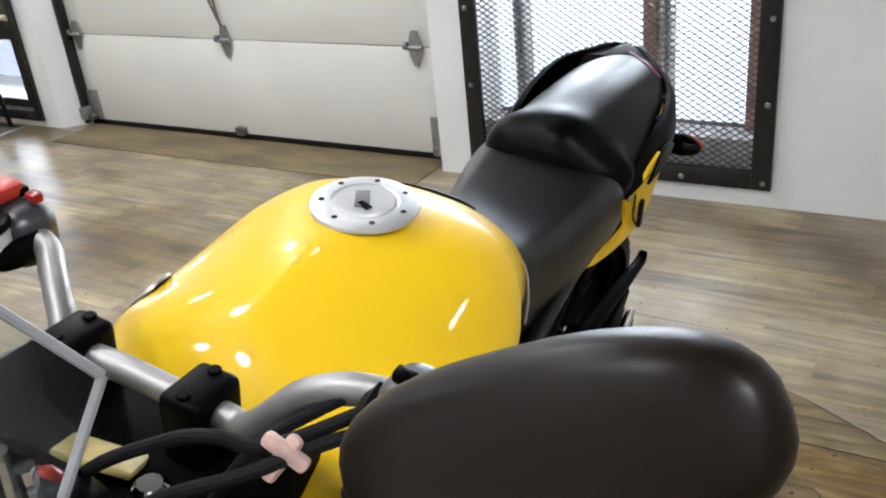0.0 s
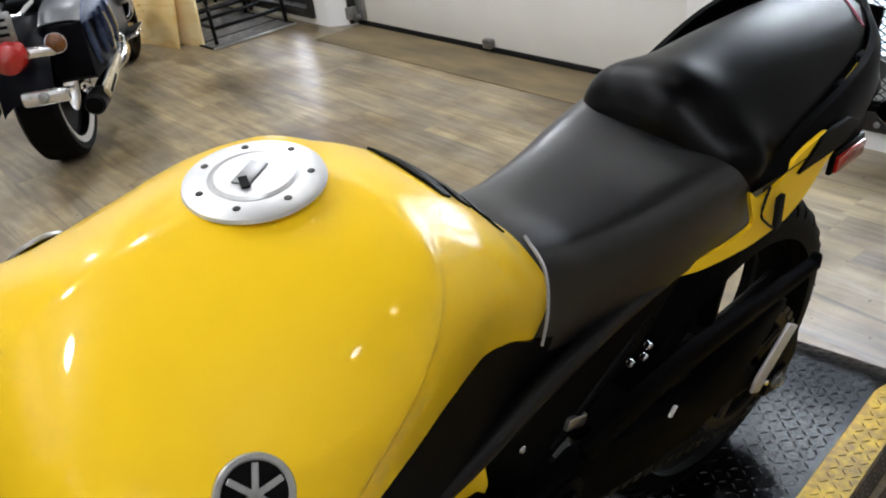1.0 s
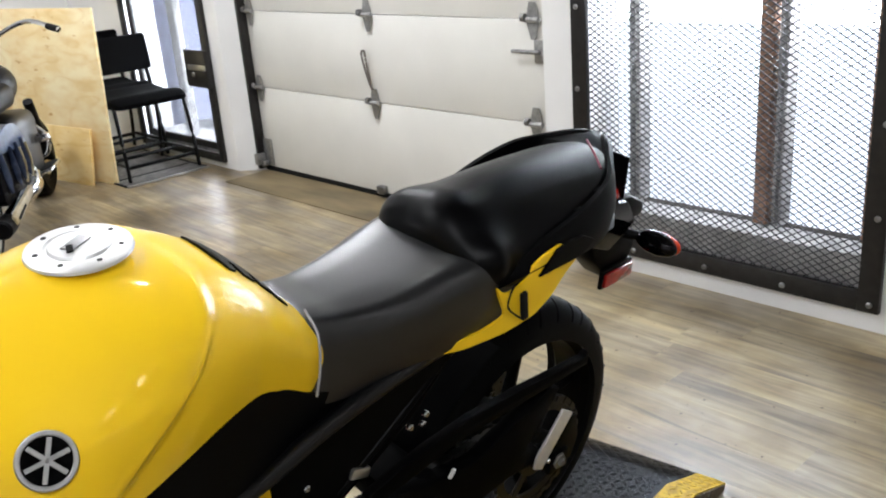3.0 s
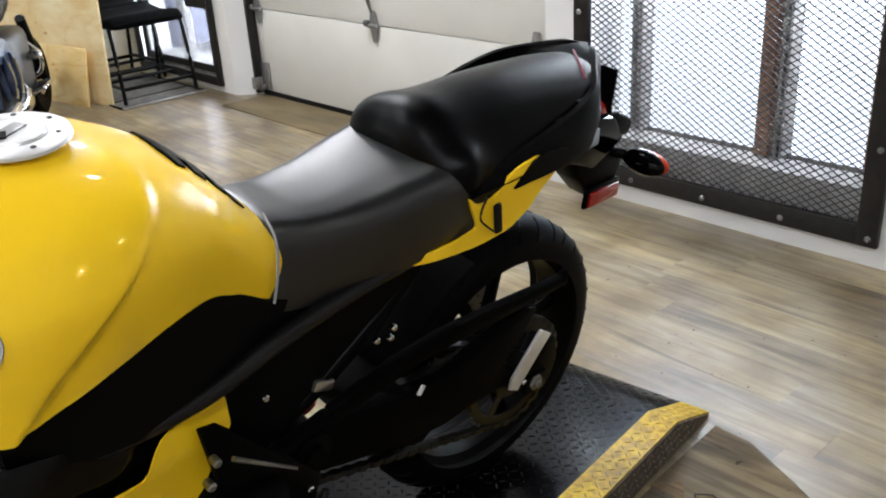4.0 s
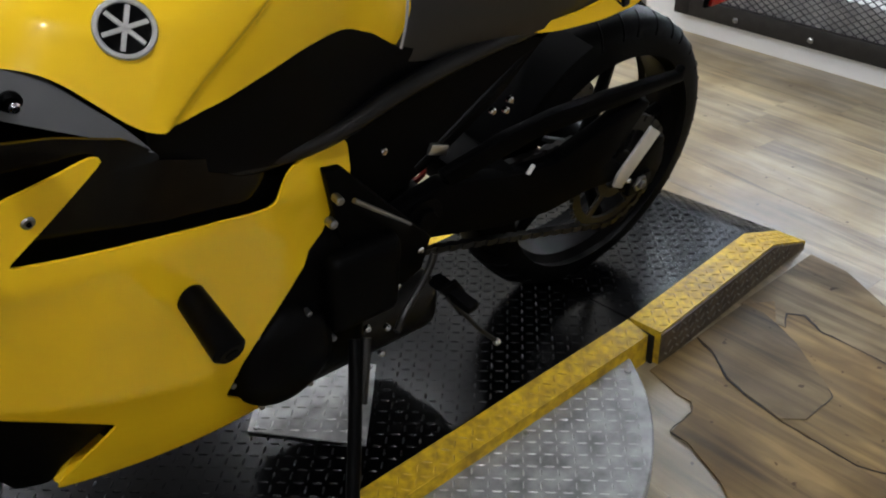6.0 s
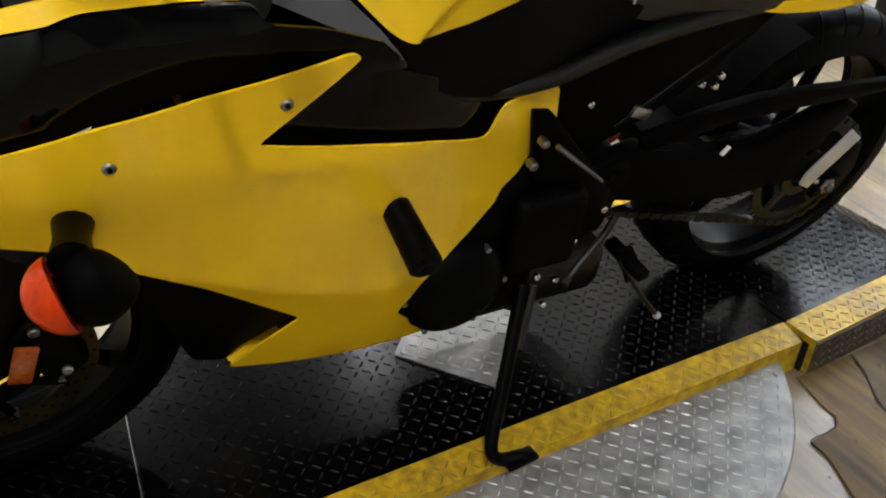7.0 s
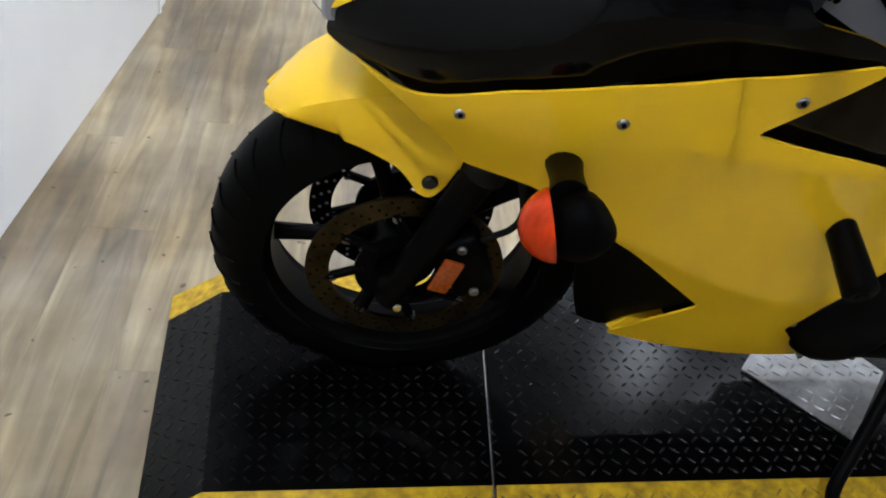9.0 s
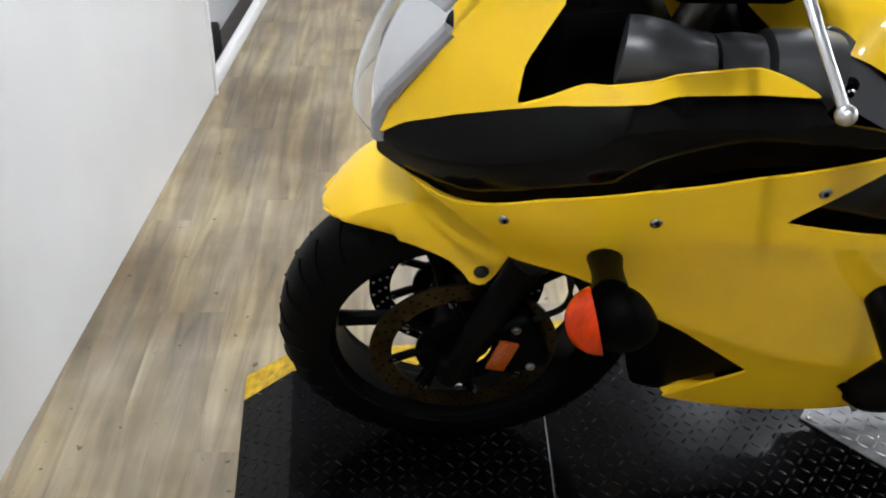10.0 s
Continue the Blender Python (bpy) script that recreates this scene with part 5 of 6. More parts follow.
bracket = part("plate_bracket", prism([(0.90, 0.72), (1.0, 0.735), (1.06, 0.70), (1.075, 0.66), (1.05, 0.615), (0.99, 0.60), (0.93, 0.66)], 0.07, Matrix.Translation((0, -0.035, 0)), 0.01), SATIN, bike, "black plate bracket")
part("rear_reflector", box(0.105, 0.008, 0.032, (1.006, -0.046, 0.615), 0.003, 2, pose(0, 0, 0, 0, 2, 3)), RED, bracket, "red rear reflector")
part("reflector_back", box(0.118, 0.010, 0.044, (1.006, -0.038, 0.616), 0.003, 2, pose(0, 0, 0, 0, 2, 3)), SATIN, bracket)
part("side_lens", box(0.062, 0.006, 0.034, (0.888, -0.070, 0.776), 0.002, 2, pose(0, 0, 0, 0, -6, 0)), SIDELENS, bracket, "pale blue-white side lens")
for s in (-1, 1):
    st = part("rear_indicator", ball(0.03, (1.052, s * 0.098, 0.696), (0.85, 1.70, 0.86), 24), GLOSS, bike, "black rear indicator body")
    part("stalk", cylinder(0.011, 0, (1.03, s * 0.03, 0.70), (1.05, s * 0.060, 0.698), 12), SATIN, st)
    part("lens", ball(0.029, (1.060, s * 0.104, 0.696), (0.80, 1.66, 0.80), 24), AMBER, st, "amber indicator lens")

# frame rails and side covers
FRAMEC = [(-0.255, 0.822), (-0.18, 0.808), (-0.10, 0.812), (0.0, 0.816), (0.05, 0.81), (0.10, 0.782), (0.145, 0.748), (0.22, 0.72), (0.40, 0.712), (0.30, 0.69), (0.10, 0.655), (-0.05, 0.655), (-0.15, 0.69), (-0.25, 0.75)]
both_sides("frame_cover", lambda: panel(rounded(FRAMEC), lambda x, z: -spline((-0.25, -0.1, 0.05, 0.15, 0.4), (0.205, 0.165, 0.125, 0.105, 0.10), x), 0, 0.006), SATIN, bike, "satin black frame side cover")
for s in (-1, 1):
    part("frame_rail", tube([(-0.25, s * 0.19, 0.742), (-0.17, s * 0.165, 0.695), (-0.08, s * 0.145, 0.668), (0.03, s * 0.128, 0.660), (0.15, s * 0.118, 0.686), (0.28, s * 0.108, 0.703), (0.41, s * 0.10, 0.712)],
                            0.0145, 14, 8), RAIL, bike, "round black frame rail")
    part("subframe_plate", panel([(0.05, 0.64), (0.16, 0.675), (0.40, 0.705), (0.44, 0.68), (0.36, 0.60), (0.25, 0.53), (0.12, 0.47), (0.02, 0.47), (0.0, 0.58)], lambda x, z: -0.098, 0, 0.02, 0.06)
         if s < 0 else mirrored(panel([(0.05, 0.64), (0.16, 0.675), (0.40, 0.705), (0.44, 0.68), (0.36, 0.60), (0.25, 0.53), (0.12, 0.47), (0.02, 0.47), (0.0, 0.58)], lambda x, z: -0.098, 0, 0.02, 0.06)), DARK, bike)
    part("seat_strut", tube([(0.20, s * 0.09, 0.52), (0.33, s * 0.092, 0.61), (0.46, s * 0.085, 0.695)], 0.011, 10, 4), SATIN, bike)
for x, y, z in ((0.129, -0.106, 0.584), (0.378, -0.099, 0.572), (0.348, -0.099, 0.580), (0.384, -0.099, 0.590), (0.116, -0.160, 0.414), (0.168, -0.160, 0.416), (0.127, -0.160, 0.359), (0.064, -0.170, 0.308), (0.062, -0.170, 0.281), (0.103, -0.170, 0.290), (0.095, -0.168, 0.232)):
    part("frame_bolt", cylinder(0.0062, 0, (x, y + 0.004, z), (x, y - 0.006, z), 12, 0.002), CHROME, bike, "bright frame bolt")

# engine
eng = part("engine", box(0.44, 0.30, 0.30, (-0.13, 0, 0.36), 0.04, 3), DARK, bike, "black painted engine block")
part("cylinder_block", box(0.26, 0.30, 0.24, (-0.27, 0, 0.56), 0.03, 3, pose(0, 0, 0, 0, -28, 0)), DARK, eng)
part("upper_core", box(0.50, 0.20, 0.16, (-0.18, 0, 0.74), 0.03, 3), DARK, eng)
part("rear_core", box(0.40, 0.15, 0.12, (0.22, 0, 0.64), 0.03, 3), DARK, eng)
cov = part("generator_cover", revolve([(0.0, -0.192), (0.03, -0.192), (0.06, -0.187), (0.08, -0.176), (0.092, -0.155), (0.095, -0.14), (0.0, -0.14)], 32, (-0.085, 0, 0.322), "y", closed=False), SATIN, eng, "round black generator cover")
for k in range(6):
    a = 2 * math.pi * k / 6
    part("cover_bolt", cylinder(0.005, 0, (-0.085 + 0.086 * math.cos(a), -0.160, 0.322 + 0.086 * math.sin(a)), (-0.085 + 0.086 * math.cos(a), -0.174, 0.322 + 0.086 * math.sin(a)), 8, 0.001), STEEL, cov)
part("sprocket_cover", box(0.13, 0.05, 0.15, (0.06, -0.155, 0.40), 0.02, 3), DARK, eng)
part("belly_pan", prism([(-0.43, 0.24), (-0.18, 0.222), (-0.09, 0.215), (-0.07, 0.26), (-0.09, 0.30), (-0.14, 0.26), (-0.40, 0.285)], 0.27, Matrix.Translation((0, -0.135, 0)), 0.012), YELLOW, bike, "yellow belly pan")
part("exhaust_box", box(0.34, 0.22, 0.12, (0.12, 0.01, 0.19), 0.04, 3), CHAINMAT, bike, "dark steel exhaust box under the engine")
for y in (-0.09, -0.03, 0.03, 0.09):
    part("exhaust_pipe", tube([(-0.36, y, 0.50), (-0.42, y, 0.40), (-0.40, y, 0.29), (-0.28, y, 0.24), (-0.05, y * 0.7, 0.21)], 0.019, 12, 6), DARK, bike)
part("radiator", box(0.03, 0.32, 0.26, (-0.45, 0, 0.56), 0.008, 2, pose(0, 0, 0, 0, -20, 0)), DARK, bike)
for s in (-1, 1):
    sl = part("frame_slider", cylinder(0.019, 0, (-0.240, s * 0.222, 0.578), (-0.234, s * 0.318, 0.550), 20, 0.006, r2=0.022), SATIN, bike, "black frame slider puck")
    part("slider_bolt", cylinder(0.009, 0, (-0.2341, s * 0.316, 0.5505), (-0.2339, s * 0.320, 0.5495), 10), DARK, sl)

# rearset, gear lever, peg and side stand
rs = part("footrest_bracket", prism([(0.0, 0.62), (0.03, 0.615), (0.13, 0.50), (0.20, 0.42), (0.185, 0.36), (0.12, 0.33), (0.05, 0.40), (0.02, 0.52)], 0.016, Matrix.Translation((0, -0.150, 0)), 0.004), DARK, bike, "black cast footrest bracket")
part("footrest", box(0.026, 0.09, 0.018, (0.21, -0.205, 0.335), 0.006, 2, pose(0, 0, 0, 8, 0, 12)), SATIN, rs, "ribbed rubber footrest")
part("gear_lever", tube([(0.195, -0.165, 0.40), (0.175, -0.172, 0.365), (0.125, -0.185, 0.318), (0.10, -0.20, 0.305)], 0.0065, 8, 6), CHAINMAT, rs, "worn steel gear lever")
part("gear_rod", cylinder(0.0042, 0, (0.030, -0.178, 0.578), (0.137, -0.172, 0.488), 8, r2=0.0025), STEEL, rs, "steel gear linkage rod")
part("lever_joint", cylinder(0.0065, 0, (0.002, -0.170, 0.592), (0.002, -0.188, 0.592), 10, 0.002), STEEL, rs)
part("lever_joint", cylinder(0.007, 0, (-0.010, -0.172, 0.558), (-0.010, -0.190, 0.558), 10, 0.002), STEEL, rs)
part("heel_guard", prism([(0.18, 0.355), (0.215, 0.36), (0.235, 0.33), (0.245, 0.285), (0.232, 0.27), (0.21, 0.31)], 0.008, Matrix.Translation((0, -0.205, 0)), 0.002), DARK, rs)
part("peg_tip", tube([(0.195, -0.205, 0.335), (0.240, -0.240, 0.27), (0.276, -0.250, 0.228)], 0.004, 8, 4), CHAINMAT, rs)
part("tip_ball", ball(0.007, (0.278, -0.252, 0.225), (1, 1, 1), 10), ALU, rs)
stand = part("side_stand", tube([(0.045, -0.165, 0.29), (0.012, -0.215, 0.225), (-0.026, -0.270, 0.153), (-0.056, -0.314, 0.098), (-0.042, -0.328, 0.072), (0.0, -0.332, 0.068)], 0.0115, 12, 6), SATIN, bike, "black side stand, folded out")
part("stand_foot", box(0.062, 0.030, 0.010, (-0.005, -0.333, 0.0615), 0.004, 2, pose(0, 0, 0, -10, 0, 6)), SATIN, stand, "flat steel stand foot")
part("stand_spring", cylinder(0.008, 0, (0.062, -0.172, 0.29), (0.022, -0.222, 0.205), 10), CHAINMAT, stand)


# wheels
def tyre(radius, width, rim_r):
    prof = []
    n = 16
    for k in range(n + 1):
        a = math.pi * k / n
        c, s = math.cos(a), math.sin(a)
        prof.append((rim_r + (radius - rim_r) * abs(s)**0.72, -width / 2 * math.copysign(abs(c)**0.8, c)))
    prof += [(rim_r + 0.004, width * 0.40), (rim_r + 0.004, -width * 0.40)]
    return revolve(prof, 96)


def sipes(radius, width, rim_r, count):
    """Dark grooves across the tread."""
    b = None
    for k in range(count):
        a0 = 2 * math.pi * k / count
        for s in (-1, 1):
            pts = []
            for j in range(7):
                u = 0.10 + 0.62 * j / 6
                ang = a0 + s * 0.03 + 0.13 * u * (1 + 0.25 * (k % 3))
                th = math.pi / 2 * (1 - u)
                r = rim_r + (radius - rim_r) * math.sin(th)**0.72 + 0.0006
                y = s * width / 2 * math.cos(th)**0.8
                pts.append((r * math.cos(ang), y, r * math.sin(ang)))
            b = tube(pts, 0.0022, 4, 1, b, flat=0.6)
    return b


def wheel_spoke(a, r0, r1, w0, w1, t):
    """One tapered spoke in the wheel's plane."""
    b = bmesh.new()
    rows = []
    for k in range(7):
        u = k / 6
        r, w, tt = r0 + (r1 - r0) * u, w0 + (w1 - w0) * u + 0.006 * (2 * u - 1)**2, t * (1 - 0.25 * u)
        ring = []
        for j in range(10):
            q = 2 * math.pi * j / 10
            ring.append((r * math.cos(a) - w * math.cos(q) * math.sin(a), tt * math.sin(q), r * math.sin(a) + w * math.cos(q) * math.cos(a)))
        rows.append(ring)
    return grid(rows, close=True, caps=True)


def rim_mesh(rr, width, hub):
    b = revolve([(rr + 0.004, -width * 0.37), (rr + 0.010, -width * 0.37), (rr + 0.010, -width * 0.33), (rr - 0.002, -width * 0.27), (rr - 0.002, width * 0.27), (rr + 0.010, width * 0.33), (rr + 0.010, width * 0.37),
                 (rr + 0.004, width * 0.37), (rr - 0.001, width * 0.33), (rr - 0.009, width * 0.26), (rr - 0.010, 0), (rr - 0.009, -width * 0.26), (rr - 0.001, -width * 0.33)], 72)
    return revolve([(0.016, -hub), (0.045, -hub), (0.052, -hub * 0.8), (0.048, 0), (0.052, hub * 0.8), (0.045, hub), (0.016, hub)], 32, bm=b)


def wheel(name, at, radius, width, rr, spoke_turn, label):
    w = part(name, rim_mesh(rr, width, width * 0.5), WHEEL, bike, label, m=Matrix.Translation(at))
    part("tyre", tyre(radius, width, rr), RUBBER, w, "black road tyre")
    tagged(part("tread_groove", sipes(radius, width, rr, 36), DARK, w), kind="stuff")
    for k in range(5):
        a = radians(spoke_turn + 72 * k)
        part("spoke", wheel_spoke(a, 0.045, rr - 0.012, 0.015, 0.010, 0.016), WHEEL, w)
    return w


def brake_disc(y, r1, r0, holes, parent, metal=DISC, edge=DARK):
    d = part("brake_disc", revolve([(r0, y - 0.0025), (r1, y - 0.0025), (r1, y + 0.0025), (r0, y + 0.0025)], 72), metal, parent, "drilled steel brake disc")
    b = None
    for k in range(holes):
        a = 2 * math.pi * k / holes
        for i, rad in enumerate((r0 + 0.007, (r0 + r1) / 2, r1 - 0.007)):
            p = Vector((rad * math.cos(a + i * 0.06), 0, rad * math.sin(a + i * 0.06)))
            b = cylinder(0.0028, 0, p + Vector((0, y - 0.0029, 0)), p + Vector((0, y + 0.0029, 0)), 6, bm=b)
    tagged(part("drilling", b, edge, d, "small caps in place of drilled holes"), kind="stuff")
    ring = revolve([(0.045, y - 0.003), (0.075, y - 0.003), (0.075, y + 0.003), (0.045, y + 0.003)], 40)
    part("carrier", ring, WHEEL, d)
    for k in range(8):
        a = 2 * math.pi * k / 8
        part("carrier_arm", cylinder(0.007, 0, (0.06 * math.cos(a), y, 0.06 * math.sin(a)), ((r0 + 0.004) * math.cos(a + 0.2), y, (r0 + 0.004) * math.sin(a + 0.2)), 8), WHEEL, d)
        part("rivet", cylinder(0.006, 0, ((r0 - 0.004) * math.cos(a + 0.2), y - 0.006, (r0 - 0.004) * math.sin(a + 0.2)), ((r0 - 0.004) * math.cos(a + 0.2), y + 0.006, (r0 - 0.004) * math.sin(a + 0.2)), 10), STEEL, d)
    return d


FX, FR, RX, RR = -0.738, 0.288, 0.730, 0.311
fw = wheel("front_wheel", (FX, 0, FR), FR, 0.118, 0.208, 180, "black cast front wheel")
for s in (-1, 1):
    # white caps on the right disc stand for bright floor showing through its holes
    brake_disc(s * 0.068, 0.147, 0.112, 30, fw, *((DISC, DARK) if s < 0 else (WHEEL, WHITEPLASTIC)))
rw = wheel("rear_wheel", (RX - 0.006, 0.010, RR), RR, 0.136, 0.241, 80, "black cast rear wheel")
brake_disc(0.09, 0.132, 0.072, 24, rw, DISCR)
sprocket = revolve([(0.100, -0.101), (0.119, -0.101), (0.119, -0.095), (0.100, -0.095)], 60)
sprocket = revolve([(0.030, -0.103), (0.052, -0.103), (0.052, -0.093), (0.030, -0.093)], 30, bm=sprocket)
for k in range(5):
    a = radians(20 + 72 * k)
    sprocket = box(0.060, 0.006, 0.020, (0.075 * math.cos(a), -0.098, 0.075 * math.sin(a)), 0.002, 1, pose(0, 0, 0, 0, -math.degrees(a), 0), sprocket)
spr = part("rear_sprocket", sprocket, CHAINMAT, rw, "worn steel rear sprocket")
for k in range(44):
    a = 2 * math.pi * k / 44
    part("tooth", box(0.012, 0.005, 0.007, (0.121 * math.cos(a), -0.098, 0.121 * math.sin(a)), 0.001, 1, pose(0, 0, 0, 0, -math.degrees(a), 0)), CHAINMAT, spr)

# chain
def chain_run(p, q, n):
    b = None
    for k in range(n):
        u = (k + 0.5) / n
        x, z = p[0] + (q[0] - p[0]) * u, p[1] + (q[1] - p[1]) * u
        a = math.degrees(math.atan2(q[1] - p[1], q[0] - p[0]))
        b = box(0.018, 0.016 if k % 2 else 0.010, 0.012, (x, -0.088, z), 0, 1, pose(0, 0, 0, 0, -a, 0), b)
    return b


chain = part("drive_chain", chain_run((0.10, 0.455), (RX - 0.006, RR + 0.126), 42), CHAINMAT, bike, "oily steel drive chain")
part("lower_run", chain_run((0.10, 0.375), (RX - 0.006, RR - 0.126), 42), CHAINMAT, chain)
wrap = None
for k in range(25):
    a = radians(90 - 180 * (k + 0.5) / 25)
    wrap = box(0.0165, 0.016 if k % 2 else 0.010, 0.013, (RX - 0.006 + 0.126 * math.cos(a), -0.088, RR + 0.126 * math.sin(a)), 0, 1, pose(0, 0, 0, 0, 90 - math.degrees(a), 0), wrap)
part("wrapped_run", wrap, CHAINMAT, chain)

# swing arm and chain guard
ARM = [(0.14, 0.47), (0.24, 0.495), (0.40, 0.452), (0.50, 0.440), (0.60, 0.470), (0.70, 0.508), (0.735, 0.492), (0.690, 0.432), (0.655, 0.395), (0.690, 0.365), (0.675, 0.332), (0.60, 0.338), (0.50, 0.328), (0.38, 0.345), (0.22, 0.39), (0.14, 0.41)]
swing = part("swing_arm", prism(ARM, 0.035, Matrix.Translation((0, -0.126, 0)), 0.008), MATTE, bike, "black steel swing arm")
part("arm", prism(ARM, 0.035, Matrix.Translation((0, 0.091, 0)), 0.008), MATTE, swing)
part("cross_tube", cylinder(0.035, 0, (0.20, -0.13, 0.445), (0.20, 0.13, 0.445), 20), SATIN, swing)
part("cross_brace", box(0.10, 0.24, 0.06, (0.36, 0, 0.43), 0.015, 2), MATTE, swing)
GUARD = [(0.23, 0.515), (0.36, 0.545), (0.472, 0.555), (0.60, 0.551), (0.795, 0.537), (0.808, 0.548), (0.812, 0.515), (0.70, 0.514), (0.54, 0.516), (0.43, 0.514), (0.25, 0.485)]
part("chain_guard", prism(GUARD, 0.02, Matrix.Translation((0, -0.130, 0)), 0.005), MATTE, swing, "black plastic chain guard")
part("chain_adjuster", prism([(0.664, 0.330), (0.668, 0.356), (0.738, 0.442), (0.772, 0.418), (0.704, 0.336), (0.690, 0.316)], 0.006, Matrix.Translation((0, -0.136, 0)), 0.0015), CAPMAT, swing, "bright aluminium chain adjuster plate")
part("axle_plate", prism([(0.69, 0.36), (0.775, 0.405), (0.80, 0.395), (0.815, 0.335), (0.80, 0.285), (0.745, 0.275), (0.70, 0.30)], 0.014, Matrix.Translation((0, -0.128, 0)), 0.004), DARK, swing, "black axle end plate")
part("adjuster_block", box(0.06, 0.018, 0.045, (0.745, -0.128, 0.307), 0.004, 2), SATIN, swing)
nut = part("axle_nut", cylinder(0.018, 0, (0.742, -0.128, 0.312), (0.742, -0.142, 0.312), 6, 0.002), STEEL, swing, "steel axle nut")
part("axle_end", cylinder(0.009, 0, (0.742, -0.141, 0.312), (0.742, -0.149, 0.312), 12, 0.002), STEEL, nut)
part("adjuster_screw", cylinder(0.006, 0, (0.705, -0.128, 0.33), (0.705, -0.140, 0.33), 10, 0.002), CHROME, swing)
part("pivot_nut", cylinder(0.02, 0, (0.20, -0.128, 0.445), (0.20, -0.140, 0.445), 6, 0.002), DARK, swing)
part("shock_spring", tube([(0.235 + 0.03 * math.cos(k * 1.05) + k * 0.003, 0.03 * math.sin(k * 1.05) - 0.01, 0.42 + k * 0.0055) for k in range(36)], 0.0055, 6, 3), material("red_spring", (0.28, 0.015, 0.01), 0.35, vary=0.2, scale=40), bike, "dark red shock spring")
part("brake_hose_clip", box(0.04, 0.02, 0.02, (0.24, -0.095, 0.545), 0.004, 2, pose(0, 0, 0, 0, 20, 0)), ALU, bike)
part("linkage_tag", box(0.010, 0.004, 0.020, (0.424, -0.133, 0.458), 0.001, 1, pose(0, 0, 0, 0, 35, 0)), WHITEPLASTIC, swing)

part("inner_fender", revolve([(0.324, -0.075), (0.328, -0.079), (0.328, 0.079), (0.324, 0.075)], 20, (RX - 0.006, 0.008, RR), "y", arc=(112, 172)), MATTE, bike, "black inner rear fender")

# front end: forks, fender, brakes
for s in (-1, 1):
    lower = part("fork_leg", tube([(-0.655, s * 0.102, 0.535), (-0.70, s * 0.102, 0.42), (-0.762, s * 0.102, 0.262)], 0.025, 20, 6, radii=[0.026, 0.024, 0.023, 0.022]), SATIN, bike, "black fork leg")
    part("stanchion", cylinder(0.021, 0, (-0.655, s * 0.102, 0.53), (-0.485, s * 0.102, 0.98), 18), STEEL, lower)
    part("dust_seal", cylinder(0.031, 0, (-0.662, s * 0.102, 0.515), (-0.648, s * 0.102, 0.552), 18, 0.004), SEAMRUBBER, lower)
    part("axle_clamp", box(0.05, 0.035, 0.06, (-0.752, s * 0.100, 0.285), 0.012, 3, pose(0, 0, 0, 0, -21, 0)), SATIN, lower)
    part("axle_bolt", cylinder(0.008, 0, (-0.748, s * 0.118, 0.262), (-0.748, s * 0.124, 0.262), 10, 0.002), CHROME, lower)
    cal = part("brake_caliper", box(0.065, 0.045, 0.12, (-0.655, s * 0.088, 0.335), 0.014, 3, pose(0, 0, 0, 0, -22, 0)), DARK, lower, "black brake caliper")
    for dz in (-0.04, 0.045):
        part("caliper_bolt", cylinder(0.0075, 0, (-0.652 - dz * 0.35, s * 0.108, 0.335 + dz), (-0.652 - dz * 0.35, s * 0.116, 0.335 + dz), 10, 0.002), STEEL, cal)
    part("fork_reflector", box(0.030, 0.006, 0.064, (-0.688, s * 0.131, 0.345), 0.002, 2, pose(0, 0, 0, 0, 17, 0)), ORANGE, lower, "amber rectangular fork reflector")
    part("brake_hose", tube([(-0.64, s * 0.10, 0.39), (-0.60, s * 0.12, 0.46), (-0.62, s * 0.09, 0.60), (-0.55, s * 0.06, 0.80)], 0.005, 8, 6), SEAMRUBBER, lower)

rows = []
for k in range(51):
    th = radians(129 - 59 * k / 50)
    deg = math.degrees(th)
    rl = float(np.interp(deg, (70, 78, 81, 84, 87, 91, 94, 98, 104, 110, 118, 124, 129), (0.275, 0.255, 0.200, 0.183, 0.179, 0.185, 0.205, 0.228, 0.250, 0.272, 0.300, 0.320, 0.330)))
    rt = spline((70, 100, 118, 129), (0.340, 0.340, 0.336, 0.328), deg)
    w = spline((70, 100, 118, 126, 129), (0.092, 0.090, 0.072, 0.045, 0.02), deg)
    row = []
    for j in range(-10, 11):
        u = abs(j) / 10
        if u < 0.5:
            y, r = w * (u / 0.5) * 0.93, rt - 0.010 * (u / 0.5)**2
        else:
            v = (u - 0.5) / 0.5
            y, r = w * (0.93 + 0.07 * math.sin(v * 3.1)) + 0.012 * v * (1 if deg < 112 else 0.3), rt - 0.010 - (rt - 0.010 - rl) * v
        row.append((FX + r * math.cos(th), math.copysign(y, j) if j else 0.0, FR + r * math.sin(th)))
    rows.append(row)
fender = part("front_fender", thicken(grid(rows), 0.003), YELLOW, bike, "glossy yellow front fender")
for s in (-1, 1):
    part("fender_bolt", cylinder(0.011, 0, (-0.727, s * 0.100, 0.496), (-0.727, s * 0.108, 0.496), 16, 0.003), CHAINMAT, fender, "dark domed fender bolt")

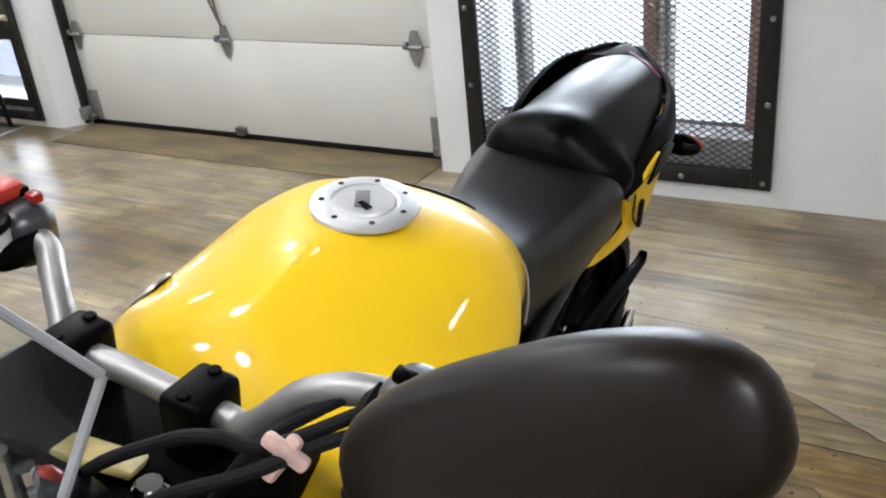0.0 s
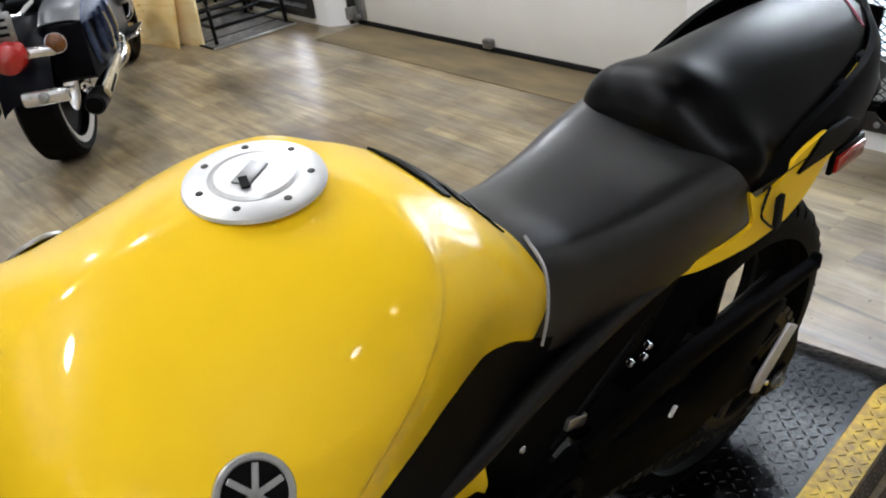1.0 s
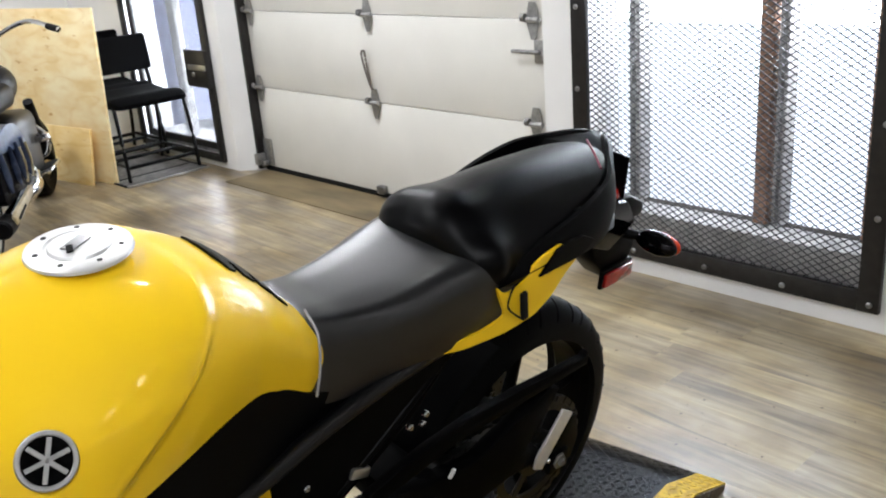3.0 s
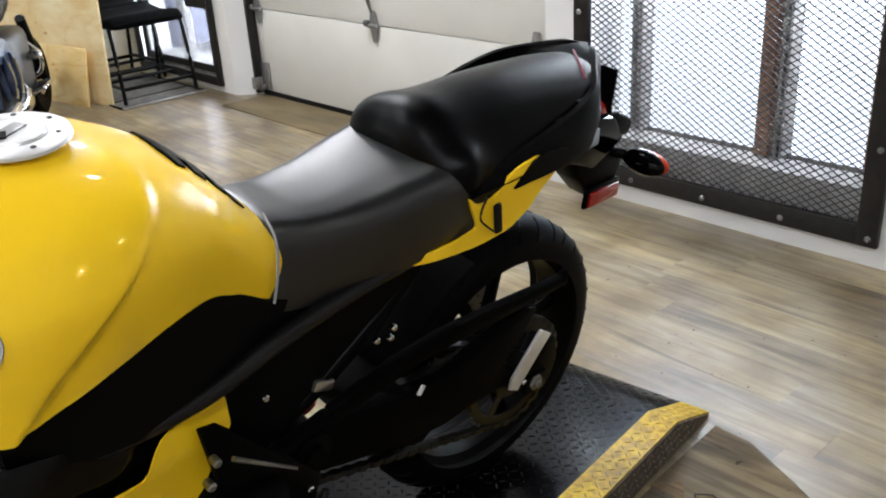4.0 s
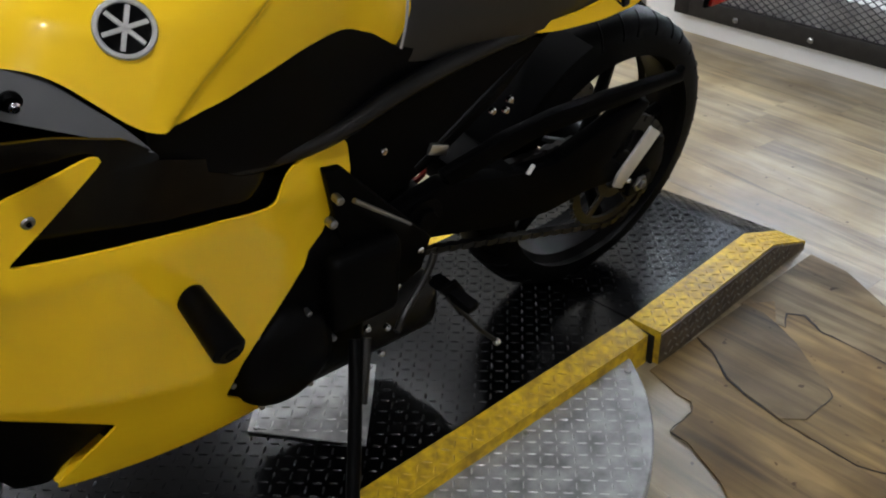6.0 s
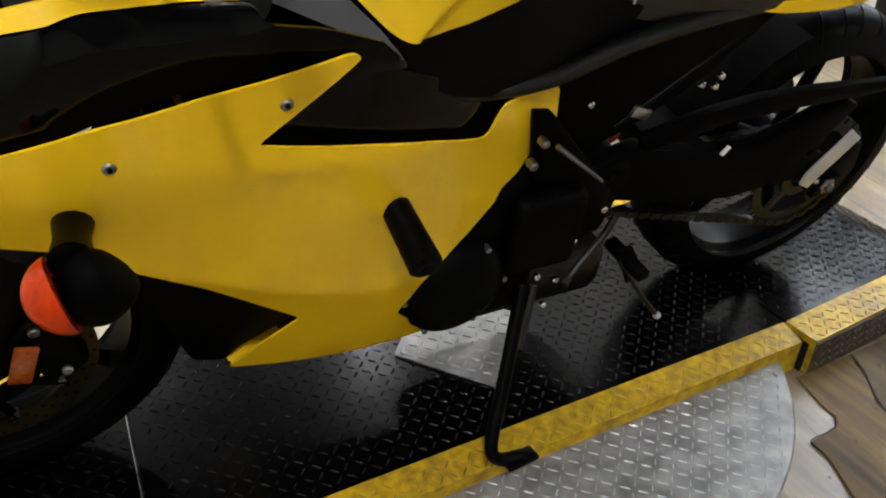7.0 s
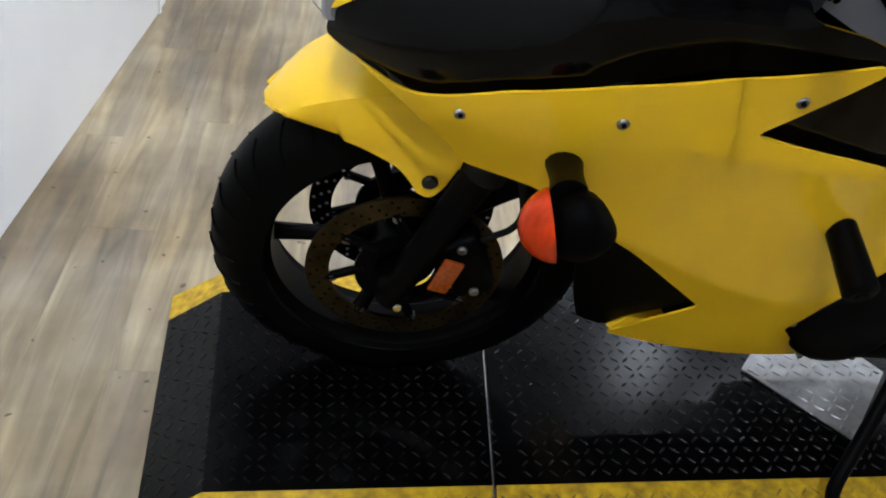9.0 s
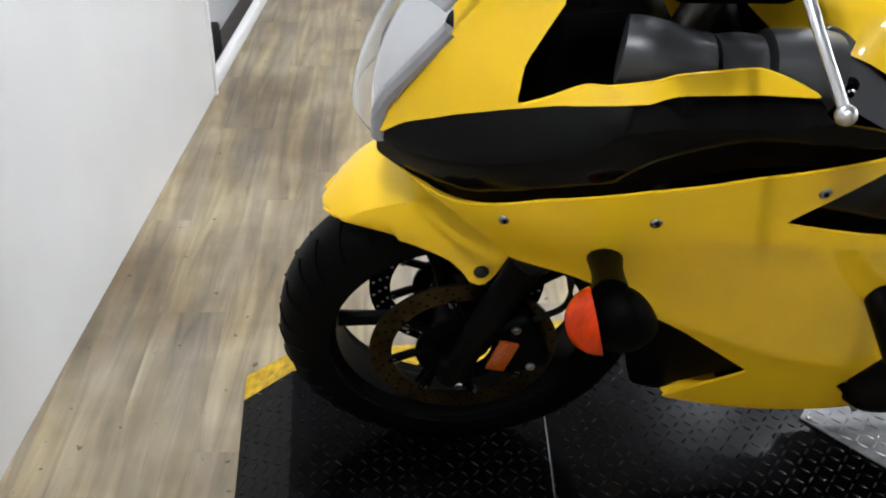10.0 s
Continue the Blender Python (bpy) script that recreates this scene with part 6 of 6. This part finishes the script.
# front indicators
for s in (-1, 1):
    shell = ball(0.041, (-0.604, s * 0.338, 0.659), (0.94, 0.80, 1.02), 28, pose(0, 0, 0, 0, -14, 0))
    for v in shell.verts:
        f = max(0.0, (v.co.x + 0.612) / 0.042)
        v.co.z = 0.652 + (v.co.z - 0.652) * (1 - 0.42 * f * f)
    ind = part("front_indicator", shell, MATTE, bike, "black front indicator body")
    part("stalk", tube([(-0.606, s * 0.235, 0.660), (-0.614, s * 0.285, 0.675), (-0.620, s * 0.325, 0.684)], 0.02, 14, 4, radii=[0.022, 0.018, 0.022]), SATIN, ind, "flexible black rubber stalk")
    lensb = ball(0.042, (-0.627, s * 0.338, 0.659), (1.00, 0.80, 1.10), 28, pose(0, 0, 0, 0, -14, 0))
    bmesh.ops.bisect_plane(lensb, geom=lensb.verts[:] + lensb.edges[:] + lensb.faces[:], plane_co=(-0.634, 0, 0.658), plane_no=(0.967, 0, 0.255), clear_outer=True)
    bmesh.ops.holes_fill(lensb, edges=[e for e in lensb.edges if e.is_boundary])
    part("lens", lensb, AMBER, ind, "amber indicator lens")

# nose: headlight, screen, instruments, bars, mirrors
rows, lens_rows = [], []
for k in range(13):
    u = k / 12
    z = 0.722 + 0.208 * u
    xf = -0.888 + 0.10 * u**1.6
    rows.append([(xf + 0.05 * abs(q)**2.2 + 0.012, 0.135 * q * (1 - 0.15 * u), z) for q in (j / 8 for j in range(-8, 9))])
    lens_rows.append([(xf + 0.05 * abs(q)**2.2 - 0.012 * (1 - q * q), 0.128 * q * (1 - 0.15 * u), z) for q in (j / 8 for j in range(-8, 9))])
head = part("headlight", thicken(grid(rows), 0.006), CHROME, bike, "bright headlight reflector bowl")
hl = part("headlight_lens", thicken(grid(lens_rows), 0.004), LENS, head, "clear polycarbonate headlight lens")
hl.visible_shadow = False
part("headlight_trim", tube([(-0.866, -0.115, 0.740), (-0.862, -0.12, 0.79), (-0.83, -0.128, 0.84), (-0.79, -0.13, 0.89)], 0.010, 8, 6), WHITEEDGE, head)
part("nose_core", prism([(-0.85, 0.74), (-0.60, 0.74), (-0.52, 0.86), (-0.58, 0.92), (-0.78, 0.90)], 0.26, Matrix.Translation((0, -0.13, 0)), 0.02), SATIN, bike, "black inner nose structure")
rows = []
for k in range(15):
    u = k / 14
    row = []
    for j in range(-10, 11):
        q = j / 10
        row.append((-0.80 + 0.20 * u - 0.06 * (1 - q * q), (0.16 - 0.032 * u) * q, 0.93 + u * (0.235 + 0.10 * (1 - q * q))))
    rows.append(row)
screen = part("windscreen", thicken(grid(rows), 0.004), CLEAR, bike, "clear curved windscreen")
screen.visible_shadow = False
for s in (0, -1):
    part("screen_edge", tube([rows[k][s] for k in range(0, 15, 2)], 0.0035, 8, 2), WHITEEDGE, screen, "pale polished screen edge")
part("screen_edge", tube(rows[-1][::2], 0.0035, 8, 2), WHITEEDGE, screen, "pale polished screen edge")
dash = part("instrument_panel", box(0.10, 0.24, 0.11, (-0.635, 0.02, 1.01), 0.025, 3, pose(0, 0, 0, 0, 35, 0)), DARK, bike, "black instrument cluster")
part("tachometer", cylinder(0.05, 0, (-0.590, -0.02, 1.035), (-0.580, -0.02, 1.042), 32, 0.004), GLOSS, dash)
part("display", box(0.004, 0.09, 0.05, (-0.585, 0.08, 1.04), 0.001, 1, pose(0, 0, 0, 0, 35, 0)), GLOSS, dash)
for y in (-0.075, -0.098, -0.12):
    part("screen_bracket", tube([(-0.655, y, 1.135), (-0.648, y + 0.004, 1.08), (-0.63, y + 0.006, 0.99)], 0.006, 8, 4), CHROME, dash)
part("warning_lamp", ball(0.018, (-0.605, -0.062, 1.045), (0.7, 1, 1), 14), RED, dash, "red warning lamp")

yoke = part("top_yoke", prism([(-0.56, -0.03), (-0.44, -0.03), (-0.40, 0.0), (-0.44, 0.03), (-0.56, 0.03)], 0.30, Matrix.Translation((0, -0.15, 0.96)), 0.01), DARK, bike, "black top fork yoke")
part("yoke_label", box(0.045, 0.065, 0.008, (-0.535, -0.030, 1.0), 0.003, 2, pose(0, 0, 0, 12, 25, 25)), GOLD, yoke, "yellowed metal plate")
part("yoke_bolt", cylinder(0.014, 0, (-0.54, -0.085, 0.985), (-0.54, -0.085, 1.005), 12, 0.004), CHROME, yoke)
for y in (-0.08, 0.055):
    cl = part("bar_clamp", box(0.055, 0.042, 0.088, (-0.475, y, 1.008), 0.008, 3), SATIN, bike, "black handlebar clamp")
    for dx in (-0.018, 0.018):
        part("clamp_bolt", cylinder(0.006, 0, (-0.475 + dx, y, 1.051), (-0.475 + dx, y, 1.055), 10, 0.001), DARK, cl)
BARS = [(-0.455, -0.42, 1.078), (-0.458, -0.33, 1.090), (-0.455, -0.235, 1.096), (-0.468, -0.18, 1.082), (-0.48, -0.135, 1.038), (-0.476, -0.10, 1.030), (-0.474, 0.0, 1.030),
        (-0.474, 0.062, 1.030), (-0.455, 0.092, 1.044), (-0.430, 0.128, 1.056), (-0.402, 0.175, 1.060), (-0.385, 0.30, 1.058), (-0.36, 0.42, 1.045)]
bars = part("handlebar", tube(BARS, 0.0125, 16, 8), BAR, bike, "silver tubular handlebar")


def grip_side(s):
    inner = Vector(BARS[2] if s < 0 else BARS[10])
    outer = Vector(BARS[0] if s < 0 else BARS[12])
    d = (outer - inner).normalized()
    g = part("grip", cylinder(0.0175, 0, inner + d * 0.055, outer, 18, 0.003), SEAMRUBBER, bars, "black ribbed rubber grip")
    b = None
    for k in range(12):
        p = inner + d * (0.065 + k * 0.0095)
        b = cylinder(0.0186, 0, p, p + d * 0.004, 16, 0.001, b)
    part("rib", b, SEAMRUBBER, bars)
    part("bar_end", cylinder(0.019, 0, outer, outer + d * 0.022, 18, 0.004), SATIN, bars)
    m = Matrix.Translation(inner + d * 0.03) @ d.to_track_quat("X", "Z").to_matrix().to_4x4()
    sw = part("switchgear", box(0.062, 0.055, 0.062, (0, 0, 0.0), 0.022, 5), COVER, bars, "glossy black switch housing", m=m)
    for q, c in ((-0.012, RED if s > 0 else SATIN), (0.012, SATIN)):
        part("switch_button", box(0.016, 0.012, 0.01, (q, -0.012, 0.036), 0.003, 2), c, sw, m=None)
    perch = inner + d * 0.0
    part("lever_perch", tube([perch, perch + Vector((-0.03, s * 0.005, -0.004)), perch + Vector((-0.05, s * 0.03, -0.006))], 0.013, 10, 4), SATIN, bars)
    tip = Vector((-0.508, s * 0.425, 0.993)) if s < 0 else Vector((-0.48, s * 0.425, 0.985))
    a = perch + Vector((-0.05, s * 0.03, -0.006))
    lv = part("lever", tube([a, a + Vector((-0.022, s * 0.045, -0.012)), a.lerp(tip, 0.6) + Vector((-0.03, 0, 0.028)), tip], 0.0075, 12, 8, radii=[0.0075, 0.006, 0.0055, 0.0055], flat=0.75), ALU, bars, "polished aluminium lever")
    part("lever_ball", ball(0.0088, tip, (1, 1, 1), 16), ALU, lv)


grip_side(-1)
grip_side(1)
res = part("brake_reservoir", cylinder(0.026, 0, (-0.440, 0.205, 1.042), (-0.440, 0.205, 1.082), 20, 0.004), WHITEPLASTIC, bars, "white plastic brake fluid reservoir")
part("reservoir_lid", cylinder(0.028, 0, (-0.440, 0.205, 1.081), (-0.440, 0.205, 1.090), 20, 0.003), SATIN, res)
part("start_button", box(0.05, 0.03, 0.016, (-0.405, 0.225, 1.096), 0.006, 2), material("red_button", (0.45, 0.03, 0.02), 0.4), bars, "red stop switch")
for pts in ([(-0.47, -0.235, 1.095), (-0.53, -0.19, 1.085), (-0.55, -0.163, 1.096), (-0.56, -0.127, 1.082), (-0.58, -0.06, 1.03), (-0.60, -0.01, 0.93)],
            [(-0.48, -0.245, 1.085), (-0.50, -0.225, 1.085), (-0.54, -0.20, 1.082), (-0.56, -0.18, 1.075), (-0.58, -0.13, 1.045), (-0.60, -0.06, 0.97)],
            [(-0.45, 0.20, 1.09), (-0.54, 0.18, 1.08), (-0.60, 0.10, 1.02), (-0.58, 0.04, 0.92)],
            [(-0.46, -0.22, 1.10), (-0.50, -0.16, 1.05), (-0.52, -0.12, 0.98)]):
    part("control_cable", tube(pts, 0.0052, 10, 8), SEAMRUBBER, bike, "black control cable")
knot = box(0.010, 0.036, 0.012, (-0.530, -0.205, 1.088), 0.004, 2, pose(0, 0, 0, 30, 20, 20))
part("cable_tag", box(0.010, 0.012, 0.036, (-0.532, -0.203, 1.083), 0.004, 2, pose(0, 0, 0, 25, 40, 10), knot), PINK, bike, "faded pink tape tag on a cable")
for s in (-1, 1):
    MM = Matrix.Translation((-0.62, s * 0.400, 1.258)) @ pose(0, 0, 0, s * 38, 15, s * 14)
    shell = ball(1.0, (0, 0, 0), (1, 1, 1), 36)
    for v in shell.verts:
        v.co = Vector([math.copysign(abs(c)**0.78, c) for c in v.co])
    face = shell.copy()
    bmesh.ops.scale(shell, vec=(0.030, 0.107, 0.043), verts=shell.verts)
    bmesh.ops.scale(face, vec=(0.004, 0.096, 0.036), verts=face.verts)
    mir = part("mirror", shell, MIRRORSHELL, bike, "rounded black mirror housing, tinted with a warm reflection", m=MM, angle=1.2)
    part("mirror_glass", face, CHROME, mir, "mirror glass", m=Matrix.Translation((0.029, 0, 0)))
    part("mirror_stem", tube([(-0.61, s * 0.345, 1.215), (-0.63, s * 0.30, 1.13), (-0.655, s * 0.235, 1.03), (-0.665, s * 0.20, 0.97)], 0.012, 12, 6), SATIN, bike, "black mirror stem")

# ---- touring motorcycle parked behind ----
cr = thing("cruiser_motorcycle", "dark touring motorcycle with fringed leather saddlebags and chrome", "motorcycle", pose(0.82, 3.14, 0, 0, 0, -36))
# x to its right, y forwards, rear wheel at the origin


def cruiser_wheel(name, at, r, w, band=True):
    t = revolve([(r - 0.09, -w * 0.42), (r - 0.03, -w / 2), (r - 0.008, -w * 0.40), (r, -w * 0.15), (r, w * 0.15), (r - 0.008, w * 0.40), (r - 0.03, w / 2), (r - 0.09, w * 0.42)], 56, at, "x")
    t = part(name, t, RUBBER, cr, "black cruiser tyre")
    if band:
        part("white_band", revolve([(r - 0.088, -w * 0.44), (r - 0.060, -w * 0.49), (r - 0.060, w * 0.49), (r - 0.088, w * 0.44)], 56, at, "x"), WHITEWALL, t, "white sidewall band")
    part("rim", revolve([(0.03, -0.05), (r - 0.095, -0.045), (r - 0.085, -w * 0.43), (r - 0.085, w * 0.43), (r - 0.095, 0.045), (0.03, 0.05)], 40, at, "x"), SATIN, t)
    part("hub_cap", revolve([(0.0, -w * 0.52), (0.06, -w * 0.50), (0.11, -w * 0.45), (0.11, w * 0.45), (0.06, w * 0.50), (0.0, w * 0.52)], 32, at, "x", closed=False), CHROME, t)
    return t


cruiser_wheel("rear_wheel", (0, 0, 0.31), 0.31, 0.175)
cruiser_wheel("front_wheel", (0, 1.46, 0.235), 0.235, 0.13, False)
arc = []
for k in range(19):
    a = radians(172 - 142 * k / 18)
    arc.append([(x, 0.345 * math.cos(a), 0.31 + 0.345 * math.sin(a) - 0.05 * abs(x / 0.11)**3) for x in (-0.11, -0.095, -0.055, 0, 0.055, 0.095, 0.11)])
part("rear_fender", thicken(grid(arc), 0.004), LEATHER, cr, "dark blue rear fender")
part("seat", box(0.34, 0.65, 0.13, (0, 0.35, 0.74), 0.05, 4), SATIN, cr)
part("fuel_tank", ball(0.18, (0, 0.82, 0.76), (0.75, 1.5, 0.70), 28), LEATHER, cr, "dark blue fuel tank")
part("engine", box(0.34, 0.48, 0.40, (0, 0.75, 0.42), 0.06, 3), CHAINMAT, cr)
part("rear_frame", box(0.15, 0.50, 0.10, (0, 0.20, 0.655), 0.03, 3), SATIN, cr)
for s in (-1, 1):
    top = lambda y: spline([-0.19, -0.10, 0.05, 0.20, 0.31], [0.620, 0.668, 0.688, 0.660, 0.565], y)
    side = [(-0.188 + 0.498 * k / 24, top(-0.188 + 0.498 * k / 24)) for k in range(25)]
    bag = part("saddlebag", prism([(y, z - 0.012) for y, z in side] + [(0.30, 0.40), (0.25, 0.355), (-0.14, 0.360), (-0.185, 0.39)], 0.160,
                                  Matrix.Translation((s * 0.168 + 0.080, 0, 0)) @ pose(0, 0, 0, 0, 0, 90), 0.012), LEATHER, cr, "black leather saddlebag with blue straps")
    part("bag_lid", thicken(grid([[(s * (0.083 + 0.168 * j / 6), y, z + 0.002 - 0.010 * abs(j / 3 - 1) ** 3) for j in range(7)] for y, z in side]), 0.006), LIDSHEEN, bag, "glossy leather bag lid with grey sheen in its colour")
    flap = side + [(0.312, 0.535), (0.19, 0.552), (0.0, 0.580), (-0.188, 0.598)]
    part("flap", prism(flap, 0.006, Matrix.Translation((s * 0.255 + 0.003, 0, 0)) @ pose(0, 0, 0, 0, 0, 90), 0.002), BLUELEATHER, bag, "blue leather side flap")
    for y in (-0.155, 0.0, 0.10, 0.205):
        part("strap", tube([(s * 0.254, y, 0.60), (s * 0.262, y + 0.018, 0.53), (s * 0.257, y + 0.042, 0.47), (s * 0.259, y + 0.062, 0.405)], 0.016, 8, 5, radii=[0.022, 0.014, 0.017, 0.007], flat=0.3), BLUELEATHER, bag, "wavy blue leather strap")
    for y in (0.16, 0.275):
        part("piping", tube([(s * 0.262, y, 0.56), (s * 0.268, y + 0.02, 0.47), (s * 0.262, y + 0.012, 0.39)], 0.006, 8, 5), PIPE, bag, "frayed pale piping")
    part("crash_bar", tube([(s * 0.10, 0.33, 0.40), (s * 0.25, 0.335, 0.42), (s * 0.268, 0.30, 0.36), (s * 0.262, 0.16, 0.345), (s * 0.20, 0.10, 0.33)], 0.011, 10, 6), CHROME, cr, "chrome bag guard rail")
    ex = part("exhaust", tube([(s * 0.235, -0.16, 0.30), (s * 0.24, 0.10, 0.325), (s * 0.22, 0.45, 0.30), (s * 0.16, 0.70, 0.30)], 0.036, 18, 6), CHROME, cr, "chrome exhaust silencer")
    part("fishtail", prism([(-0.235, 0.335), (-0.20, 0.350), (0.13, 0.385), (0.15, 0.345), (-0.10, 0.300), (-0.22, 0.290)], 0.020, Matrix.Translation((s * 0.277 + 0.010, 0, 0)) @ pose(0, 0, 0, 0, 0, 90), 0.008), PIPE, ex, "chrome fishtail pipe with a tan reflection in its colour")
    part("slot", prism([(-0.20, 0.318), (-0.05, 0.342), (-0.05, 0.330), (-0.19, 0.305)], 0.004, Matrix.Translation((s * 0.289 + 0.002, 0, 0)) @ pose(0, 0, 0, 0, 0, 90)), SEAMRUBBER, ex)
    part("exhaust_tip", revolve([(0.0, -0.30), (0.034, -0.298), (0.044, -0.285), (0.046, -0.20), (0.040, -0.13), (0.0, -0.13)], 24, (s * 0.232, 0, 0.292), "y", closed=False), SATIN, ex, "black exhaust end cap")
    br = part("bag_bracket", box(0.085, 0.012, 0.022, (s * 0.11, -0.205, 0.350), 0.005, 2, pose(0, 0, 0, 0, s * -6, 0)), CHROME, cr, "chrome bag bracket")
    part("bolt", cylinder(0.009, 0, (s * 0.12, -0.218, 0.350), (s * 0.12, -0.208, 0.350), 10, 0.002), STEEL, br)
    part("star_washer", revolve([(0.012, -0.20), (0.024, -0.203), (0.024, -0.196), (0.012, -0.196)], 7, (s * 0.195, 0, 0.348), "y"), CHROME, cr, "chrome star washer")
    fb = part("footboard", box(0.11, 0.24, 0.022, (s * 0.185, 0.90, 0.285), 0.010, 3, pose(0, 0, 0, 0, s * -14, 0)), CHROME, cr, "chrome edged footboard")
    part("pad", box(0.088, 0.20, 0.006, (s * 0.185, 0.90, 0.299), 0.003, 2, pose(0, 0, 0, 0, s * -14, 0)), SEAMRUBBER, fb, "black rubber footboard pad")
    part("engine_guard", tube([(s * 0.08, 1.05, 0.30), (s * 0.17, 1.06, 0.34), (s * 0.18, 1.06, 0.44), (s * 0.08, 1.05, 0.54)], 0.012, 10, 6), CHROME, cr)
    peg_ = part("highway_peg", box(0.10, 0.06, 0.045, (s * 0.195, 0.86, 0.462), 0.018, 4, pose(0, 0, 0, 0, s * -10, 0)), CHROME, cr, "chrome highway peg")
    for k in range(3):
        part("grip_rib", box(0.010, 0.05, 0.004, (s * (0.165 + 0.022 * k), 0.85, 0.486), 0.001, 1, pose(0, 0, 0, 0, s * -10, 0)), SEAMRUBBER, peg_)
    part("fork", cylinder(0.028, 0, (s * 0.085, 1.44, 0.235), (s * 0.10, 1.15, 0.62), 14), SATIN, cr)
    ti = part("rear_indicator", revolve([(0.0, -0.30), (0.030, -0.302), (0.041, -0.318), (0.042, -0.330), (0.0, -0.330)], 24, (s * 0.175, 0, 0.571), "y", closed=False), CHROME, cr)
    part("lens", revolve([(0.0, -0.350), (0.020, -0.347), (0.036, -0.338), (0.040, -0.329), (0.0, -0.329)], 24, (s * 0.175, 0, 0.571), "y", closed=False), AMBERDARK, ti, "amber indicator lens, darkened as if in shade")
    part("handlebar", tube([(0, 1.10, 0.98), (s * 0.2, 1.08, 1.06), (s * 0.40, 0.88, 1.02)], 0.013, 10, 6), CHROME, cr)
    part("cruiser_grip", cylinder(0.018, 0, (s * 0.335, 0.95, 1.035), (s * 0.40, 0.88, 1.02), 12, 0.003), SEAMRUBBER, cr)
tl = part("tail_light", revolve([(0.0, -0.425), (0.035, -0.420), (0.060, -0.400), (0.068, -0.37), (0.066, -0.335), (0.0, -0.335)], 28, (0, 0, 0.552), "y", closed=False), RED, cr, "round red tail light")
part("light_bar", box(0.34, 0.028, 0.046, (0, -0.330, 0.548), 0.014, 3), CHROME, tl, "chrome light bar")
pl = part("plate_frame", box(0.16, 0.012, 0.115, (-0.024, -0.365, 0.668), 0.005, 2, pose(0, 0, 0, 0, 0, 0)), STEEL, cr, "grey number plate in a chrome frame")
for k in range(3):
    part("plate_bar", box(0.12, 0.003, 0.012, (-0.024, -0.3735, 0.640 + 0.028 * k), 0, 1), SATIN, pl)
ft = part("fender_trim", box(0.19, 0.02, 0.060, (0.075, -0.345, 0.372), 0.014, 3, pose(0, 0, 0, 0, 0, 0)), CHROME, cr, "chrome rear fender trim")
part("emblem", revolve([(0.0, -0.372), (0.014, -0.370), (0.022, -0.362), (0.0, -0.360)], 12, (0.07, 0, 0.375), "y", closed=False), STEEL, ft)
for s in (-1, 1):
    part("rack_stay", tube([(s * 0.07, -0.12, 0.70), (s * 0.055, -0.25, 0.685), (s * 0.05, -0.355, 0.700)], 0.010, 10, 5), CHROME, cr, "chrome rack stay")

# ---- floor planks ----
PW, PL = 0.152, 0.915
plank_mesh = mesh_of("plank", box(PW - 0.0002, PL - 0.0002, 0.006, (0, 0, -0.003), 0.0003, 1), OAK)
FM = pose(0, 0, 0, 0, 0, -4.0)
rng = random.Random(7)
x = -1.75
while x < 3.0:
    y = -2.3 - rng.random() * PL
    while y < NORTH:
        c = FM @ Vector((x, y + PL / 2, 0))
        if c.y < NORTH - 0.5 and -1.95 + 0.14 * c.y < c.x < 2.62 + 0.053 * c.y:
            p = new("plank", plank_mesh)
            p.parent = floor
            p.matrix_local = FM @ Matrix.Translation((x, y + PL / 2, 0))
        y += PL
    x += PW
